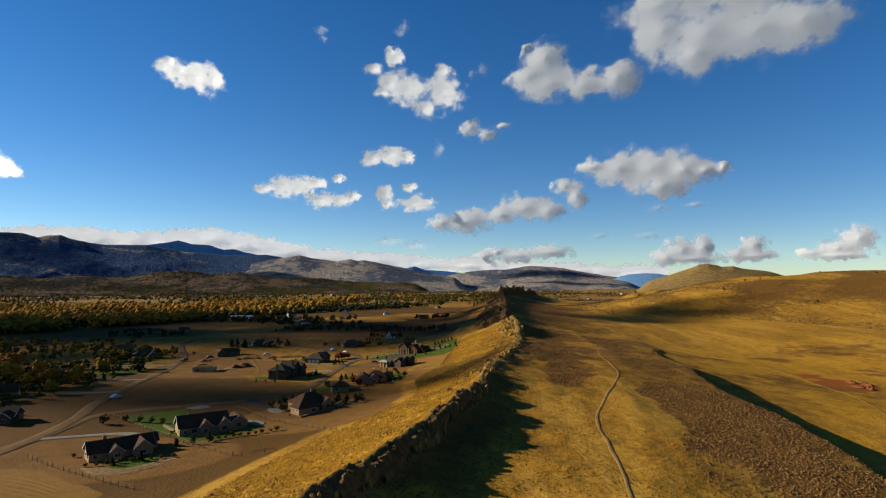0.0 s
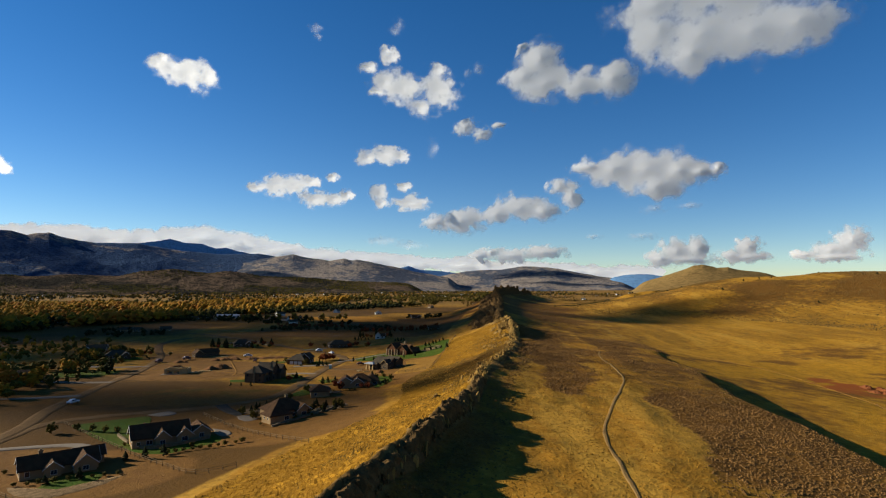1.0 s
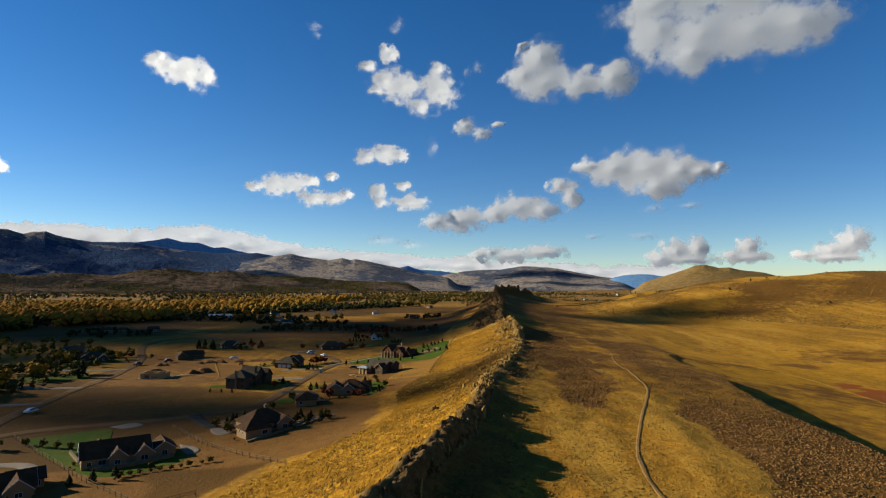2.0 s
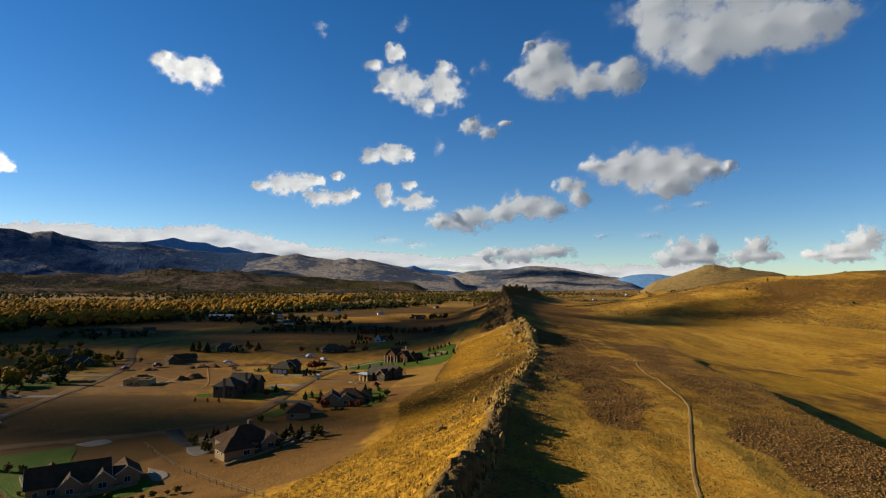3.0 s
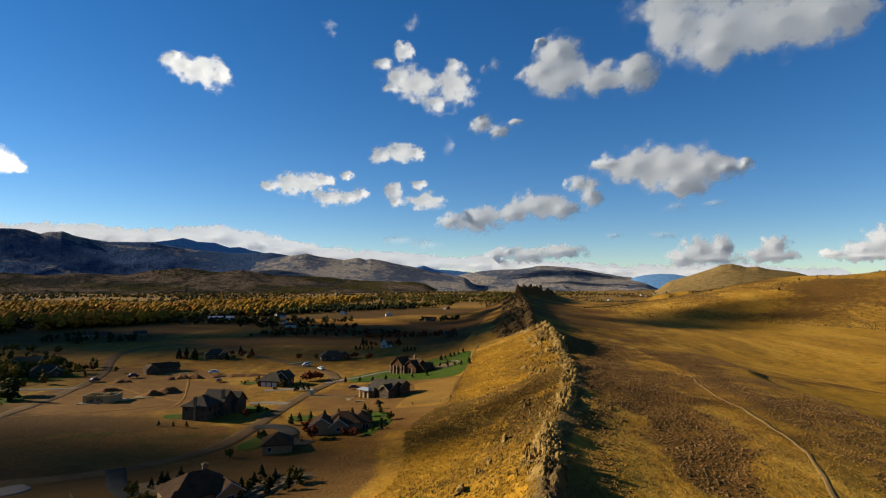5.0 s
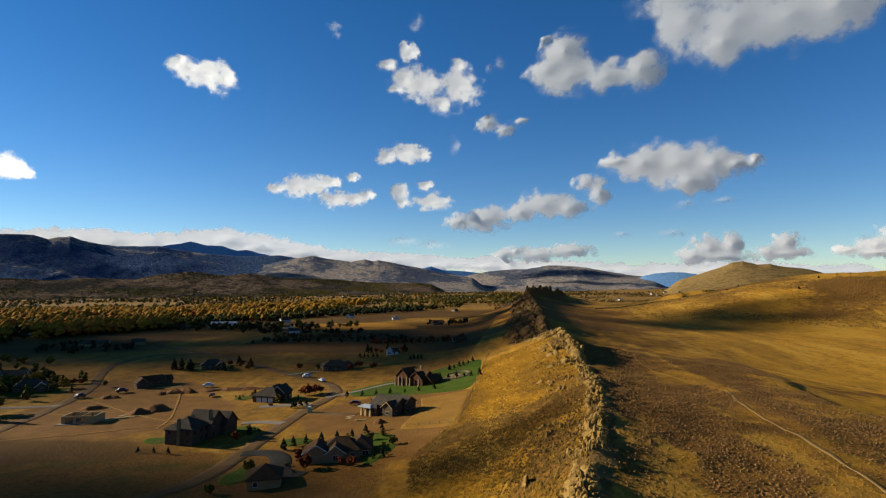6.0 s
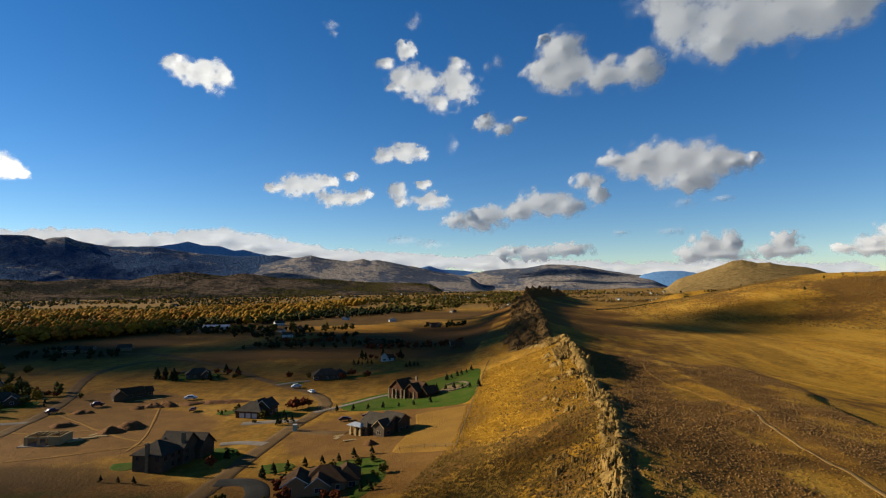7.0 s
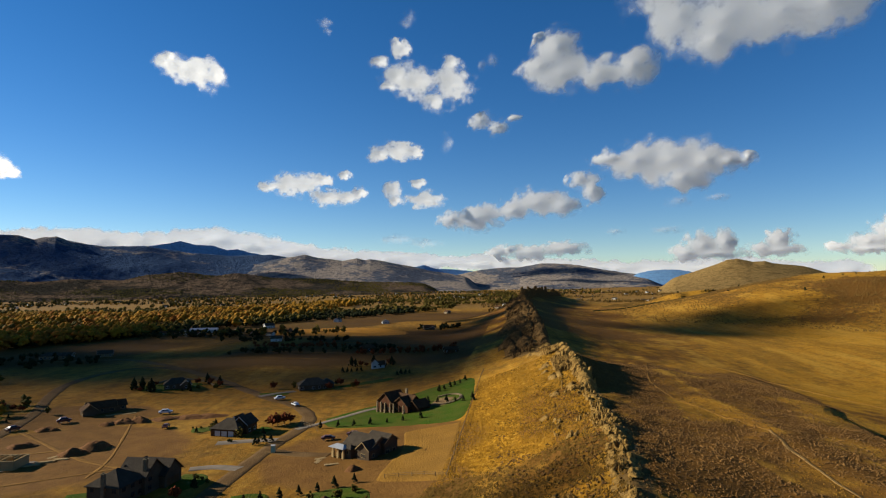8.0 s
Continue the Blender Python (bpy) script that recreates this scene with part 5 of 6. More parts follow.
while y_at < 1010:
    size = turn.uniform(20, 34)
    for k in range(3):
        outcrop("rock_outcrop", y_at + turn.uniform(0, size), turn.uniform(24, 44), turn.uniform(2, 4.5), turn.uniform(4, 8), "dark sandstone crag on the far ridge's flank", 2000 + int(y_at) + k, 0.3, -turn.uniform(4, 24), 6, material=ROCK_SHADED)
    outcrop("rock_outcrop", y_at + size / 2, size * 1.2, turn.uniform(3.0, 4.6), turn.uniform(3, 5), "dark sandstone crag along the far ridge", 900 + int(y_at), 0.3, turn.uniform(-2, 1), 8, material=ROCK_SHADED)
    y_at += size * 0.85
for k in range(11):
    outcrop("rock_outcrop", 975 + 26 * k, turn.uniform(32, 44), turn.uniform(6.0, 8.5) * (1 if k < 7 else 0.7), turn.uniform(6, 8), "dark sandstone wall below the spires", 1150 + k, 0.3, turn.uniform(-2, 2), 10, material=ROCK_SHADED)
for k in range(30):
    yk = 966 + k * 9.8 + turn.uniform(-4, 4)
    tall_ = float(np.interp(yk, (966, 980, 1060, 1078, 1098, 1150, 1175, 1195, 1212, 1228, 1260), (6, 11, 12, 5, 15, 13, 7, 6, 13, 6, 4))) * turn.uniform(0.8, 1.15)
    outcrop("rock_spire", yk, turn.uniform(10, 15), tall_, turn.uniform(4.5, 6.5), "jagged dark rock spire on the far ridge", 1200 + k, 0.5, turn.uniform(-4, 4), 10, "spires on the far ridge", ROCK_SHADED)

turn = random.Random(6)
for k in range(14):
    outcrop("rock_outcrop", -62 + 8 * k, turn.uniform(10, 14), turn.uniform(1.2, 2.4), turn.uniform(1.2, 1.9), "ragged dark sandstone outcrop on the ridge crest", 300 + k, turn.uniform(0.0, 0.6), turn.uniform(1.0, 1.9), 7.0, material=ROCK_SHADED)
for k in range(4):
    outcrop("red_outcrop", 291 + 6 * k, turn.uniform(5, 10), turn.uniform(0.7, 1.6), turn.uniform(1.2, 2.2), "low red rock ledge in the grassy trough", 1300 + k, 0.5, 176 + turn.uniform(-4, 8), 3, "red ledges", RED_ROCK)


# ---- upright slabs and rubble that break out of the crest ----
def splinters(centres, widths, heights, rs, lean=0.22):
    """Many fractured stone splinters: five-sided, tapered, with a slanting broken top; points and triangles."""
    n = len(centres)
    a = np.arange(5) * 1.2566 + rs.uniform(-0.35, 0.35, (n, 5)) + rs.uniform(0, 6.28, (n, 1))
    r = rs.uniform(0.55, 1.1, (n, 5)) * np.asarray(widths)[:, None]
    thin = rs.uniform(0.45, 0.9, (n, 1))
    bx, by = r * np.cos(a) * thin, r * np.sin(a)
    h = np.asarray(heights)[:, None]
    tilt = rs.uniform(-lean, lean, (n, 2))
    up = h * rs.uniform(0.55, 1.0, (n, 5))
    low = np.stack([bx, by, np.repeat(-0.6 * h, 5, 1)], -1)
    top = np.stack([bx * 0.62 + up * tilt[:, :1], by * 0.62 + up * tilt[:, 1:], up], -1)
    tip = np.stack([h[:, 0] * tilt[:, 0], h[:, 0] * tilt[:, 1], h[:, 0]], -1)[:, None]
    v = np.concatenate([low, top, tip], 1) + np.asarray(centres)[:, None, :]
    ring = np.array([f for i in range(5) for f in ((i, (i + 1) % 5, 5 + (i + 1) % 5), (i, 5 + (i + 1) % 5, 5 + i), (5 + i, 5 + (i + 1) % 5, 10))])
    return v.reshape(-1, 3), (ring[None] + 11 * np.arange(n)[:, None, None]).reshape(-1, 3)


def crest_spots(rs, count, y0, y1, d0, d1, bunch=0.0):
    """Places along the crest, from d0 to d1 metres east of it; bunch: how strongly they gather in broken bands."""
    y = rs.uniform(y0, y1, count * 4)
    d = d0 + (d1 - d0) * rs.random(count * 4)
    x = crest_x(y) + d
    keep_ = rough(x, y, 11, 3, 137) + 0.35 * rs.uniform(-1, 1, len(x)) > bunch
    x, y = x[keep_][:count], y[keep_][:count]
    return np.stack([x, y, height(x, y)], 1)


rs = np.random.RandomState(77)
SLABS = []
for k in range(10):
    v, f = splinters(np.zeros((3, 3)) + rs.uniform(-0.7, 0.7, (3, 3)) * (1, 1, 0), rs.uniform(0.5, 0.9, 3), rs.uniform(0.8, 1.7, 3), rs)
    SLABS.append(mesh_of("rock_slab", v, f, [ROCK]))
for y0, y1, d0, d1, count, size in ((70, 190, 0.9, 2.4, 60, 1.0), (190, 345, -2.6, 1.2, 130, 0.85), (200, 330, -13, -3, 30, 0.8), (350, 432, -4, 1.5, 60, 1.6)):
    for p in crest_spots(rs, count, y0, y1, d0, d1, 0.0):
        ob = new("rock_slab", SLABS[rs.randint(10)])
        ob.matrix_basis = Matrix.Translation(p) @ pose(0, 0, 0, rs.uniform(-9, 9), rs.uniform(-9, 9), rs.uniform(0, 360)) @ Matrix.Scale(size * rs.uniform(0.6, 1.35), 4)
        tagged(ob, "upright splintered tan sandstone slab along the ridge crest", "rock", "slabs along the ridge crest")
for y0, y1, d0, d1, count, w, h, bunch, label in ((186, 350, -4.5, 2.0, 1100, 0.4, 0.6, 0.3, "broken tan sandstone rubble along the ridge crest"), (345, 436, -9, 3, 3200, 0.5, 1.5, 0.0, "fractured upright sandstone over the high crag"),
                                                 (440, 720, -20, 3, 1800, 1.0, 1.9, 0.1, "dark splintered sandstone over the far ridge"), (700, 1010, -26, 4, 1600, 1.6, 3.2, 0.05, "dark splintered sandstone over the far ridge"),
                                                 (75, 188, 0.4, 3.0, 900, 0.4, 0.8, 0.0, "dark broken sandstone on the cliff edge")):
    p = crest_spots(rs, count, y0, y1, d0, d1, bunch)
    n = len(p)
    ob = new("rock_rubble", mesh_of("rock_rubble", *splinters(p, w * rs.uniform(0.5, 1.3, n), h * rs.uniform(0.35, 1.3, n), rs), [ROCK_SHADED if "dark" in label else ROCK]))
    tagged(ob, label, "rock", kind="stuff")


# ---- scrub and grass ----
PHI = (1 + 5 ** 0.5) / 2
BALL = np.array([(-1, PHI, 0), (1, PHI, 0), (-1, -PHI, 0), (1, -PHI, 0), (0, -1, PHI), (0, 1, PHI), (0, -1, -PHI), (0, 1, -PHI), (PHI, 0, -1), (PHI, 0, 1), (-PHI, 0, -1), (-PHI, 0, 1)]) / 1.902
BALL_FACES = np.array([(0, 11, 5), (0, 5, 1), (0, 1, 7), (0, 7, 10), (0, 10, 11), (1, 5, 9), (5, 11, 4), (11, 10, 2), (10, 7, 6), (7, 1, 8),
                       (3, 9, 4), (3, 4, 2), (3, 2, 6), (3, 6, 8), (3, 8, 9), (4, 9, 5), (2, 4, 11), (6, 2, 10), (8, 6, 7), (9, 8, 1)])


OCTA = np.array([(1, 0, 0), (0, 1, 0), (-1, 0, 0), (0, -1, 0), (0, 0, 1), (0, 0, -1)]) * 1.15
OCTA_FACES = np.array([(0, 1, 4), (1, 2, 4), (2, 3, 4), (3, 0, 4), (1, 0, 5), (2, 1, 5), (3, 2, 5), (0, 3, 5)])


def clumps(centres, sizes, rs, squash=1.0, jag=0.3, small=False):
    """Many small uneven lumps: points and triangles; small: eight-sided, "dome": their upper halves alone."""
    n = len(centres)
    ball, faces = (OCTA, OCTA_FACES[:4] if small == "dome" else OCTA_FACES) if small else (BALL, BALL_FACES)
    v = ball[None] * (1 + jag * rs.uniform(-1, 1, (n, len(ball), 1)))
    a = rs.uniform(0, 6.28, n)
    c, s = np.cos(a)[:, None], np.sin(a)[:, None]
    v = np.stack([v[..., 0] * c - v[..., 1] * s, v[..., 0] * s + v[..., 1] * c, v[..., 2] * squash], -1)
    v = v * np.asarray(sizes)[:, None, None] + np.asarray(centres)[:, None, :]
    return v.reshape(-1, 3), (faces[None] + len(ball) * np.arange(n)[:, None, None]).reshape(-1, 3)


def stuff(name, v, f, material, label, category, soft=False):
    return tagged(new(name, mesh_of(name, v, f, [material], smooth_=soft)), label, category, kind="stuff")


rs = np.random.RandomState(11)
y_ = np.concatenate([rs.uniform(-60, 62, 16000), 62 + 400 * rs.random(190000) ** 1.25])
x_ = crest_x(y_) + rs.uniform(1, 98, len(y_))
keep = sage_at(x_, y_) + 0.3 * rs.uniform(-1, 1, len(y_)) > 0.48
x_, y_ = x_[keep][:57000], y_[keep][:57000]
size = rs.uniform(0.12, 0.28, len(x_)) * (1 + 0.5 * (rs.random(len(x_)) < 0.08))
z_ = height(x_, y_)
centres = np.concatenate([np.stack([x_ + rs.uniform(-.5, .5, len(x_)) * size, y_ + rs.uniform(-.5, .5, len(x_)) * size, z_ + 0.3 * size * m], 1)[::s] for m, s in ((0.1, 1), (0.9, 2))])
stuff("sagebrush", *clumps(centres, np.concatenate([size, size[::2] * 0.75]), rs, 0.68, 0.5, "dome"), BUSH, "dense brown sagebrush scrub on the slope", "shrub")


def blades(centres, sizes, rs, count=5):
    """Many tufts of dry grass, each a few broad blades turned to fit the camera's view and face the sun: points and
    triangles.
    """
    n = len(centres) * count
    c = np.repeat(centres, count, 0) + np.repeat(sizes, count)[:, None] * rs.uniform(-0.55, 0.55, (n, 3)) * (1, 1, 0)
    size_ = np.repeat(sizes, count) * rs.uniform(0.6, 1.25, n)
    face = np.array((-0.55, -0.45, 0.85)) + rs.normal(0, 0.33, (n, 3))
    along = np.array((0.35, 0.15, 1.0)) + rs.normal(0, 0.30, (n, 3))
    wide_ = np.cross(face, along)
    wide_ /= np.linalg.norm(wide_, axis=1)[:, None]
    along = np.cross(wide_, face)
    along /= np.linalg.norm(along, axis=1)[:, None]
    along *= np.sign(along[:, 2:])
    w, h = (0.2 * size_)[:, None], size_[:, None]
    v = np.stack([c, c + 0.5 * h * along + w * wide_, c + 1.2 * h * along, c + 0.45 * h * along - w * wide_], 1) - np.array((0, 0, 0.07))
    ring = np.array(((0, 1, 2), (0, 2, 3)))
    return v.reshape(-1, 3), (ring[None] + 4 * np.arange(n)[:, None, None]).reshape(-1, 3)


y_ = np.concatenate([62 + 350 * rs.random(56000) ** 1.2, rs.uniform(-60, 62, 12000)])
x_ = crest_x(y_) - rs.uniform(0.02, 1, len(y_)) * (foot_d(y_) + 1)
size = rs.uniform(0.28, 0.6, len(x_)) * (1 + 0.2 * rough(x_, y_, 5, 2, 99))
# tufts within the belt take the tone darkened for cloud shade
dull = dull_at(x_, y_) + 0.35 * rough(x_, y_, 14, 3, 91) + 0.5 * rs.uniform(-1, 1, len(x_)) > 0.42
stuff("grass_tufts", *blades(np.stack([x_, y_, height(x_, y_)], 1)[dull], size[dull], rs), TUFT_SHADED, "dull olive-brown grass tufts on the ridge flank", "grass")
x_, y_, size = x_[~dull], y_[~dull], size[~dull]
stuff("grass_tufts", *blades(np.stack([x_, y_, height(x_, y_)], 1), size, rs), TUFT, "golden dry grass tufts on the ridge flank", "grass")
y_ = rs.uniform(225, 330, 2600)
x_ = crest_x(y_) - rs.uniform(4, 28, len(y_))
keep = rough(x_, y_, 12, 3, 93) + 0.3 * rs.uniform(-1, 1, len(x_)) > 0.42
x_, y_ = x_[keep], y_[keep]
size = rs.uniform(0.18, 0.42, len(x_))
stuff("scrub", *clumps(np.stack([x_, y_, height(x_, y_) + 0.1 * size], 1), size, rs, 0.6, 0.35), BUSH, "low brown brush in patches under the crest", "shrub")
y_ = 62 + 330 * rs.random(36000) ** 1.1
x_ = crest_x(y_) + rs.uniform(3, 90, len(y_))
bare = (sage_at(x_, y_) < 0.40) & ((y_ < 250) | (x_ - crest_x(y_) > 30))
x_, y_ = x_[bare], y_[bare]
size = rs.uniform(0.07, 0.19, len(x_))
stuff("grass_tufts", *clumps(np.stack([x_, y_, height(x_, y_)], 1), size, rs, 0.85, 0.5, "dome"), TUFT_DULL, "short tan dry grass tufts on the slope", "grass")
y_ = 195 + 230 * rs.random(3000)
x_ = crest_x(y_) - 30 * rs.random(3000) ** 1.8
keep = rough(x_, y_, 30, 3, 97) + 0.5 * rs.uniform(-1, 1, len(x_)) > 0.1
x_, y_ = x_[keep], y_[keep]
size = rs.uniform(0.14, 0.32, len(x_))
stuff("scrub", *clumps(np.stack([x_, y_, height(x_, y_) + 0.3 * size], 1), size, rs, 0.8, 0.5, True), SCRUB, "brown scrub scattered over the ridge flank", "shrub")
y_ = 480 + 800 * rs.random(105000)
x_ = crest_x(y_) + rs.uniform(110, 900, len(y_))
keep = (height(x_, y_) > 8) & (rough(x_, y_, 110, 4, 47) + 0.5 * rs.uniform(-1, 1, len(x_)) > -0.15)
x_, y_ = x_[keep], y_[keep]
size = rs.uniform(0.32, 0.85, len(x_))
stuff("scrub", *clumps(np.stack([x_, y_, height(x_, y_) + 0.05 * size], 1), size, rs, 0.95, 0.45, "dome"), SCRUB, "olive-tan scrub dotted over the far hills", "shrub")

line = resample(((195, 925), (245, 960), (300, 1000), (350, 1080), (400, 1126), (440, 1146), (490, 1172)), 0.5)
line = line + rs.normal(0, 1.6, line.shape)
size = rs.uniform(0.4, 1.3, len(line))
stuff("scrub", *clumps(np.stack([line[:, 0], line[:, 1], height(line[:, 0], line[:, 1]) + 0.3 * size], 1), size, rs, 0.8, 0.45, True), LEAF_DARK, "dark brush along a gully below the hill's scarp", "shrub")


# ---- trees ----
def limb(bm, a, b, ra, rb, sides=6):
    a, b = Vector(a), Vector(b)
    q = (b - a).to_track_quat("Z", "Y")
    rings = [[bm.verts.new(p + q @ Vector((math.cos(6.283 * i / sides) * r, math.sin(6.283 * i / sides) * r, 0))) for i in range(sides)] for p, r in ((a, ra), (b, rb))]
    for i in range(sides):
        bm.faces.new((rings[0][i], rings[0][(i + 1) % sides], rings[1][(i + 1) % sides], rings[1][i]))


def tree(x, y, tall, spread, leaf, label, kind, seed):
    """A tapered trunk with limbs, and a crown of many small clumps with gaps."""
    rs_ = np.random.RandomState(seed)
    ob = thing("tree", x, y, seed * 37 % 360, label, "tree", "trees around the houses")
    bm = bmesh.new()
    limb(bm, (0, 0, -0.3), (0, 0, tall * 0.55), tall * 0.028, tall * 0.012)
    if kind == "cone":
        limb(bm, (0, 0, tall * 0.5), (0, 0, tall * 0.95), tall * 0.013, tall * 0.004)
        n = 60
        u = rs_.random(n) ** 0.7
        a = rs_.uniform(0, 6.28, n)
        r = spread * (1.02 - u) * rs_.uniform(0.55, 1.05, n)
        c = np.stack([r * np.cos(a), r * np.sin(a), tall * (0.08 + 0.9 * u)], 1)
        v, f = clumps(c, spread * (0.17 + 0.3 * (1 - u)) * rs_.uniform(0.7, 1.1, n), rs_, 0.7, 0.5)
    else:
        for k in range(5):
            a = k * 1.26 + rs_.uniform(-0.3, 0.3)
            limb(bm, (0, 0, tall * 0.3), (spread * 0.6 * math.cos(a), spread * 0.6 * math.sin(a), tall * rs_.uniform(0.55, 0.8)), tall * 0.015, tall * 0.004)
        n = 64
        d = rs_.normal(size=(n, 3))
        d /= np.linalg.norm(d, axis=1)[:, None]
        r = rs_.uniform(0.35, 1.0, n)[:, None] * (1 + 0.3 * np.sin(3 * np.arctan2(d[:, 1], d[:, 0]) + seed))[:, None]
        c = d * r * np.array([spread, spread, tall * 0.38]) + np.array([0, 0, tall * 0.6])
        v, f = clumps(c, spread * rs_.uniform(0.16, 0.32, n), rs_, 0.85, 0.5)
    part("trunk", bm, BARK, ob)
    crown = new("crown", mesh_of("crown", v, f, [leaf]))
    crown.parent = ob
    return ob


HOMES = [(o.matrix_basis.translation.x, o.matrix_basis.translation.y) for o in scene.objects if o.name.split(".")[0] == "house"]
road_points = np.vstack([resample(MAIN, 3), resample(LOOP, 3)])


def clear(x, y, room=9.5):
    return all(math.hypot(x - a, y - b) > room for a, b in HOMES) and np.hypot(road_points[:, 0] - x, road_points[:, 1] - y).min() > 5.5


KINDS = [tree(-64, 306, 3.6, 1.1, LEAF_DARK, "small dark conical evergreen tree in a yard", "cone", 3),
         tree(-66, 300, 3.0, 1.4, LEAF_RED, "small rust-red ornamental tree in a yard", "round", 4),
         tree(-62, 372, 4.6, 2.3, LEAF_RED, "rust-brown leafy tree beside the road", "round", 5),
         tree(-118, 207, 3.4, 1.5, LEAF_OLIVE, "small olive-green leafy tree on a lawn", "round", 6),
         tree(-168, 330, 9.0, 2.6, LEAF_DARK, "tall dark evergreen beside a shaded house", "cone", 7),
         tree(-176, 340, 8.0, 4.2, LEAF_OLIVE, "broad olive leafy tree beside a shaded house", "round", 8),
         tree(-214, 258, 12.0, 6.5, LEAF_ORANGE, "large orange autumn cottonwood tree", "round", 9),
         tree(-205, 282, 11.0, 5.5, LEAF_GOLD, "large golden autumn cottonwood tree", "round", 10),
         tree(-66, 188, 1.3, 0.7, LEAF_OLIVE, "young round shrub in a gravel bed", "round", 12)]
rnd = random.Random(21)


def plant(kind, x, y, scale=1.0):
    m = pose(x, y, float(height(x, y)), 0, 0, rnd.uniform(0, 360)) @ Matrix.Scale(0.85 * scale * rnd.uniform(0.75, 1.25), 4)
    return copy_thing(KINDS[kind], m)


def scatter(kinds, cx, cy, rx, ry, count, scale=1.0, room=9.5):
    made = 0
    for _ in range(count * 6):
        a, r = rnd.uniform(0, 6.283), math.sqrt(rnd.random())
        x, y = cx + rx * r * math.cos(a), cy + ry * r * math.sin(a)
        if clear(x, y, room):
            plant(rnd.choice(kinds), x, y, scale)
            made += 1
        if made == count:
            return


def row(kind, x0, y0, x1, y1, count, scale=1.0):
    for k in range(count):
        f = k / max(1, count - 1)
        plant(kind, x0 + (x1 - x0) * f + rnd.uniform(-.4, .4), y0 + (y1 - y0) * f + rnd.uniform(-.4, .4), scale)


row(0, -43, 295, -22, 303, 6, 0.9)
row(0, -27, 484, -20, 487, 4, 1.0)
row(0, -62, 504, -51, 507, 5, 1.0)
row(0, -44, 366, -8, 366, 7, 0.75)
row(0, -6, 392, 12, 378, 6, 0.9)
row(0, -2, 410, 10, 424, 6, 0.9)
row(0, -90, 288, -80, 287, 3, 0.7)
row(8, -94, 157, -74, 164, 9, 1.1)
row(8, -70, 181, -52, 189, 10, 1.1)
row(3, -112, 211, -92, 205, 5, 0.7)
row(0, -78, 176, -70, 179, 3, 0.9)
row(2, -64, 372, -58, 376, 4, 0.9)
row(0, -62, 346, -58, 350, 4, 0.9)
row(8, -68, 316, -62, 310, 5, 1.0)
row(2, -40, 276, -36, 268, 2, 0.8)
row(1, -28, 270, -25, 268, 2, 1.1)
row(0, -48, 288, -46, 292, 2, 1.3)
for bx, by, n in ((-62, 232, 9), (-36, 232, 9), (-38, 226, 5), (-68, 355, 5), (-88, 370, 7), (-55, 222, 4)):
    scatter((8, 8, 0, 3), bx, by, 8, 7, n, 0.9, 6.5)
for hx, hy in HOMES:
    if hy < 300 and hx > -150:
        scatter((8, 8, 3, 0), hx, hy, 15, 15, 5, 0.85, 8.5)
scatter((0, 3, 8), -24, 283, 9, 16, 9, 0.8, 8)
scatter((0, 4, 2, 3), -140, 457, 22, 14, 24, 0.75)
scatter((0, 3, 3, 2), -66, 452, 22, 12, 12, 0.8)
scatter((0, 4, 2), -48, 528, 16, 12, 14, 0.8, 5)
scatter((5, 3, 0, 3, 2, 7), -198, 392, 28, 24, 24, 0.7)
scatter((5, 3, 5, 0, 7), -195, 312, 30, 34, 26, 0.75)
scatter((5, 3, 6, 5, 7), -196, 256, 30, 26, 20, 0.8)
scatter((4, 5, 5, 3), -165, 215, 16, 20, 8, 0.6)
scatter((6, 7, 5, 5), -262, 300, 40, 60, 16, 0.9, 12)


def woods(name, count, shape, kinds_label, material, seed, tall=(9, 16), n=7, round_=False):
    """Woods too many to count: each tree an uneven heap of clumps."""
    rs_ = np.random.RandomState(seed)
    x, y = shape(rs_, count)
    h = rs_.uniform(*tall, len(x))
    d = rs_.normal(size=(len(x), n, 3))
    d /= np.linalg.norm(d, axis=2)[..., None]
    c = d * rs_.uniform(0.35, 0.9, (len(x), n, 1)) * np.stack([h * 0.36, h * 0.36, h * 0.40], -1)[:, None, :]
    c += np.stack([x, y, height(x, y) + h * 0.48], -1)[:, None, :]
    v, f = clumps(c.reshape(-1, 3), (h[:, None] * rs_.uniform(0.13, 0.24, (len(x), n)) * (9 / n) ** 0.4).ravel(), rs_, 0.85, 0.3 if round_ else 0.4, True)
    return stuff(name, v, f, material, kinds_label, "woods", round_)


def belt(x0, x1, depth, gap=0.0, hue=0):
    """Along the river: from the near edge of the woods backwards, with clearings; hue: stands of one colour keep together."""
    def shape(rs_, count):
        x = rs_.uniform(x0, x1, count * 5)
        near = np.interp(x, (-1500, -700, -520, -400, -300, -200, -100, 50, 250), (420, 440, 480, 570, 790, 950, 1060, 1350, 1700))
        y = near + depth * rs_.random(len(x)) ** 1.25
        keep_ = (rough(x, y, 130, 3, 77) + 0.3 * rs_.uniform(-1, 1, len(x)) > gap) & (hue * (rough(x, y, 75, 3, 79) + 0.25 * rs_.uniform(-1, 1, len(x))) >= -0.05)
        return x[keep_][:count], y[keep_][:count]
    return shape


woods("woodland", 5000, belt(-1250, -210, 700, -0.6, 1), "golden autumn cottonwoods along the river", LEAF_GOLD, 31, (6, 17), 8, True)
woods("woodland", 2300, belt(-1250, -300, 620, -0.5, 1), "orange autumn cottonwoods along the river", LEAF_ORANGE, 32, (6, 16), 8, True)
woods("woodland", 3000, belt(-1250, 250, 900, -0.3, -0.5), "olive and brown trees along the river", LEAF_OLIVE, 33, (6, 12), 6, True)
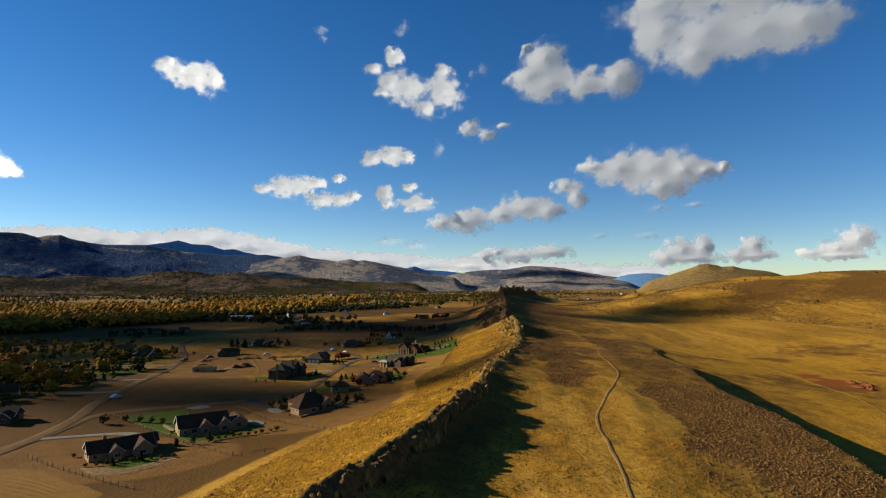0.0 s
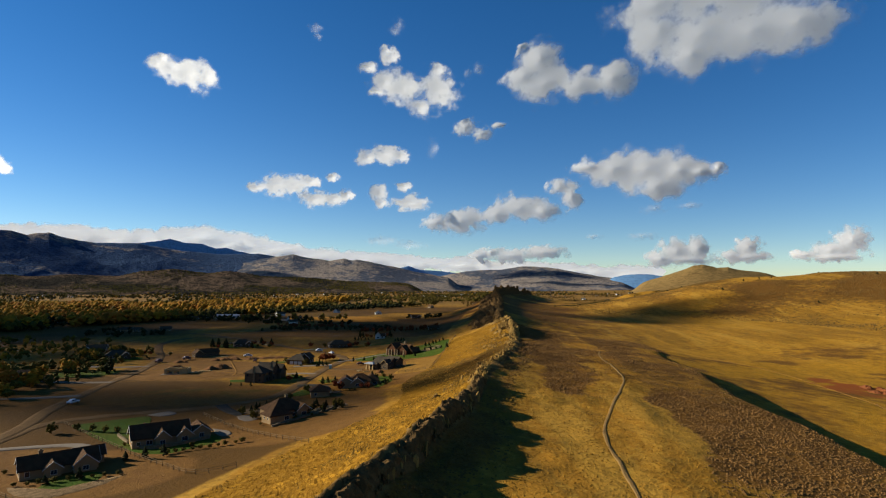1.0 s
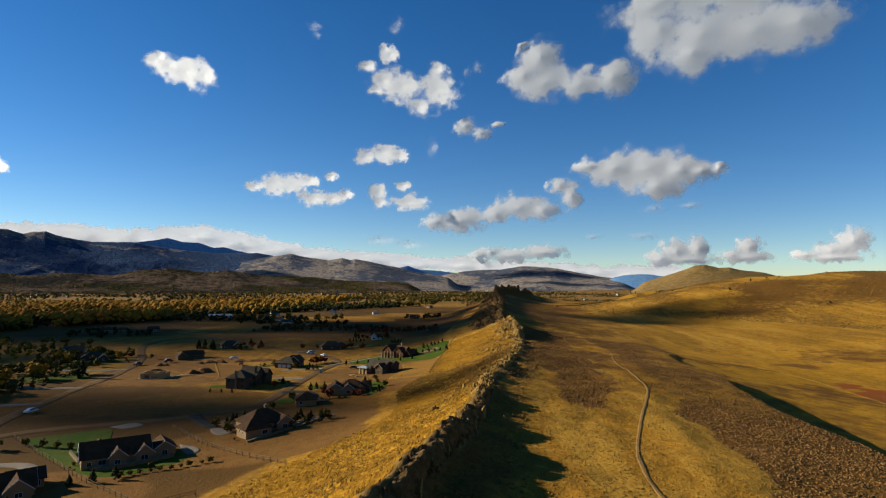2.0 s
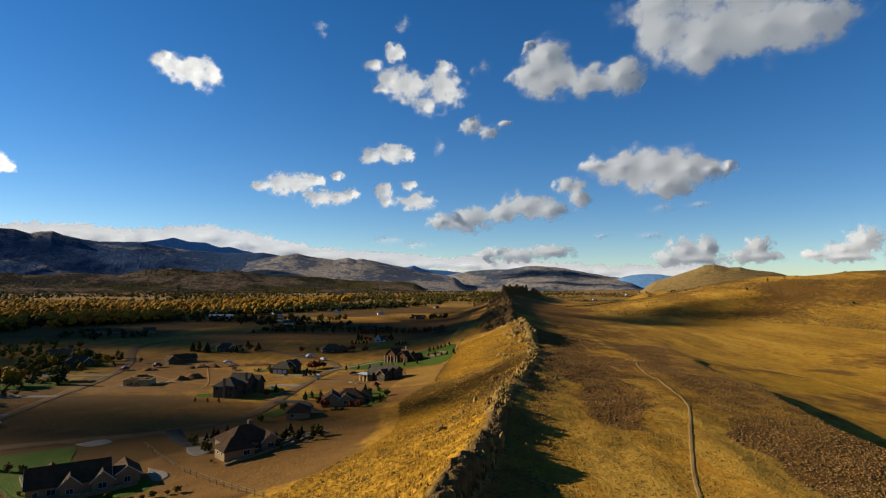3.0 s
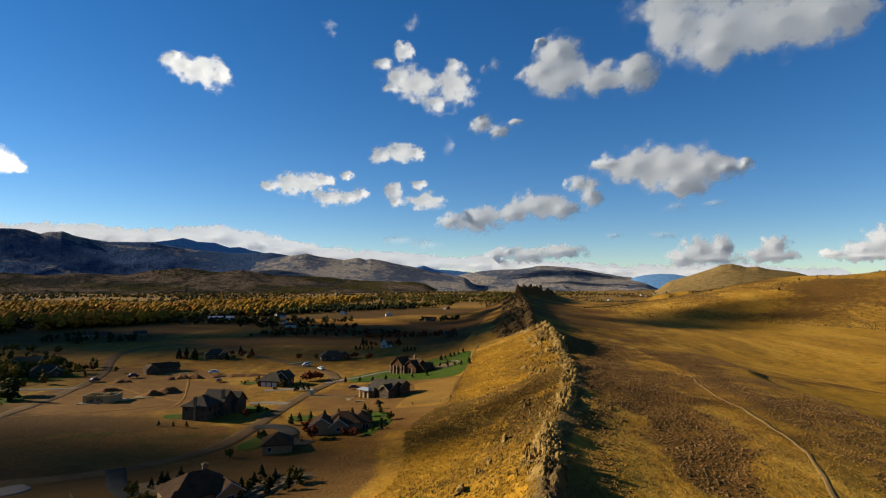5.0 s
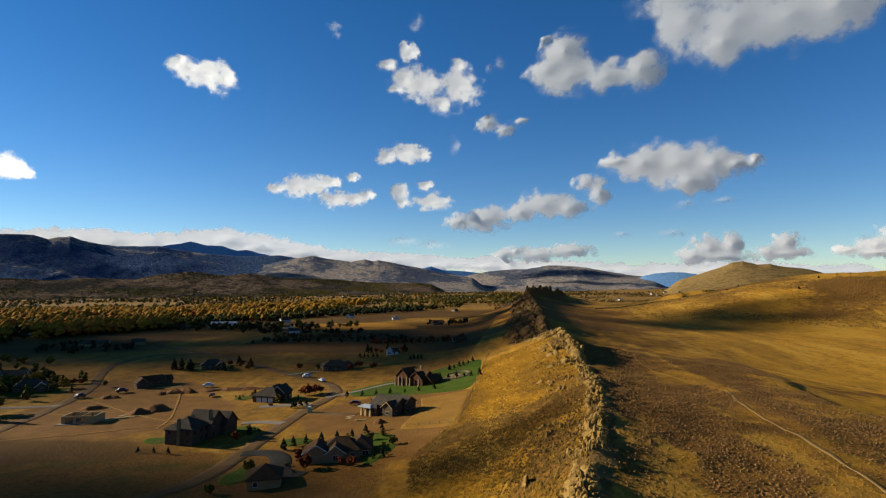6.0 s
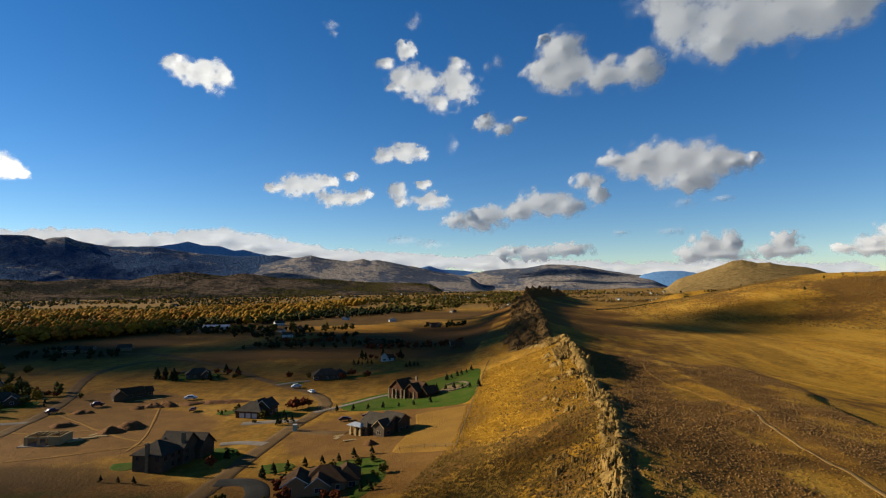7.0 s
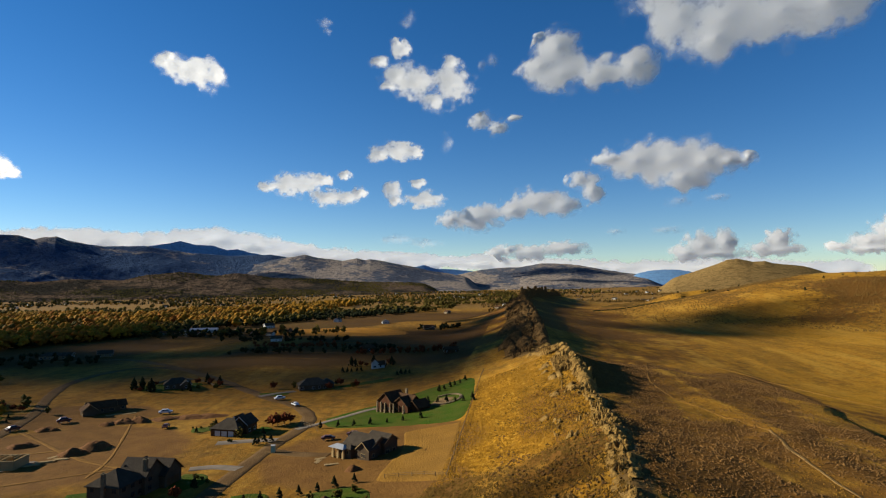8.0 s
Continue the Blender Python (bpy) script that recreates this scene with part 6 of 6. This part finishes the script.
woods("woodland", 900, belt(-560, -60, 190, -0.4), "dark trees at the near edge of the woods", LEAF_DARK, 34, (5, 10), 6, True)


def town(rs_, count):
    r, a = rs_.uniform(1500, 3300, count * 3), np.radians(rs_.uniform(-42, 21, count * 3))
    x, y = r * np.sin(a), 84 + r * np.cos(a)
    keep_ = rough(x, y, 300, 3, 88) + 0.4 * rs_.uniform(-1, 1, len(x)) > 0.0
    return x[keep_][:count], y[keep_][:count]


def plain_(rs_, count):
    r, a = rs_.uniform(900, 2700, count * 3), np.radians(rs_.uniform(3, 21, count * 3))
    x, y = r * np.sin(a), 84 + r * np.cos(a)
    keep_ = (rough(x, y, 170, 3, 89) + 0.5 * rs_.uniform(-1, 1, len(x)) > 0.15) & (height(x, y) < 8)
    return x[keep_][:count], y[keep_][:count]


woods("woodland", 2000, plain_, "scattered dull trees on the far plain", SCRUB, 45, (3, 6.5), 5)
woods("woodland", 320, plain_, "scattered dark trees on the far plain", LEAF_DARK, 46, (3, 6), 5)
woods("woodland", 1600, town, "scattered dull trees across the far valley", LEAF_OLIVE, 35, (6, 12), 4)
woods("woodland", 2600, town, "scattered dark trees across the far valley", LEAF_DARK, 36, (4, 8), 4)
woods("woodland", 420, town, "scattered golden trees across the far valley", LEAF_GOLD, 37, (6, 11), 4)


def hill_trees(rs_, count):
    x, y = rs_.uniform(300, 1100, count * 3), rs_.uniform(600, 1500, count * 3)
    keep_ = height(x, y) > 22
    return x[keep_][:count], y[keep_][:count]


def grove(cx, cy, rx, ry):
    def shape(rs_, count):
        a, r = rs_.uniform(0, 6.283, count), np.sqrt(rs_.random(count))
        x, y = cx + rx * r * np.cos(a), cy + ry * r * np.sin(a)
        keep_ = np.array([clear(u, w, 8) for u, w in zip(x, y)])
        return x[keep_], y[keep_]
    return shape


for cx, cy, rx, ry, n, leaf, word in ((-198, 390, 34, 30, 60, LEAF_OLIVE, "olive"), (-200, 310, 34, 40, 70, LEAF_OLIVE, "olive"), (-205, 256, 36, 30, 50, LEAF_OLIVE, "olive"), (-310, 430, 80, 80, 110, LEAF_OLIVE, "olive"),
                                     (-330, 400, 90, 90, 110, LEAF_GOLD, "golden"), (-280, 560, 44, 28, 40, LEAF_DARK, "dark"), (-62, 618, 28, 12, 30, LEAF_DARK, "dark"), (-150, 690, 64, 8, 46, LEAF_DARK, "dark"),
                                     (-110, 640, 60, 6, 34, LEAF_RED, "rust-brown"), (-12, 806, 28, 14, 30, LEAF_DARK, "dark"), (-30, 590, 40, 5, 30, LEAF_RED, "rust-brown"), (-120, 600, 70, 5, 30, LEAF_DARK, "dark"), (-250, 300, 50, 60, 50, LEAF_ORANGE, "orange")):
    woods("grove", n, grove(cx, cy, rx, ry), word + " trees in a grove beside the houses", leaf, int(abs(cx) + cy), (3, 6.5))
woods("junipers", 34, hill_trees, "dark junipers dotted over the hill", LEAF_DARK, 38, (3, 5))


def slopes(ob, count, low, high, material, label, seed, spread, share):
    """Trees and brush too many to count, in patches over a far slope."""
    rs_ = np.random.RandomState(seed)
    co = np.empty(3 * len(ob.data.vertices), np.float32)
    ob.data.vertices.foreach_get("co", co)
    co = co.reshape(-1, 3)
    quad = np.empty(4 * len(ob.data.polygons), np.int32)
    ob.data.polygons.foreach_get("vertices", quad)
    quad = quad.reshape(-1, 4)[rs_.randint(0, len(ob.data.polygons), count * 4)]
    u, w = rs_.random((len(quad), 1)), rs_.random((len(quad), 1))
    p = (co[quad[:, 0]] * (1 - u) + co[quad[:, 1]] * u) * (1 - w) + (co[quad[:, 3]] * (1 - u) + co[quad[:, 2]] * u) * w
    p = p[(p[:, 2] > 2) & (rough(p[:, 0], p[:, 1], spread, 4, seed) + 0.3 * rs_.uniform(-1, 1, len(p)) > share)][:count]
    size_ = rs_.uniform(low, high, len(p))
    return stuff("hillside_trees", *clumps(p, size_, rs_, 0.9, 0.4, "dome"), material, label, "woods")


slopes(scene.objects["foothills"], 11000, 1.3, 3.4, LEAF_OLIVE, "dull junipers and brush over the foothills", 501, 200, 0.15)
slopes(scene.objects["hill"], 1600, 0.8, 1.8, BUSH, "dull brush over the golden hill", 505, 200, 0.1)

# far houses of the settlement, small and pale
far_house = house("far-off small pale house among trees", -330, 1250, 20, ((0, 0, 14, 9, 4, "gable_x", 3.0),), TRIM, SLATE, seed=40)
far_dark = house("far-off small dark-roofed house among trees", -250, 1300, 70, ((0, 0, 14, 9, 4, "gable_x", 3.0),), STONE, SHINGLE, seed=41)
for o in (far_house, far_dark):
    tagged(o, group="far houses in the valley")
rs = np.random.RandomState(51)
hx, hy = town(rs, 120)
for k in range(len(hx)):
    copy_thing(far_house if k % 2 else far_dark, pose(hx[k], hy[k], float(height(hx[k], hy[k])), 0, 0, rs.uniform(0, 180)))
hx, hy = plain_(rs, 50)
for k in range(len(hx)):
    copy_thing(far_house if k % 2 else far_dark, pose(hx[k], hy[k], float(height(hx[k], hy[k])), 0, 0, rs.uniform(0, 180)))
for k in range(12):
    x, y = -340 + 17 * k + rs.uniform(-8, 8), 742 + 6 * (k % 4) * 3 + rs.uniform(-16, 16)
    copy_thing(far_house if k % 3 == 0 else far_dark, pose(x, y, float(height(x, y)), 0, 0, rs.uniform(0, 180)) @ Matrix.Scale(0.7, 4))
woods("grove", 90, grove(-250, 752, 120, 30), "dark trees among far houses at the wood's edge", LEAF_DARK, 611, (4, 8))
woods("grove", 60, grove(-230, 770, 130, 30), "olive trees among far houses at the wood's edge", LEAF_OLIVE, 612, (4, 9))
for k, (x, y) in enumerate(((-330, 770), (-215, 850), (-150, 945), (0, 1120), (-420, 690))):
    copy_thing(far_house if k % 3 else far_dark, pose(x, y, float(height(x, y)), 0, 0, 40 * k))


# ---- fences ----
def fence(points, label, gap=3.0, tall=1.25, rails=2):
    p = resample(points, gap)
    ob = thing("fence", p[0, 0], p[0, 1], 0, label, "fence")
    base = ob.matrix_basis.translation
    post = bmesh.new()
    limb(post, (0, 0, -0.4), (0, 0, tall), 0.09, 0.08)
    first = part("post", post, POST, ob)
    for k, (x, y) in enumerate(p):
        at = Vector((x, y, float(height(x, y)))) - base
        one = first if k == 0 else new("post", first.data)
        one.parent, one.location = ob, at
        if k:
            for r in range(rails):
                up = Vector((0, 0, tall * (0.5 + 0.4 * r)))
                bm = bmesh.new()
                limb(bm, last + up, at + up, 0.05, 0.05, 4)
                part("rail", bm, POST, ob)
        last = at
    return ob


fence(((-117, 168), (-95, 152), (-70, 136)), "weathered post-and-rail fence along a bare plot")
fence(((-122, 219.5), (-97.5, 198), (-77, 178.5), (-65, 169), (-53.5, 158), (-45, 163)), "weathered post-and-rail fence behind the gardens")
fence(((-78.5, 228), (-61, 207.5), (-51, 198), (-35, 183), (-31, 179)), "weathered post-and-rail fence between two houses")
fence(((2, 294), (5, 320), (9, 357), (14.5, 397), (20, 445)), "thin wire fence with wooden posts along the slope's foot", 4.0, 1.3)
fence(((-14, 303), (-6, 301), (2, 294)), "low fence at the edge of tilled soil", 3.0, 1.1)
fence(((-53, 372), (-47, 366), (-44, 360)), "short ranch gate fence beside a driveway", 2.0, 1.6)


# ---- vehicles and clutter ----
def car(x, y, turn, paint, label, long=4.6, tall=1.5):
    ob = thing("car", x, y, turn, label, "car", z=float(height(x, y)) + 0.2)
    bm = bmesh.new()
    prof = ((-0.5, 0.28), (-0.5, 0.62), (-0.36, 0.66), (-0.24, 1.0), (0.16, 1.0), (0.3, 0.66), (0.5, 0.58), (0.5, 0.28))
    rows_ = [[bm.verts.new((px * long, s * (0.9 if pz < 0.7 else 0.7), pz * tall)) for px, pz in prof] for s in (-1, 1)]
    for i in range(len(prof)):
        j = (i + 1) % len(prof)
        bm.faces.new((rows_[0][j], rows_[0][i], rows_[1][i], rows_[1][j]))
    bm.faces.new(rows_[0]), bm.faces.new(rows_[1][::-1])
    bmesh.ops.recalc_face_normals(bm, faces=bm.faces)
    bmesh.ops.bevel(bm, geom=bm.edges[:], offset=0.06, segments=1, affect="EDGES")
    part("body", bm, paint, ob)
    for s in (-1, 1):
        bm = bmesh.new()
        v = [bm.verts.new((px * long, s * py, pz * tall)) for px, py, pz in ((-0.31, 0.90, 0.7), (0.25, 0.90, 0.7), (0.14, 0.745, 0.95), (-0.22, 0.745, 0.95))]
        bm.faces.new(v)
        bmesh.ops.solidify(bm, geom=bm.faces[:], thickness=0.03)
        part("side_window", bm, GLASS, ob)
        for px in (-0.31, 0.31):
            bm = bmesh.new()
            limb(bm, (px * long, s * 0.72, 0.32), (px * long, s * 0.95, 0.32), 0.33, 0.33, 14)
            bmesh.ops.holes_fill(bm, edges=bm.edges[:])
            wheel = part("wheel", bm, RUBBER, ob)
            bm = bmesh.new()
            limb(bm, (px * long, s * 0.93, 0.32), (px * long, s * 0.97, 0.32), 0.19, 0.17, 10)
            bmesh.ops.holes_fill(bm, edges=bm.edges[:])
            part("rim", bm, METAL, wheel)
    return ob


car(-64.5, 406.5, 130, PAINT_WHITE, "white car parked on the gravel road")
car(-117, 398, 20, PAINT_WHITE, "pale pickup parked on the building plot", 5.4, 1.9)
car(-150, 383, 40, PAINT_DARK, "dark red digger-sized truck on bare soil", 5.0, 2.2)
car(-162, 372, 70, PAINT_DARK, "dark red truck parked beside the road", 5.0, 2.0)
car(-38, 349, 10, PAINT_DARK, "dark car parked on the dirt plot")
car(-30, 352, 170, PAINT_DARK, "dark car parked on the dirt plot")
car(-139, 252, 75, PAINT_WHITE, "white pickup parked on the shaded road", 4.6, 1.6)
car(-75.5, 421, 35, PAINT_WHITE, "white van parked on the gravel road by a junction", 4.8, 1.9)
car(-105, 374, 100, PAINT_DARK, "dark vehicle standing on the field track")

booth = thing("portable_toilet", -53, 337.5, 5, "pale green portable toilet beside the road", "toilet")
part("cabin", box_mesh((-0.6, -0.6, -0.1, 0.6, 0.6, 2.2)), PLASTIC_GREEN, booth)
part("roof", wing_roof(0, 0, 1.15, 1.15, 2.2, "gable_x", 0.25, 0.08, 0.08), TRIM, booth)
part("door", box_mesh((-0.42, -0.64, 0.1, 0.42, -0.6, 2.0)), PLASTIC_GREEN, booth)


def mound(x, y, r, h, seed):
    n, k = 9, 26
    a = np.linspace(0, 6.2832, k, endpoint=False)
    s = np.linspace(0.02, 1, n)
    X = x + s[:, None] * r * np.cos(a)[None] * (1 + 0.25 * np.sin(2 * a + seed))[None]
    Y = y + s[:, None] * r * 0.75 * np.sin(a)[None] * (1 + 0.2 * np.sin(3 * a + seed))[None]
    Z = height(X, Y) + h * np.cos(np.clip(s, 0, 1) * math.pi / 2)[:, None] ** 0.8 * (1 + 0.35 * rough(X, Y, 2.2, 3, seed)) - 0.15 * s[:, None]
    idx = np.arange(n * k).reshape(n, k)
    q = np.stack([idx[:-1], np.roll(idx[:-1], -1, 1), np.roll(idx[1:], -1, 1), idx[1:]], -1).reshape(-1, 4)[:, ::-1]
    o = np.array([x, y, float(height(x, y))])
    ob = new("dirt_mound", mesh_of("dirt_mound", np.stack([X, Y, Z], -1).reshape(-1, 3) - o, q, [SOIL], smooth_=True))
    ob.matrix_basis = Matrix.Translation(o)
    tagged(ob, "heap of dark excavated soil on a building plot", "dirt mound", "soil heaps on the building plots")


for k, (x, y, r, h) in enumerate(((-116, 347, 6, 2.4), (-118.5, 340, 4.5, 1.8), (-142, 350, 4.5, 1.6), (-149, 372, 4, 1.3), (-126, 383, 5, 1.4), (-121, 385, 5, 1.8), (-131, 380, 4, 1.2), (-24, 314, 2.4, 1.2), (-112, 389, 6, 1.0), (-96, 392, 7, 0.8), (-103, 391, 7, 0.9))):
    mound(x, y, r, h, 5 + k)


def lumber(x, y, turn_, n, long, label="stack of pale fresh lumber on bare soil"):
    ob = thing("lumber_stack", x, y, turn_, label, "lumber", "lumber on the building plots")
    r_ = random.Random(int(x * 7))
    for k in range(n):
        oy, oz = (k % 5) * 0.32 - 0.7, (k // 5) * 0.14
        off = r_.uniform(-0.4, 0.4)
        part("board", box_mesh((-long / 2 + off, oy, oz, long / 2 + off, oy + 0.26, oz + 0.12)), LUMBER, ob)


for x, y, a, n, long in ((-121, 331, 25, 14, 5), (-123, 328, 30, 10, 4), (-118, 334, 10, 10, 4), (-122, 337, 60, 5, 4), (-138, 397, 40, 8, 6), (-133, 399, 44, 5, 5), (-31, 321, 20, 6, 4), (-27, 337, 60, 5, 4), (-36, 325, 80, 5, 3), (-36, 328, 30, 4, 3)):
    lumber(x, y, a, n, long)


# ---- clouds beyond the view, towards the sun, whose shade lies on the land ----
def drifting(x, y, rx, ry, seed, thin=False, up=1500):
    """A flat-bottomed cloud, so far up, on the sun's side of a piece of land; thin: a veil without a dense middle."""
    at = Vector((x, y, 0)) + sun_dir * (up / sun_dir.z)
    rs_ = np.random.RandomState(seed)
    n = 46
    r, a = np.sqrt(rs_.random(n)), rs_.uniform(0, 6.283, n)
    c = np.stack([rx * 0.86 * r * np.cos(a), ry * 0.86 * r * np.sin(a), rs_.uniform(-4, 10, n)], 1)
    v, f = clumps(c, 0.30 * min(rx, ry) * rs_.uniform(0.6, 1.2, n) * (1.25 - 0.5 * r), rs_, 0.35, 0.25)
    ob = new("cloud", mesh_of("cloud", v, f, [CLOUD_SHADE if thin else CLOUD_DENSE], smooth_=True))
    ob.location = at
    if not thin:
        v, f = clumps(c * 1.12, 0.34 * min(rx, ry) * rs_.uniform(0.6, 1.2, n), rs_, 0.35, 0.25)
        new("cloud_edge", mesh_of("cloud_edge", v, f, [CLOUD_SHADE], smooth_=True)).parent = ob
    return tagged(ob, "flat grey-white cumulus cloud drifting towards the sun", "cloud", "clouds over the valley")


drifting(-170, 640, 330, 185, 1)
drifting(-165, 264, 110, 38, 2)
drifting(-70, 243, 70, 26, 8, True)
drifting(-58, 254, 72, 40, 18, True)
drifting(-112, 256, 75, 40, 16, True)
drifting(66, 570, 78, 120, 11, True, 500)
drifting(96, 860, 95, 230, 14, False, 500)
drifting(-25, 490, 95, 95, 12, True)
drifting(40, 246, 62, 27, 9, True, 500)
drifting(288, 712, 165, 85, 3)
drifting(-330, 380, 140, 90, 5)
drifting(-460, 560, 190, 110, 13)
drifting(-2300, 3000, 1300, 420, 7, True)
